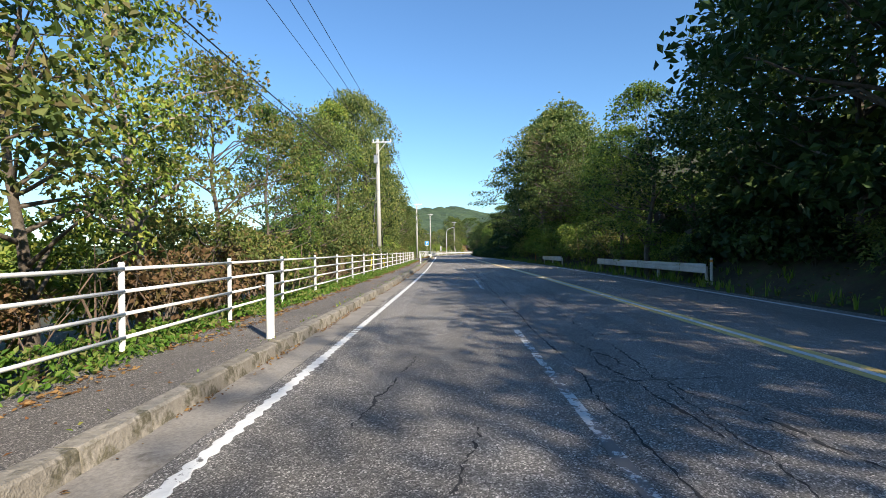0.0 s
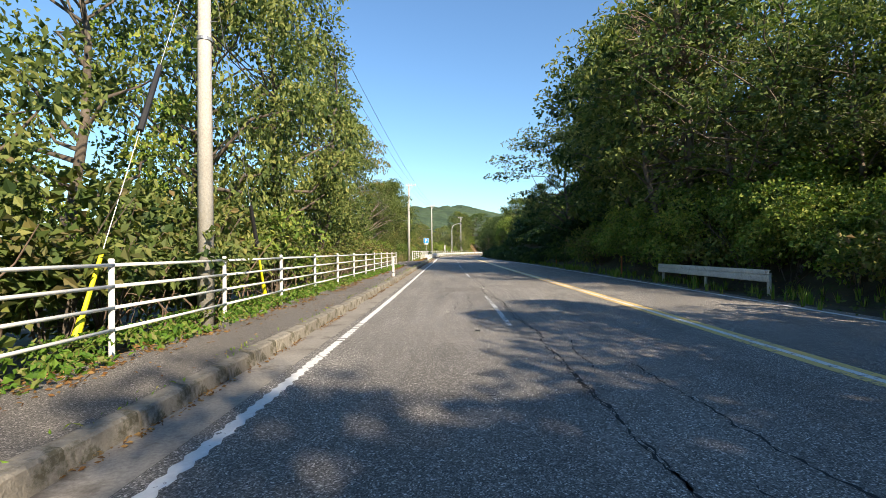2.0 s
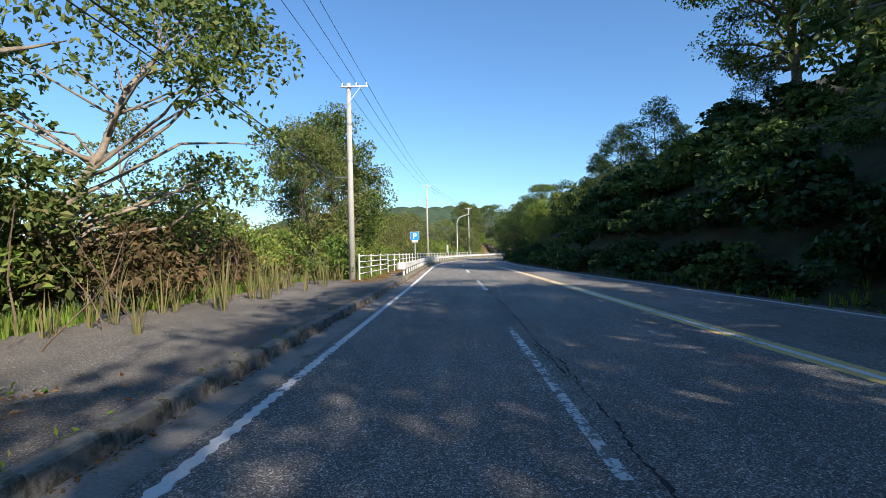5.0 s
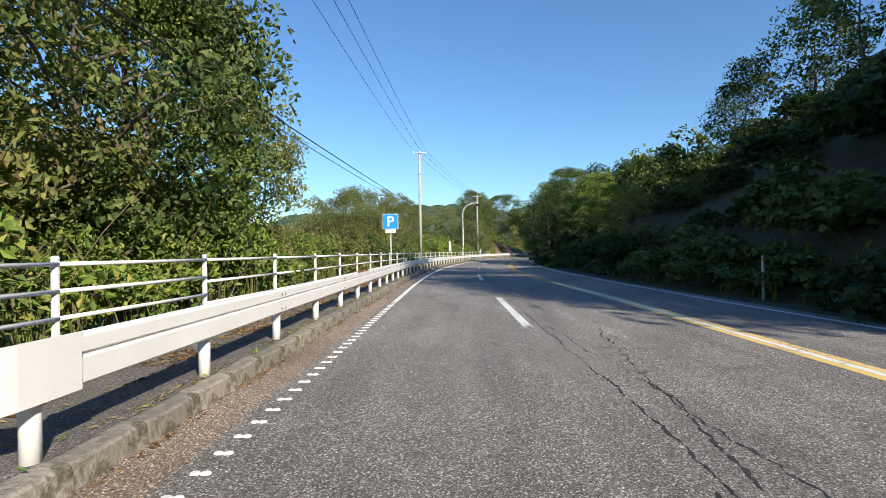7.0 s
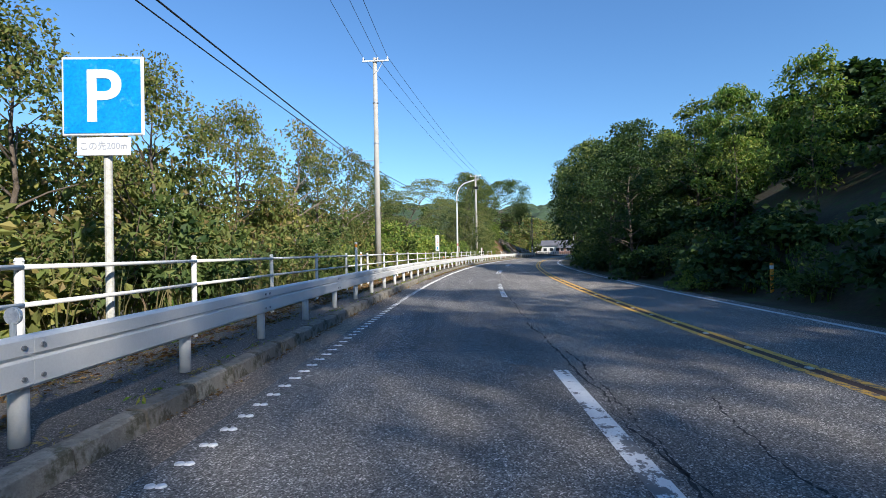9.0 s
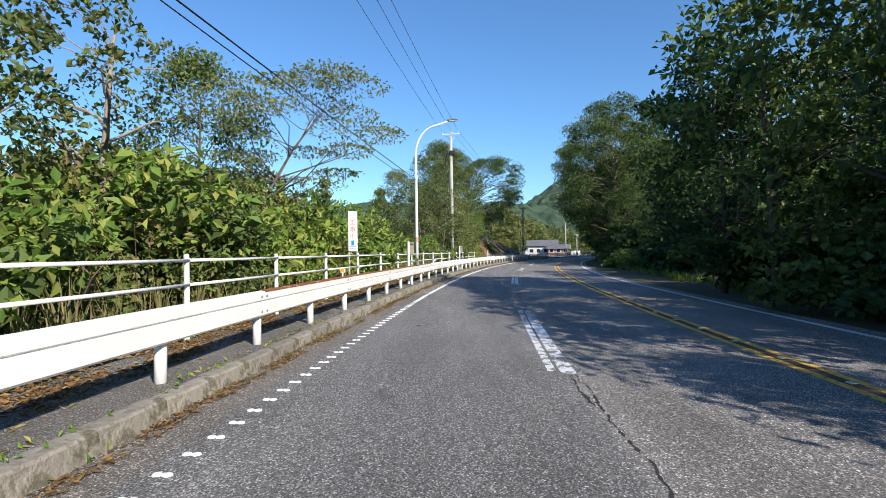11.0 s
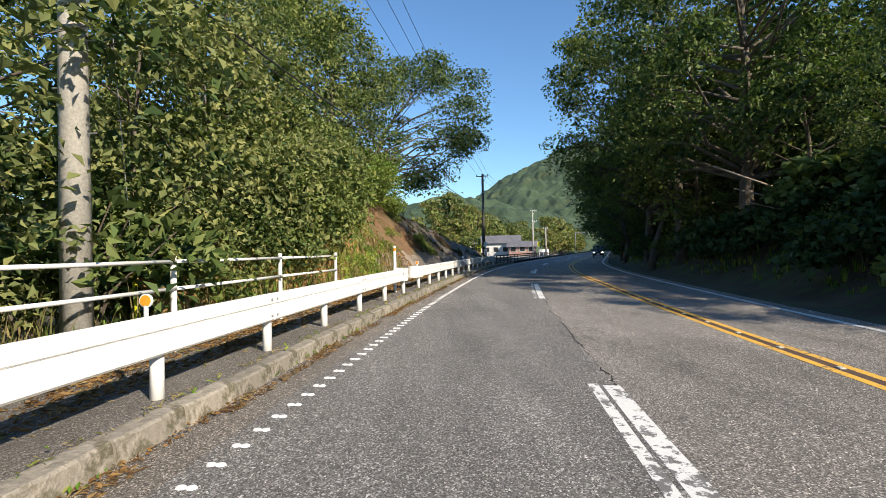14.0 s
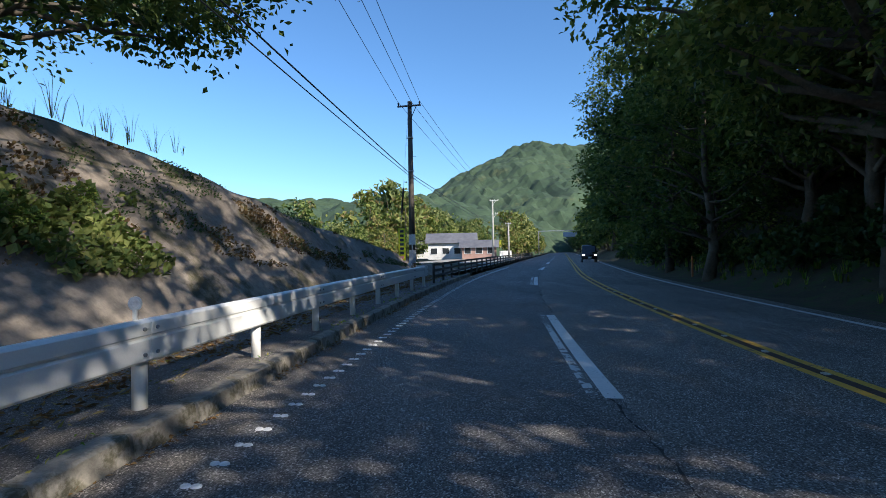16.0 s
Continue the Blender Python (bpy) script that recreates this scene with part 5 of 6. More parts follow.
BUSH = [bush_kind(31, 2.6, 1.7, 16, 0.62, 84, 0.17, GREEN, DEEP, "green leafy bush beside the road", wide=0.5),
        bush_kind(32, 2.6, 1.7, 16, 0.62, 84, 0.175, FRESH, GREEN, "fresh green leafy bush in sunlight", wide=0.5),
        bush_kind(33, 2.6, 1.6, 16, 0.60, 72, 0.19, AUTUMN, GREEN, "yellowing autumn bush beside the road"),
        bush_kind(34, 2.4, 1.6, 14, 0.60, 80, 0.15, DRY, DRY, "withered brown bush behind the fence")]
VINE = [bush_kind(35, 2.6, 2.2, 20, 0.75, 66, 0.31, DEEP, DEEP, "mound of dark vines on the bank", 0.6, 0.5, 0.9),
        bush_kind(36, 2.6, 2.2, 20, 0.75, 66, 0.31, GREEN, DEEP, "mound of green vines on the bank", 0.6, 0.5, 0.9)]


FEATHER = tree_kind(29, 8.0, 4.0, 3.4, 36, 1.0, 300, 0.125, GREY_GREEN, None, BARK, "tree whose feathery boughs reach over the barrier", 0.12, flat=0.22, every=1, lean=(2.6, 0.6), droop=0.05, wide=0.4)
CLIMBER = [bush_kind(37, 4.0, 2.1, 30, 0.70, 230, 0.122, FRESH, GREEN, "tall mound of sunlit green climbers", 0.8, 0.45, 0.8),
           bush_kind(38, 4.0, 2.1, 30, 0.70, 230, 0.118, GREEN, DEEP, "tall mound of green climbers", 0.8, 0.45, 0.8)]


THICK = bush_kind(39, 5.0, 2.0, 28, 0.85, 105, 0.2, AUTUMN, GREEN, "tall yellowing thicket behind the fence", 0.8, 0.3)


def dead_tree():
    rs = np.random.RandomState(41)
    bm = bmesh.new()
    for k in range(150):
        a, e = rs.uniform(0, math.tau), rs.uniform(0.05, 1.2)
        d = np.array((math.cos(a) * math.cos(e), math.sin(a) * math.cos(e), math.sin(e)))
        L = rs.uniform(1.4, 3.4)
        p = np.array((0, 0, 3.2)) + d * 0.4 + rs.normal(size=3) * 0.35
        pts, rad = [], []
        for j in range(6):
            pts.append(p.copy())
            rad.append(0.035 * (1 - j / 6.5))
            p = p + d * L / 6 + rs.normal(size=3) * 0.11
            d = unit(d + rs.normal(size=3) * 0.16)
        tube(pts, rad, 4, bm)
        for j in (2, 3, 4):
            q = pts[j]
            e2 = unit(d + rs.normal(size=3) * 0.8)
            tube([q, q + e2 * 0.4, q + e2 * 0.75 + rs.normal(size=3) * 0.1], [0.016, 0.011, 0.004], 3, bm)
    root = empty("dead_tree", Matrix.LocRotScale(hill(41.0, 2.8) + Vector((0, 0, 5.0)), None, Vector((1.25, 1.25, 1.2))), "withered brown tree of bare branches on the hillside", "tree", "trees on the hillside")
    part("crown", bm, TWIG, root)
    part("trunk", tube([(0, 0, -4.6), (0.1, 0, 0.6), (0, 0.05, 3.4)], [0.16, 0.11, 0.08], 8), BARK, root)


pick = random.Random(77)


def left_z(o):
    return left_ground(0, o) - 0.25


# valley side, along the fence
for s, side, kind, h, sq in (
    (-20, -8, BROAD[0], 10, 1), (-14, -7.5, BROAD[2], 9, 1), (-9, -7.4, BROAD[0], 9.5, 1), (-4.5, -8.2, OPEN[0], 9, 1), (-0.5, -7.6, BROAD[2], 9.2, 0.95), (3.6, -7.2, BROAD[2], 9.8, 0.95),
    (7.3, -7.4, BROAD[1], 9.4, 0.9), (10.5, -7.9, OPEN[1], 9.6, 0.9), (13.0, -7.2, BROAD[2], 8.4, 0.85), (17.5, -7.4, BROAD[1], 8.6, 0.9), (21.5, -7.2, BROAD[2], 9.2, 0.9), (26.5, -8.0, BROAD[0], 10.6, 0.85),
    (31, -8.6, BROAD[1], 13.4, 0.8), (35.5, -8.0, BROAD[0], 15.2, 0.7), (37.8, -9.5, BROAD[0], 16.4, 0.75), (40.2, -7.8, BROAD[0], 16.8, 0.7), (44.0, -7.4, SLIM, 15.8, 0.95), (48.5, -7.6, SLIM, 14.2, 0.9), (53, -7.2, SLIM, 12.2, 0.9),
    (56.0, -8.4, OPEN[1], 14.5, 0.75), (59.5, -8.8, OPEN[0], 12.5, 0.75), (52.0, -9.5, OPEN[0], 14.5, 0.7), (63.5, -9.6, LEAN_TREE, 9.6, 1.0), (68.5, -11, OPEN[1], 8.0, 0.8),
    (79.5, -8.6, BROAD[2], 10.5, 0.85), (83.6, -8.2, BROAD[0], 12.6, 0.95), (85.8, -8.9, BROAD[0], 12.8, 0.85), (88.4, -8.8, BROAD[0], 11.4, 0.85), (85.2, -7.6, BROAD[1], 9.4, 0.9), (81.6, -9.6, BROAD[2], 11.4, 0.9), (86.5, -9.5, BROAD[2], 11.4, 0.85), (89.8, -7.9, BROAD[2], 8.4, 0.85), (92.5, -8.6, OPEN[1], 7.2, 0.7), (97.2, -7.6, OPEN[0], 5.4, 0.7),
    (102.0, -7.6, BROAD[2], 6.6, 0.85), (105.5, -8.0, BROAD[2], 7.4, 0.8), (109.5, -8.2, BROAD[2], 7.8, 0.8), (113.5, -8.0, OPEN[1], 8.4, 0.9), (117, -8.2, BROAD[2], 8.2, 0.8), (121, -8.6, OPEN[1], 9.2, 0.9), (125, -8.6, OPEN[1], 9.0, 0.9), (128, -8.4, BROAD[0], 8.6, 0.8),
    (128.6, -7.4, FEATHER, 8.2, 1.0), (151.2, -7.4, SHRUB, 7.0, 1.05), (154.6, -6.9, SHRUB, 6.6, 1.0), (157.5, -7.4, SHRUB, 7.0, 1.0), (155.0, -11, BROAD[0], 9.0, 0.9),
    (159.5, -9.5, BROAD[0], 8.6, 0.9)):
    z = left_z(-side - 3.2) if s < 150 else 0.0
    place_tree(kind, spot(s, side, z), h, pick.uniform(0, 360) if kind not in (LEAN_TREE, FEATHER) else 0.0, sq)
# trees rooted on top of the slope
for s, side, kind, h, sq in ((162.5, -9.4, BROAD[0], 6.4, 0.9), (159.5, -8.2, BROAD[0], 7.0, 1.0), (165.0, -9.6, BROAD[0], 10.5, 1.05), (168.0, -11.5, BROAD[0], 11.0, 1.0)):
    place_tree(kind, spot(s, side, 3.6), h, pick.uniform(0, 360), sq)

for s, side, z, h in ((188.4, -7.4, 3.7, 3.6), (190.8, -8.0, 3.1, 3.2), (193.0, -8.4, 2.6, 2.6)):
    place_bush(CLIMBER[0], road(s, side, z), h, s * 40)
place_tree(SPREAD, road(194.2, -9.4, 3.6), 11.0, 35, 1.12)
place_tree(BROAD[0], road(187.3, -8.6, 3.8), 9.4, 30, 1.05)
place_tree(BROAD[0], road(189.6, -9.6, 3.8), 10.4, 130, 1.05)

# bushes behind the fence
for s in np.arange(-14, 57, 1.9):
    k = BUSH[3] if s < 24 and pick.random() < 0.6 else pick.choice(BUSH[:3])
    place_bush(k, spot(s + pick.uniform(-0.6, 0.6), -6.3 - pick.uniform(0, 1.4), -0.15), pick.uniform(1.5, 2.6) if s < 24 else pick.uniform(2.0, 3.4), pick.uniform(0, 360))
rows = []
for s in np.arange(-16, 60, 1.8):
    rows.append((pick.choice([BUSH[0], BUSH[0], BUSH[1]]), spot(s, -10.6 - pick.uniform(0, 1.2), -1.3), pick.uniform(3.2, 4.6), pick.uniform(0, 360), 1.0))
joined("thicket", "dark green thicket behind the roadside trees", [GREEN, DEEP, FRESH], rows)
for s in np.arange(56.5, 76, 1.7):
    place_bush(pick.choice([BUSH[3], BUSH[3], BUSH[2], BUSH[1]]), spot(s, -8.6 - pick.uniform(0, 0.7), 0), pick.uniform(2.4, 3.3), pick.uniform(0, 360))
    place_bush(pick.choice([BUSH[2], BUSH[0]]), spot(s, -10.8 - pick.uniform(0, 0.8), -0.3), pick.uniform(3.2, 4.4), pick.uniform(0, 360))
for s in np.arange(75, 130, 1.7):
    place_bush(pick.choice(BUSH[:3]), spot(s, -6.2 - pick.uniform(0, 0.8), -0.2), pick.uniform(1.9, 2.9), pick.uniform(0, 360))
    if s > 80:
        place_bush(THICK, spot(s + 0.7, -8.4 - pick.uniform(0, 1.2), -0.8), pick.uniform(4.4, 5.8) * (0.75 if 92 < s < 99 else 1.0), pick.uniform(0, 360), 0.8)
for s in np.arange(130, 146, 1.6):
    place_bush(pick.choice(BUSH[:3]), spot(s, -6.0 - pick.uniform(0, 1.0), -0.3), pick.uniform(1.1, 1.6), pick.uniform(0, 360))
    place_bush(pick.choice(BUSH[:3]), spot(s + 0.8, -9.0 - pick.uniform(0, 3.5), -1.0), pick.uniform(1.9, 2.6), pick.uniform(0, 360))
for s in np.arange(145, 156, 1.5):
    place_bush(pick.choice([BUSH[0], BUSH[1], BUSH[0]]), spot(s, -5.6 - pick.uniform(0, 0.8), -0.1), pick.uniform(2.2, 3.2), pick.uniform(0, 360))
for s, side, z, h in ((156.5, -6.2, 0.3, 3.4), (158.2, -6.4, 0.8, 4.2), (160.0, -6.7, 1.6, 4.4), (161.8, -7.3, 2.4, 4.2), (163.5, -7.7, 3.0, 4.0), (157.5, -7.8, 1.8, 4.6), (160.8, -8.6, 3.0, 4.6), (165.2, -8.2, 3.7, 3.4), (166.8, -8.6, 3.8, 2.6), (162.6, -6.6, 2.4, 2.6), (164.4, -7.0, 2.9, 2.2), (159.4, -5.9, 1.2, 2.6)):
    place_bush(CLIMBER[len(str(s)) % 2] if h > 3.2 else BUSH[1], spot(s, side, z), h, pick.uniform(0, 360))
for s, side, z, h in ((166.0, -5.5, 1.2, 0.75), (168.5, -6.2, 2.0, 0.7), (172.6, -6.0, 1.6, 0.8), (174.0, -6.3, 1.9, 0.6), (163.2, -5.6, 1.2, 0.8), (161.8, -5.2, 0.7, 0.7)):
    place_bush(BUSH[1], spot(s, side, z), h, pick.uniform(0, 360), 1.2)

# valley beyond
for s in np.arange(120, 158, 3.4):
    place_tree(pick.choice([BROAD[0], BROAD[2], BROAD[0]]), spot(s, -17.5 - pick.uniform(0, 5), -1.4), pick.uniform(4.6, 6.4), pick.uniform(0, 360), 1.1, group="trees in the valley")
for s, side, h, sq in ((175.5, -25.3, 10.2, 0.6), (177.4, -21.0, 10.4, 0.85), (184.0, -17.5, 10.0, 0.9), (170.0, -30.0, 9.0, 0.8)):
    place_tree(CONE, road(s, side, -1.4), h, s * 31, sq, group="trees in the valley")
for s in np.arange(95, 215, 6.5):
    q = spot(s + pick.uniform(-2, 2), -26 - pick.uniform(0, 12), -1.2)
    place_tree(pick.choice([CONE, FAR[0], FAR[1]]), q, pick.uniform(6.0, 8.5), pick.uniform(0, 360), group="trees in the valley")
for s in np.arange(154, 215, 7.5):
    q = spot(s, -24 - pick.uniform(0, 6), -1.0)
    place_tree(pick.choice(FAR), q, pick.uniform(5.0, 6.5) * (0.55 if s > 192 else 1.0), pick.uniform(0, 360), group="trees in the valley")
for s in np.arange(218, 330, 6.0):
    for side, h in ((-24, 10.5), (-36, 14)):
        q = spot(s + pick.uniform(-2, 2), side - pick.uniform(0, 7), 0)
        place_tree(pick.choice(FAR), q, h * pick.uniform(0.8, 1.2) * (0.42 if s < 226 else 0.58 if s < 252 else 1.0), pick.uniform(0, 360), group="trees beyond the houses")
for s in np.arange(262, 400, 7.0):
    place_tree(pick.choice(FAR), spot(s, -7 - pick.uniform(0, 4), 0), pick.uniform(7, 10), pick.uniform(0, 360), group="trees beyond the houses")

# hill side
def hill(s, o):
    s *= PACE
    return road(s, edge(s) + o, right_bank(s, o) - 0.2)


# below zero: unseen trees behind the start, added to shade the road
for s in np.arange(-42, 53, 4.3):
    if 19 < s < 41.5:
        continue
    place_tree(pick.choice([DARKS[0], DARKS[1], LAYER] if s > -3 else SPARSE), hill(s + pick.uniform(-1, 1), 4.4 + pick.uniform(-0.4, 1.2)), pick.uniform(12.2, 13.2) if s < -6 else pick.uniform(9.5, 11.0) if s < 12 else 8.2 if s < 30 else pick.uniform(13.0, 14.5) if s < 46 else pick.uniform(11.2, 12.4), pick.uniform(0, 360), group="trees on the hillside")
for s in np.arange(-9, 60, 5.2):
    if 12 < s < 37:
        continue
    place_tree(pick.choice(SCREEN), hill(s + pick.uniform(-1, 1), 10 + pick.uniform(-1, 1.5)), pick.uniform(4.5, 6.0) if 8 < s < 30 else pick.uniform(4.5, 7.0) if s > 30 else pick.uniform(5, 7), pick.uniform(0, 360), group="trees on the hillside")
place_tree(DARKS[0], hill(9.2, 2.6), 13.0, 60, 0.95, group="trees on the hillside")
# the first three are added behind the start, unseen, for road shade
for s in (-10.5, -6.5, -2.5, 2.5, 7.0, 11.5, 15.5, 19.5):
    place_tree(DARKS[0], hill(s, 3.2), 9.0 if s < 0 else 9.3 if s < 9 else 10.2 if s < 14 else 8.8 if s < 18 else 7.2, s * 40, 1.1, group="trees on the hillside")
for s, o, kind, h in ((34.8, 4.6, DARKS[1], 7.0), (36.5, 6.0, DARKS[1], 7.0), (39.0, 3.4, DARKS[1], 11.0), (42.0, 3.4, DARKS[1], 13.0), (45.5, 3.2, LAYER, 13.5), (49, 3.6, DARKS[1], 14.5), (53.0, 4.0, DARKS[1], 12.5), (57.0, 4.6, DARKS[0], 8.5)):
    place_tree(kind, hill(s, o), h, pick.uniform(0, 360), group="trees on the hillside")
for s, o, h in ((20.6, 1.5, 9.2), (23.4, 1.4, 8.2), (117.2, 1.5, 6.0), (120.6, 1.3, 6.4)):
    place_tree(DARKS[0] if s > 100 else BROAD[1], hill(s, o), h, s * 50, 1.1, group="trees on the hillside")
rows = []
for s in np.arange(162, 206, 2.0):
    for o in ((12.0, 15.0) if s < 176 else (9.0, 12.0, 15.0, 18.0)):
        rows.append((VINE[0], hill(s, o + pick.uniform(-1, 1)), pick.uniform(2.8, 3.8) * (1.0 if s < 176 else 1.4), pick.uniform(0, 360), 1.2))
joined("hillside_vines", "dark vines and scrub under the hillside trees", [DEEP, GREEN], rows)
place_tree(LAYER, hill(58.8, 1.9), 12.0, 40, 1.15, group="trees on the hillside")
for s, o, h in ((28, 2.6, 2.6), (31, 3.4, 3.2), (33.5, 2.6, 3.4), (36, 3.6, 4.2), (38.5, 2.4, 3.8), (40.8, 3.2, 4.4), (43.4, 2.4, 4.0), (46, 2.6, 3.8)):
    place_bush(CLIMBER[0], hill(s, o), h, s * 37, 1.0, group="bushes on the hillside")
for s, o, h in ((36.2, 2.2, 11.5), (40.4, 2.0, 11.5)):
    place_tree(SPARSE[0], hill(s, o), h, s * 31, 1.1, group="trees on the hillside")
dead_tree()
rows = []
for s in np.arange(17, 40, 2.1):
    for o in (6.4, 8.6, 11.0, 13.5):
        rows.append((pick.choice([BUSH[0], BUSH[1], VINE[1]]), hill(s + pick.uniform(-0.6, 0.6), o + pick.uniform(-0.5, 0.5)), pick.uniform(1.1, 1.7), pick.uniform(0, 360), 1.35))
joined("high_scrub", "green scrub high on the bank", [DEEP, GREEN, FRESH], rows)
for s, o, h in ((39, 10, 3.6), (43, 10.5, 4.2), (47.0, 11, 5.5)):
    place_tree(SCREEN[1], hill(s, o), h, s * 50, 1.1, group="trees on the hillside")
for s, o, h in ((30.0, 5.6, 6.0), (33.5, 5.2, 6.5), (36.5, 4.8, 7.0)):
    place_tree(LAYER, hill(s, o), h, s * 70, 1.25, group="trees on the hillside")
for s in np.arange(-8, 56, 1.7):
    if s < 16:
        place_bush(pick.choice([BUSH[0], VINE[0]]), hill(s, 2.6 + pick.uniform(0, 0.8)), pick.uniform(1.4, 2.2), pick.uniform(0, 360), group="bushes on the hillside")
    else:
        place_bush(pick.choice([BUSH[0], BUSH[1], BUSH[1], BUSH[2]]), hill(s, 1.9 + pick.uniform(0, 0.9)), pick.uniform(1.6, 3.2) if s > 22 else pick.uniform(1.3, 2.0), pick.uniform(0, 360), group="bushes on the hillside")
    place_bush(pick.choice(VINE), hill(s + 0.8, 4.6 + pick.uniform(0, 1)), pick.uniform(2.4, 3.6) if not 16 < s < 46 else pick.uniform(0.9, 1.3), pick.uniform(0, 360), group="bushes on the hillside")
rows = []
for s in np.arange(58, 128, 2.5):
    for o, h in ((1.9, 1.6), (3.8, 2.2), (6.4, 2.4), (9.2, 2.5), (12.4, 2.7)):
        if o > 9 and int(s * 2) % 2:
            continue
        rows.append((pick.choice([VINE[0], VINE[1], VINE[0], BUSH[0]]), hill(s + pick.uniform(-0.8, 0.8), o + pick.uniform(-0.5, 0.5)), h * pick.uniform(0.75, 1.3) * (0.6 if 90 < s < 117 and o > 3 else 0.9), pick.uniform(0, 360), 1.15))
joined("bank_vines", "dark green vines covering the steep bank", [DEEP, GREEN], rows)
for s, o, kind, h in ((66, 9, DARKS[1], 5), (73, 13, DARKS[1], 4.5), (80, 12, DARKS[0], 4), (91, 13, DARKS[0], 4), (99, 14, DARKS[1], 3.5), (101, 7.5, FAR[0], 4.0), (106, 7.0, FAR[0], 4.4), (110, 5.0, PLUME, 5.0), (113, 4.2, PLUME, 5.6), (116, 5.6, PLUME, 5.6), (90, 8.0, DARKS[1], 6.0), (94, 9.5, DARKS[1], 6.2), (97.0, 8.4, DARKS[0], 5.6), (86, 9.0, DARKS[0], 6.0), (100.5, 10, BROAD[0], 5.0),
                      (118, 5.0, DARKS[1], 6.0), (121, 3.3, DARKS[0], 7.4), (118.5, 9, DARKS[1], 3.4), (124, 3.4, DARKS[0], 8.2), (125.5, 6.5, PLUME, 5.8), (126.5, 3.2, DARKS[1], 8.2), (128.5, 1.8, DARKS[1], 9.2), (130.5, 1.6, DARKS[0], 8.2), (131.8, 2.6, DARKS[0], 6.6), (134.4, 5.0, DARKS[0], 6.0), (131, 11, DARKS[0], 6), (134.5, 9, DARKS[0], 7.5), (138.5, 11, DARKS[0], 7), (103, 3.6, BROAD[1], 4.2), (99, 3.4, BROAD[2], 3.6),
                      # the GIANTs and SCREEN at 69.5 to 78.5 are added to shade the road
                      (142.5, 11.5, BROAD[0], 6.0), (147.5, 11.5, BROAD[0], 7.0), (152.5, 9.0, BROAD[0], 7.0), (156, 6.5, BROAD[0], 7.4), (159.5, 4.6, BROAD[0], 6.0), (178.5, 2.6, GIANT, 19), (203, 4.0, GIANT, 17), (172, 9.5, SCREEN[0], 14), (166.5, 3.6, GIANT, 16.5), (152.5, 5.6, BROAD[0], 6.4), (147, 19, SCREEN[0], 10), (158, 17, SCREEN[0], 11), (69.5, 12.5, GIANT, 12.6), (71, 9.5, SCREEN[0], 10), (73, 13, GIANT, 16), (78.5, 13.0, GIANT, 16.5), (170, 15, SCREEN[0], 13), (190, 16, SCREEN[0], 14)):
    place_tree(kind, hill(s, o), h, pick.uniform(0, 360), group="trees on the hillside")
for s in np.arange(128, 134, 5.5):
    place_tree(pick.choice(DARKS), hill(s, 16 + pick.uniform(0, 3)), pick.uniform(3, 4.5), pick.uniform(0, 360), group="trees on the hillside")
for s in np.arange(164, 212, 4.0):
    place_tree(pick.choice([DARKS[1], DARKS[1], BROAD[0]]), hill(s, 3.4 + pick.uniform(-0.4, 1.2)), pick.uniform(6.4, 7.2) if s < 170 else pick.uniform(10.6, 11.4) if s < 176 else pick.uniform(11, 13.5), pick.uniform(0, 360), group="trees on the hillside")
    place_tree(pick.choice(SCREEN), hill(s + 2, 10.5 + pick.uniform(-1, 1.5)), pick.uniform(5, 7) if s < 172 else pick.uniform(9, 12), pick.uniform(0, 360), group="trees on the hillside")
for s in np.arange(128, 214, 2.2):
    if not 132.5 < s < 151.5:
        place_bush(pick.choice([VINE[0], BUSH[0], VINE[0]]), hill(s, 2.6 + pick.uniform(0, 1.0)), pick.uniform(1.2, 2.2), pick.uniform(0, 360), group="bushes on the hillside")
for s, o, k, h in ((187, 1.6, BROAD[0], 10.5), (193, 2.0, DARKS[1], 11), (174, 1.6, SPARSE[0], 12), (199, 2.5, BROAD[0], 12), (171.5, 2.6, AIRY, 15.2)):
    place_tree(k, hill(s, o), h, pick.uniform(0, 360), 1.2, group="trees on the hillside")
rows = []
for s in np.arange(138.5, 162, 1.9):
    for o, h in ((5.2, 1.7), (7.4, 2.4), (9.8, 2.8)) if s < 150 else ((3.4, 1.6), (4.6, 2.0), (6.2, 2.2), (8.6, 2.6)):
        rows.append((pick.choice([VINE[0], BUSH[0], VINE[1]]), hill(s + pick.uniform(-0.6, 0.6), o + pick.uniform(-0.5, 0.5)), h * pick.uniform(0.8, 1.2), pick.uniform(0, 360), 1.2))
joined("scrub_behind_hut", "green scrub on the bank behind the hut", [DEEP, GREEN], rows)
for k, s in enumerate(np.arange(139.6, 154.0, 1.45)):
    place_bush(CLIMBER[k % 2] if k % 3 else BUSH[1], road(s, -7.0 - 0.5 * (k % 2), -0.6), 4.3 + 0.3 * math.sin(k * 2.3), 50 * k, 1.0, group="bushes behind the railing")
place_bush(BUSH[1], road(164.2, 8.2, 0.0), 1.5, 20, 1.2)
place_bush(BUSH[1], hill(109.4, 0.7), 0.9, 70, 1.2)
for s in np.arange(214, 400, 6.5):
    for o, h in ((4, 9), (12, 12)):
        place_tree(pick.choice([FAR[0], FAR[1], FAR[0]]), hill(s + pick.uniform(-2, 2), o + pick.uniform(-1, 1.5)), h * pick.uniform(0.85, 1.2), pick.uniform(0, 360), group="trees on the hillside")
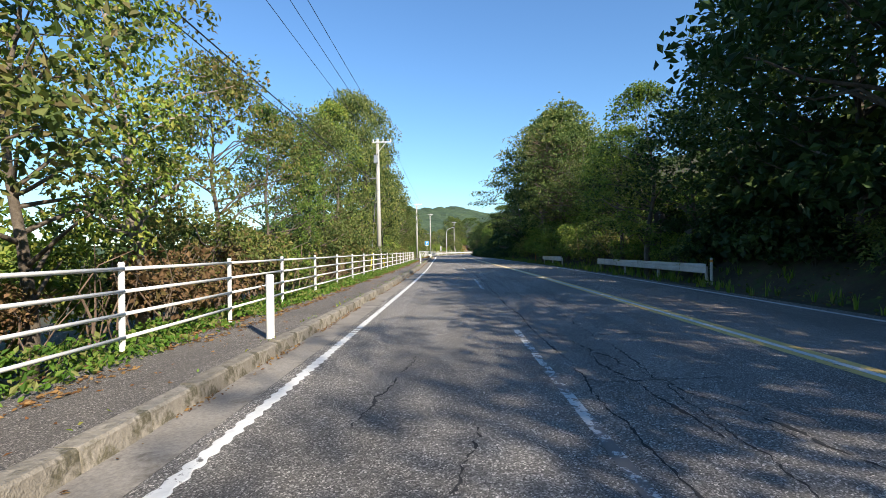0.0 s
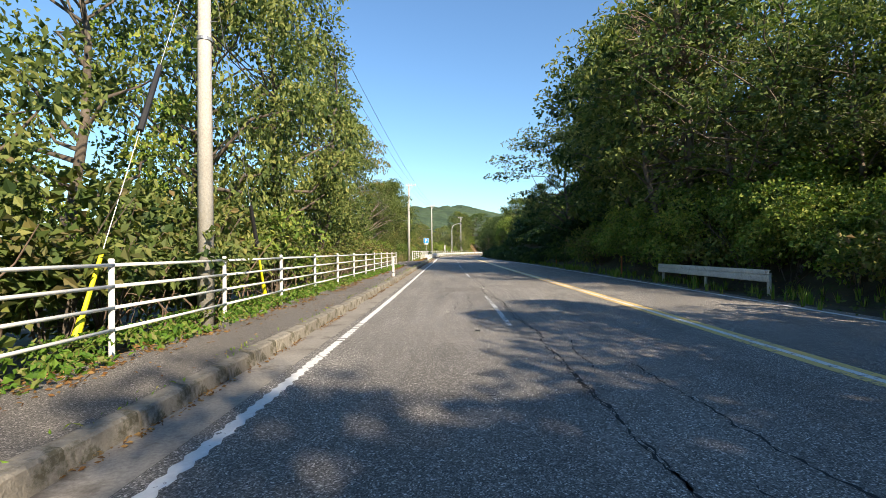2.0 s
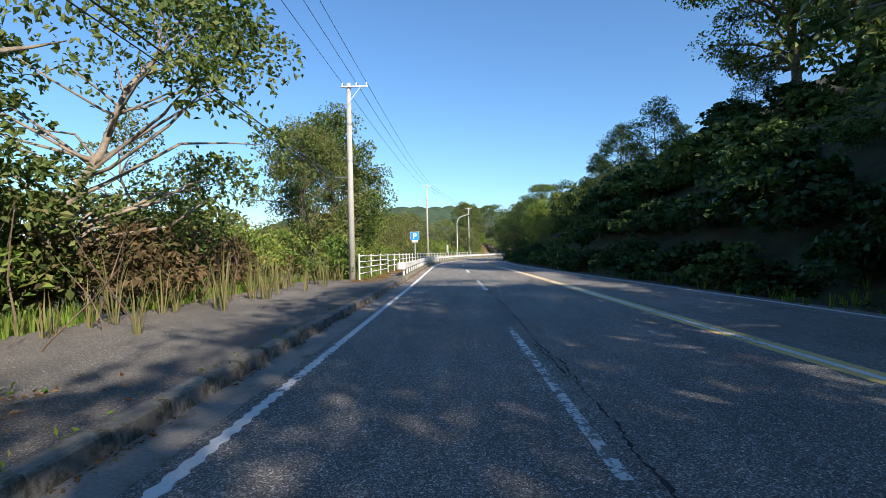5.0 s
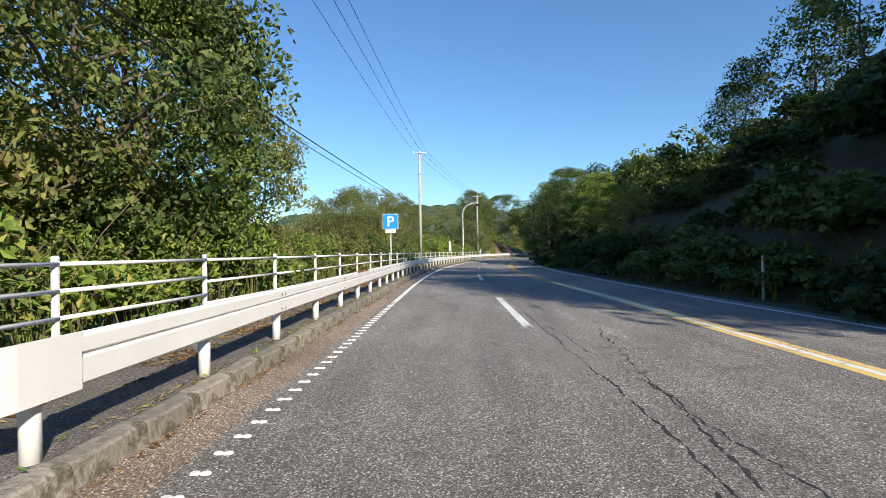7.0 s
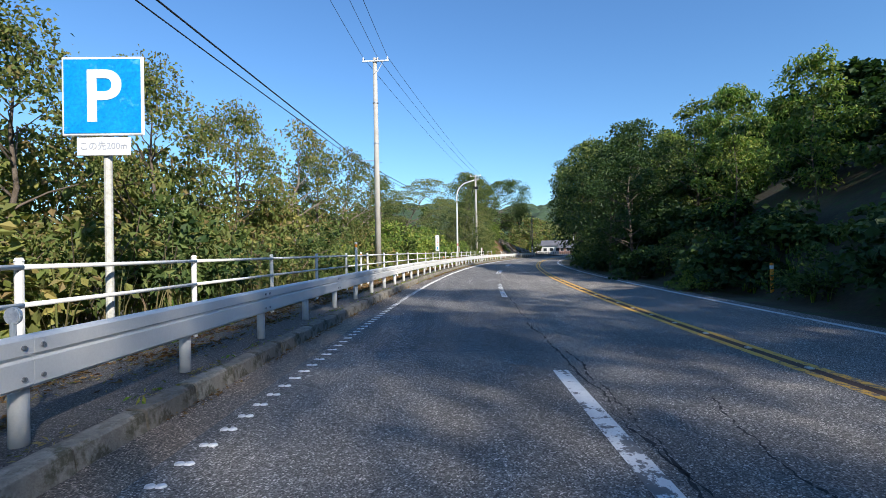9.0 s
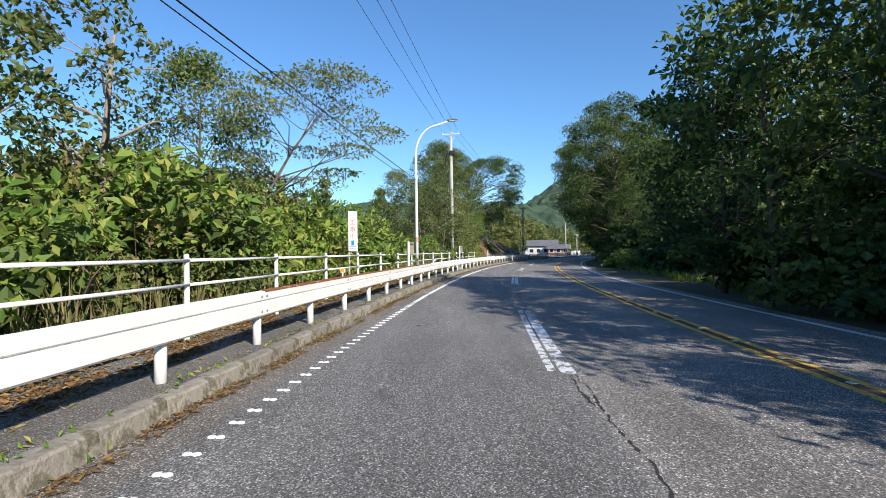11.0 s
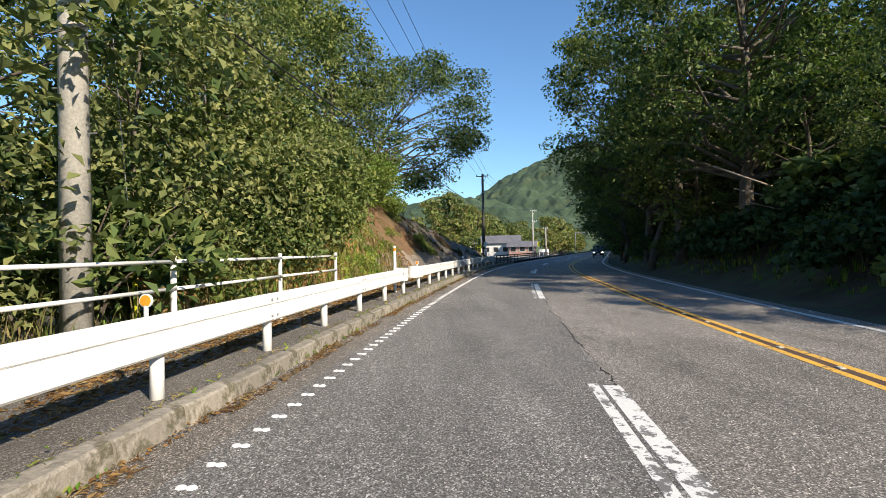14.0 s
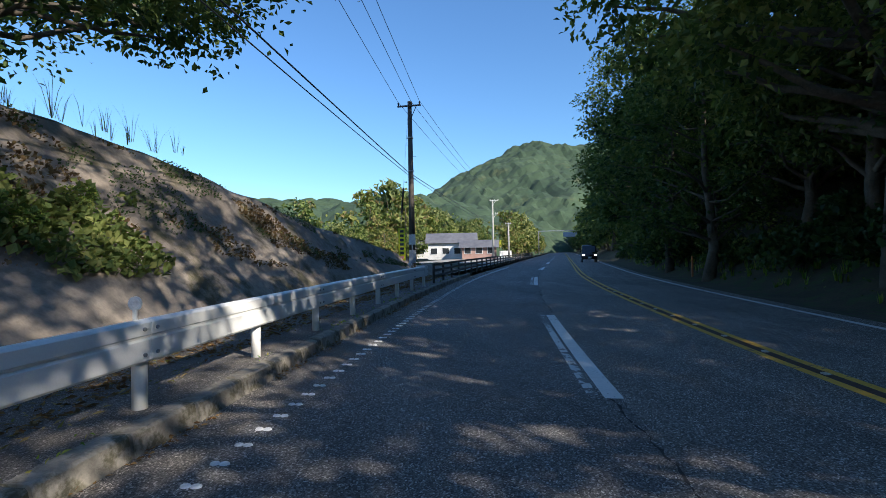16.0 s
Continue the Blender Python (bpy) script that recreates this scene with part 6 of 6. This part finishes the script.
for s in np.arange(158, 214, 9):
    place_tree(pick.choice(FAR[:2]), hill(s, 24 + pick.uniform(0, 6)), pick.uniform(7, 9), pick.uniform(0, 360), group="trees on the hillside")


# ---- hills ----
WOODS = surface("far_woods", (0.018, 0.040, 0.022), (0.050, 0.082, 0.040), 0.035, 0.22, 0.95, 0, 1.0, (0.085, 0.095, 0.04), 0.05, 0.6)


def hill_mesh(name, label, cx, cy, rx, ry, h, n=90, seed=0, turn=0.0):
    verts, faces = [], []
    c, s_ = math.cos(turn), math.sin(turn)
    for j in range(n + 1):
        for i in range(n + 1):
            u, v = i / n * 2 - 1, j / n * 2 - 1
            q = max(0.0, 1 - (u * u + v * v))
            z = h * (q ** 1.15)
            x, y = cx + c * u * rx - s_ * v * ry, cy + s_ * u * rx + c * v * ry
            z *= 1 + 0.28 * noise.noise((x * 0.008 + seed, y * 0.008, 0)) + 0.10 * noise.noise((x * 0.03, y * 0.03, seed))
            z += (noise.noise((x * 0.12, y * 0.12, seed)) * 2.4 + (0.8 - noise.voronoi((x * 0.13, y * 0.13, seed))[0][0]) * 4.5) * min(1, q * 4)
            verts.append((x, y, z - 3))
    for j in range(n):
        for i in range(n):
            a = j * (n + 1) + i
            faces.append((a, a + 1, a + n + 2, a + n + 1))
    ob = new(name, mesh_of(name, verts, faces, [WOODS]))
    return tagged(ob, label, kind="structure")


hill_mesh("backdrop_hill", "wooded green mountain beyond the road's end", 262, 565, 255, 190, 90, 170, 3.0)
hill_mesh("backdrop_ridge", "distant wooded ridge", -60, 1000, 520, 160, 92, 110, 7.0)
hill_mesh("backdrop_valley", "low wooded hills across the valley", -420, 260, 160, 520, 20, 80, 9.0)
hill_mesh("backdrop_rise", "low wooded rise beyond the houses", 60, 455, 120, 70, 30, 80, 5.0)


# ---- grasses, fallen leaves, stems ----
def stuff(name, label, verts, faces, mats):
    return tagged(new(name, mesh_of(name, verts, faces, mats)), label, name.replace("_", " "), kind="stuff")


def scatter(n, s0, s1, l0, l1, z, size, mat, name, label, seed, up=0.6, wide=0.62, clumped=0.0, lift=0.06):
    rs = np.random.RandomState(seed)
    s, l = rs.uniform(s0, s1, n), l0 + (l1 - l0) * rs.random(n)
    if clumped:
        keep = np.array([noise.noise((a * 1.1, b * 2.2, seed)) > rs.uniform(-0.5, 0.5) * (1 - clumped) - 0.05 for a, b in zip(s, l)])
        s, l = s[keep], l[keep]
    at = np.array([spot(a, (b(a) if callable(b) else b)) for a, b in zip(s, l)])
    zz = np.array([z(a, b) if callable(z) else z for a, b in zip(s, l)])
    at[:, 2] = zz + rs.random(len(s)) * lift
    ax = rs.normal(size=(len(s), 3)) * np.array((1, 1, 0.25)) + np.array((0, 0, up))
    v, f = leaf_cards(rs, at, ax, size, wide, 0.12)
    v[:, 2] = np.maximum(v[:, 2], np.repeat(zz, 4) + 0.004)
    return stuff(name, label, v, f.tolist(), [mat])


def tufts(n, blades, s0, s1, l0, l1, z, height, mat, name, label, seed, width=0.012, lean=0.35):
    rs = np.random.RandomState(seed)
    verts, faces = [], []
    for k in range(n):
        s, l = rs.uniform(s0, s1), rs.uniform(l0, l1)
        if noise.noise((s * 0.5, l * 0.8, seed)) < -0.15:
            continue
        p = np.array(spot(s, l, z(s, l) if callable(z) else z))
        hk = height * rs.uniform(0.5, 1.3)
        for b in range(blades):
            a = rs.uniform(0, math.tau)
            d = np.array((math.cos(a), math.sin(a), 0))
            w = np.array((-d[1], d[0], 0)) * width
            q = p + d * rs.uniform(0, 0.06)
            h = hk * rs.uniform(0.6, 1.1)
            t = q + d * lean * h * rs.uniform(0.3, 1.2)
            m = q + (t - q) * 0.4 + np.array((0, 0, h * 0.6))
            i = len(verts)
            verts += [q - w, q + w, m + w * 0.8, m - w * 0.8, t + np.array((0, 0, h))]
            faces += [(i, i + 1, i + 2, i + 3), (i + 3, i + 2, i + 4)]
    return stuff(name, label, verts, faces, [mat])


scatter(52000, -3, 57.5, -5.3, -3.66, 0.12, 0.095, GRASS, "verge_weeds", "bright green weeds under the white fence", 1, 0.8, 0.55, 0.5, 0.16)
scatter(12000, -3, 58, -4.15, -3.4, 0.167, 0.065, LITTER, "leaf_litter", "fallen brown leaves along the footway", 2, 0.1, 0.5, 0.7, 0.015)
scatter(900, -4, 58, -3.4, -2.7, 0.167, 0.05, LITTER, "scattered_leaves", "few fallen leaves on the footway", 3, 0.05, 0.5, 0.3, 0.01)
scatter(16000, -2, 185, -2.47, -2.3, 0.006, 0.045, LITTER, "gutter_leaves", "fallen leaves gathered in the gutter", 4, 0.1, 0.5, 0.8, 0.02)
scatter(16000, 72, 190, -4.7, -3.0, 0.167, 0.08, STRAW, "barrier_straw", "pale straw lying behind the barrier", 55, 0.08, 0.22, 0.4, 0.02)
scatter(15000, 116, 169, -2.45, -2.2, 0.004, 0.07, LITTER, "kerb_needles", "dry brown needles and leaves gathered under the kerb", 41, 0.08, 0.22, 0.75, 0.025)
scatter(30000, 108, 163, -4.7, -3.2, 0.169, 0.085, LITTER, "footway_litter", "brown leaf litter and needles covering the old footway", 42, 0.1, 0.32, 0.2, 0.02)
scatter(64000, 72, 190, -4.9, -3.2, 0.167, 0.075, LITTER, "barrier_litter", "straw-coloured litter behind the barrier", 5, 0.1, 0.4, 0.5, 0.02)
scatter(2400, 0, 190, -2.72, -2.52, 0.168, 0.06, GRASS, "kerb_weeds", "small weeds growing along the kerb", 6, 0.9, 0.4, 0.95, 0.05)
scatter(5000, 72, 170, -2.72, -2.58, 0.172, 0.07, STRAW, "kerb_straw", "straw and dry grass lying on the kerb", 56, 0.15, 0.2, 0.9, 0.02)
scatter(1200, 110, 170, -2.47, -2.36, 0.004, 0.06, GRASS, "gutter_weeds", "small weeds at the kerb's foot", 16, 0.9, 0.4, 0.95, 0.06)
tufts(900, 9, 58, 75, -8.6, -7.0, 0.05, 0.45, GRASS, "apron_grass", "uneven grass beside the asphalt apron", 7)
tufts(1500, 8, 74, 158, -5.6, -4.0, 0.0, 0.55, GRASS, "fence_grass", "grass growing through the fence", 8)
tufts(700, 8, 120, 158, -6.6, -4.2, 0.0, 1.0, STRAW, "dry_grass", "dry reed-like grass behind the fence", 9, 0.012)
tufts(260, 9, 60, 120, -7.2, -5.0, 0.0, 1.4, STRAW, "reeds", "tall dry reeds behind the fence", 10, 0.014)


def slope_cover(n, s0, s1, u0, u1, size, mat, name, label, seed, cut=0.0, lift=0.12):
    rs = np.random.RandomState(seed)
    at = []
    while len(at) < n:
        s, u = rs.uniform(s0, s1), rs.uniform(u0, u1)
        if noise.noise((s * 0.55, u * 3.2, seed)) + 0.35 * noise.noise((s * 2.1, u * 9, seed)) > cut:
            p = on_slope(s, u)
            at.append((p.x + 0.06, p.y, p.z + rs.uniform(0, lift)))
    at = np.array(at)
    v, f = leaf_cards(rs, at, rs.normal(size=(n, 3)) * 0.6 + np.array((0.5, 0, 0.5)), size, 0.75, 0.12)
    return stuff(name, label, v, f.tolist(), [mat])


def slope_blades(n, blades, s0, s1, u0, u1, height, mat, name, label, seed):
    rs = np.random.RandomState(seed)
    verts, faces = [], []
    for k in range(n):
        p = np.array(on_slope(rs.uniform(s0, s1), rs.uniform(u0, u1)))
        hk = height * rs.uniform(0.5, 1.3)
        for b in range(blades):
            d = unit(np.array((rs.normal() + 0.6, rs.normal(), 0)))
            w = np.array((-d[1], d[0], 0)) * 0.010
            h = hk * rs.uniform(0.6, 1.1)
            t = p + d * h * rs.uniform(0.3, 0.9) + np.array((0, 0, h * 0.75))
            m = p + d * h * 0.15 + np.array((0, 0, h * 0.6))
            i = len(verts)
            verts += [p - w, p + w, m + w * 0.8, m - w * 0.8, t]
            faces += [(i, i + 1, i + 2, i + 3), (i + 3, i + 2, i + 4)]
    return stuff(name, label, verts, faces, [mat])


slope_blades(620, 9, 154, 166.5, 0.05, 0.95, 0.6, STRAW, "slope_grass", "dry straw-coloured grass on the bank", 11)
slope_blades(420, 9, 154, 166.0, 0.05, 0.95, 0.5, GRASS, "slope_green_grass", "green grass among the straw on the bank", 31)
slope_cover(2200, 164, 173, 0.3, 1.0, 0.045, LITTER, "slope_fallen_leaves", "small brown leaves on the bare earth slope", 38, -0.05, 0.02)
slope_cover(5200, 155, 166, 0.0, 0.9, 0.11, FRESH, "slope_weeds", "green weeds on the bank", 32, 0.05)
slope_cover(3800, 156, 168, 0.0, 0.55, 0.07, LITTER, "slope_litter", "fallen leaves on the bank", 33, -0.1, 0.02)
slope_cover(1300, 171.5, 175.5, 0.25, 0.6, 0.13, GREEN, "slope_creeper", "broad green creeper leaves on the concrete slope", 34, 0.0, 0.2)
slope_cover(4200, 171, 190, 0.45, 1.0, 0.05, DEEP, "slope_moss_tufts", "tufts of dark moss and small plants on the slope", 35, 0.08, 0.03)
slope_cover(3200, 170.5, 184, 0.3, 0.95, 0.075, DRY, "slope_dry_leaves", "dry leaves caught on the slope", 36, 0.1, 0.02)
tufts(24, 6, 174, 179, -8.9, -8.2, 4.1, 0.7, STRAW, "crest_grass", "thin grass on the slope's crest", 12, 0.006, 0.5)
HZ = lambda s, l: max(0.0, right_bank(s * PACE, l - edge(s * PACE)) - 0.03)
tufts(2600, 8, -6, 212, 8.1, 10.0, HZ, 0.35, GRASS, "hill_verge_grass", "grass along the foot of the hill", 13, 0.014)
scatter(7000, -6, 212, 8.15, 10.2, HZ, 0.11, GREEN, "hill_verge_weeds", "low weeds along the foot of the hill", 14, 0.7, 0.6, 0.4, 0.2)
scatter(5000, -6, 160, 8.1, 11.0, HZ, 0.08, LITTER, "hill_litter", "fallen leaves along the foot of the hill", 15, 0.1, 0.5, 0.4, 0.02)


def stems(n, s0, s1, l0, l1, h, mat, name, label, seed, r=0.012):
    rs = np.random.RandomState(seed)
    bm = bmesh.new()
    for k in range(n):
        p = np.array(spot(rs.uniform(s0, s1), rs.uniform(l0, l1), -0.15))
        d = unit(np.array((rs.normal() * 0.35, rs.normal() * 0.35, 1.0)))
        H = h * rs.uniform(0.5, 1.4)
        pts = [p]
        for j in range(4):
            d = unit(d + rs.normal(size=3) * 0.25)
            pts.append(pts[-1] + d * H / 4)
        g = r * rs.uniform(0.4, 1.8)
        tube(pts, [g, g * 0.9, g * 0.75, g * 0.55, g * 0.3], 4, bm)
    me = bpy.data.meshes.new(name)
    bm.to_mesh(me)
    bm.free()
    me.materials.append(mat)
    return tagged(new(name, me), label, name.replace("_", " "), kind="stuff")


stems(420, -8, 57, -7.8, -4.8, 1.6, TWIG, "dry_stems", "tangle of dry brown stems behind the fence", 21, 0.014)
stems(240, 57, 128, -9.5, -5.6, 2.4, TWIG, "bare_stems", "bare brown stems among the bushes", 22)
stems(160, 20, 56, 9.6, 12.5, 2.4, TWIG, "hill_stems", "bare stems among the hillside weeds", 23)

# pale dead trunks leaning out of the wood above the bend
fallen = empty("fallen_tree", Matrix.Translation((25.86, 193.54, 1.9)), "pale dead tree of three bare stems leaning from the wood", "dead tree")
for a, b, r in (((21.10, 194.54, 4.12), (26.11, 193.35, 2.0), 0.045), ((21.54, 194.14, 3.3), (25.95, 193.51, 2.1), 0.03), ((21.87, 193.83, 2.8), (25.66, 193.91, 1.9), 0.028)):
    a, b = Vector(a), Vector(b)
    a, b = a - fallen.location, b - fallen.location
    part("trunk", tube([a, a.lerp(b, 0.35) + Vector((0, 0.06, 0.05)), a.lerp(b, 0.7), b], [r * 0.55, r * 0.8, r, r * 1.1], 7), PALE_BARK, fallen, smooth=True)

# yellow flowers behind the fence
FLOWER = leaf_mat("yellow_flowers", [(0.70, 0.48, 0.02), (0.78, 0.58, 0.04), (0.62, 0.42, 0.03)], 0.7, 0.2)
fr = np.random.RandomState(61)
fv, ff = [], []
for k in range(34):
    s, l, z = fr.uniform(128, 149), fr.uniform(-10.5, -6.0), fr.uniform(0.9, 1.7)
    c = np.array(spot(s, l, z))
    at = c + fr.normal(size=(26, 3)) * np.array((0.13, 0.13, 0.09))
    v, f = leaf_cards(fr, at, fr.normal(size=(26, 3)), 0.06, 0.7, 0.1)
    ff += (f + 4 * 26 * k).tolist()
    fv.append(v)
stuff("flower_heads", "clusters of yellow flowers above the weeds", np.concatenate(fv), ff, [FLOWER])

# ---- kerb stones ----
kerb_root = tagged(new("kerb"), "mossy weathered concrete kerb stones", kind="structure")
kb = bmesh.new()
prof = [(0.0, -0.05), (0.035, 0.0), (0.03, 0.0), (0.008, 0.15), (-0.012, 0.172), (-0.17, 0.174), (-0.18, 0.165), (-0.18, -0.05)]
rings = [[kb.verts.new((a, y, b)) for a, b in prof] for y in (-0.297, 0.297)]
for k in range(len(prof)):
    kb.faces.new((rings[0][k], rings[0][(k + 1) % len(prof)], rings[1][(k + 1) % len(prof)], rings[1][k]))
kb.faces.new(rings[0][::-1])
kb.faces.new(rings[1])
bmesh.ops.recalc_face_normals(kb, faces=kb.faces)
kerb_me = bpy.data.meshes.new("kerb_stone")
kb.to_mesh(kerb_me)
kb.free()
kerb_me.materials.append(KERB)
kr = random.Random(9)
for k in range(300):
    s = 1.2 + k * 0.71
    p = road(s, -2.44 + kr.uniform(-0.012, 0.012))
    ob = new("kerb_stone", kerb_me)
    ob.parent = kerb_root
    ob.matrix_local = Matrix.LocRotScale(Vector((p.x, p.y, kr.uniform(-0.012, 0.006))), Euler((radians(kr.uniform(-0.6, 0.6)), 0, radians(heading(s) + kr.uniform(-0.6, 0.6)))), (1, 1.16, 1))
strip("kerb_run", START, 0.9, -2.62, -2.43, 0.17, KERB, "weathered concrete kerb")
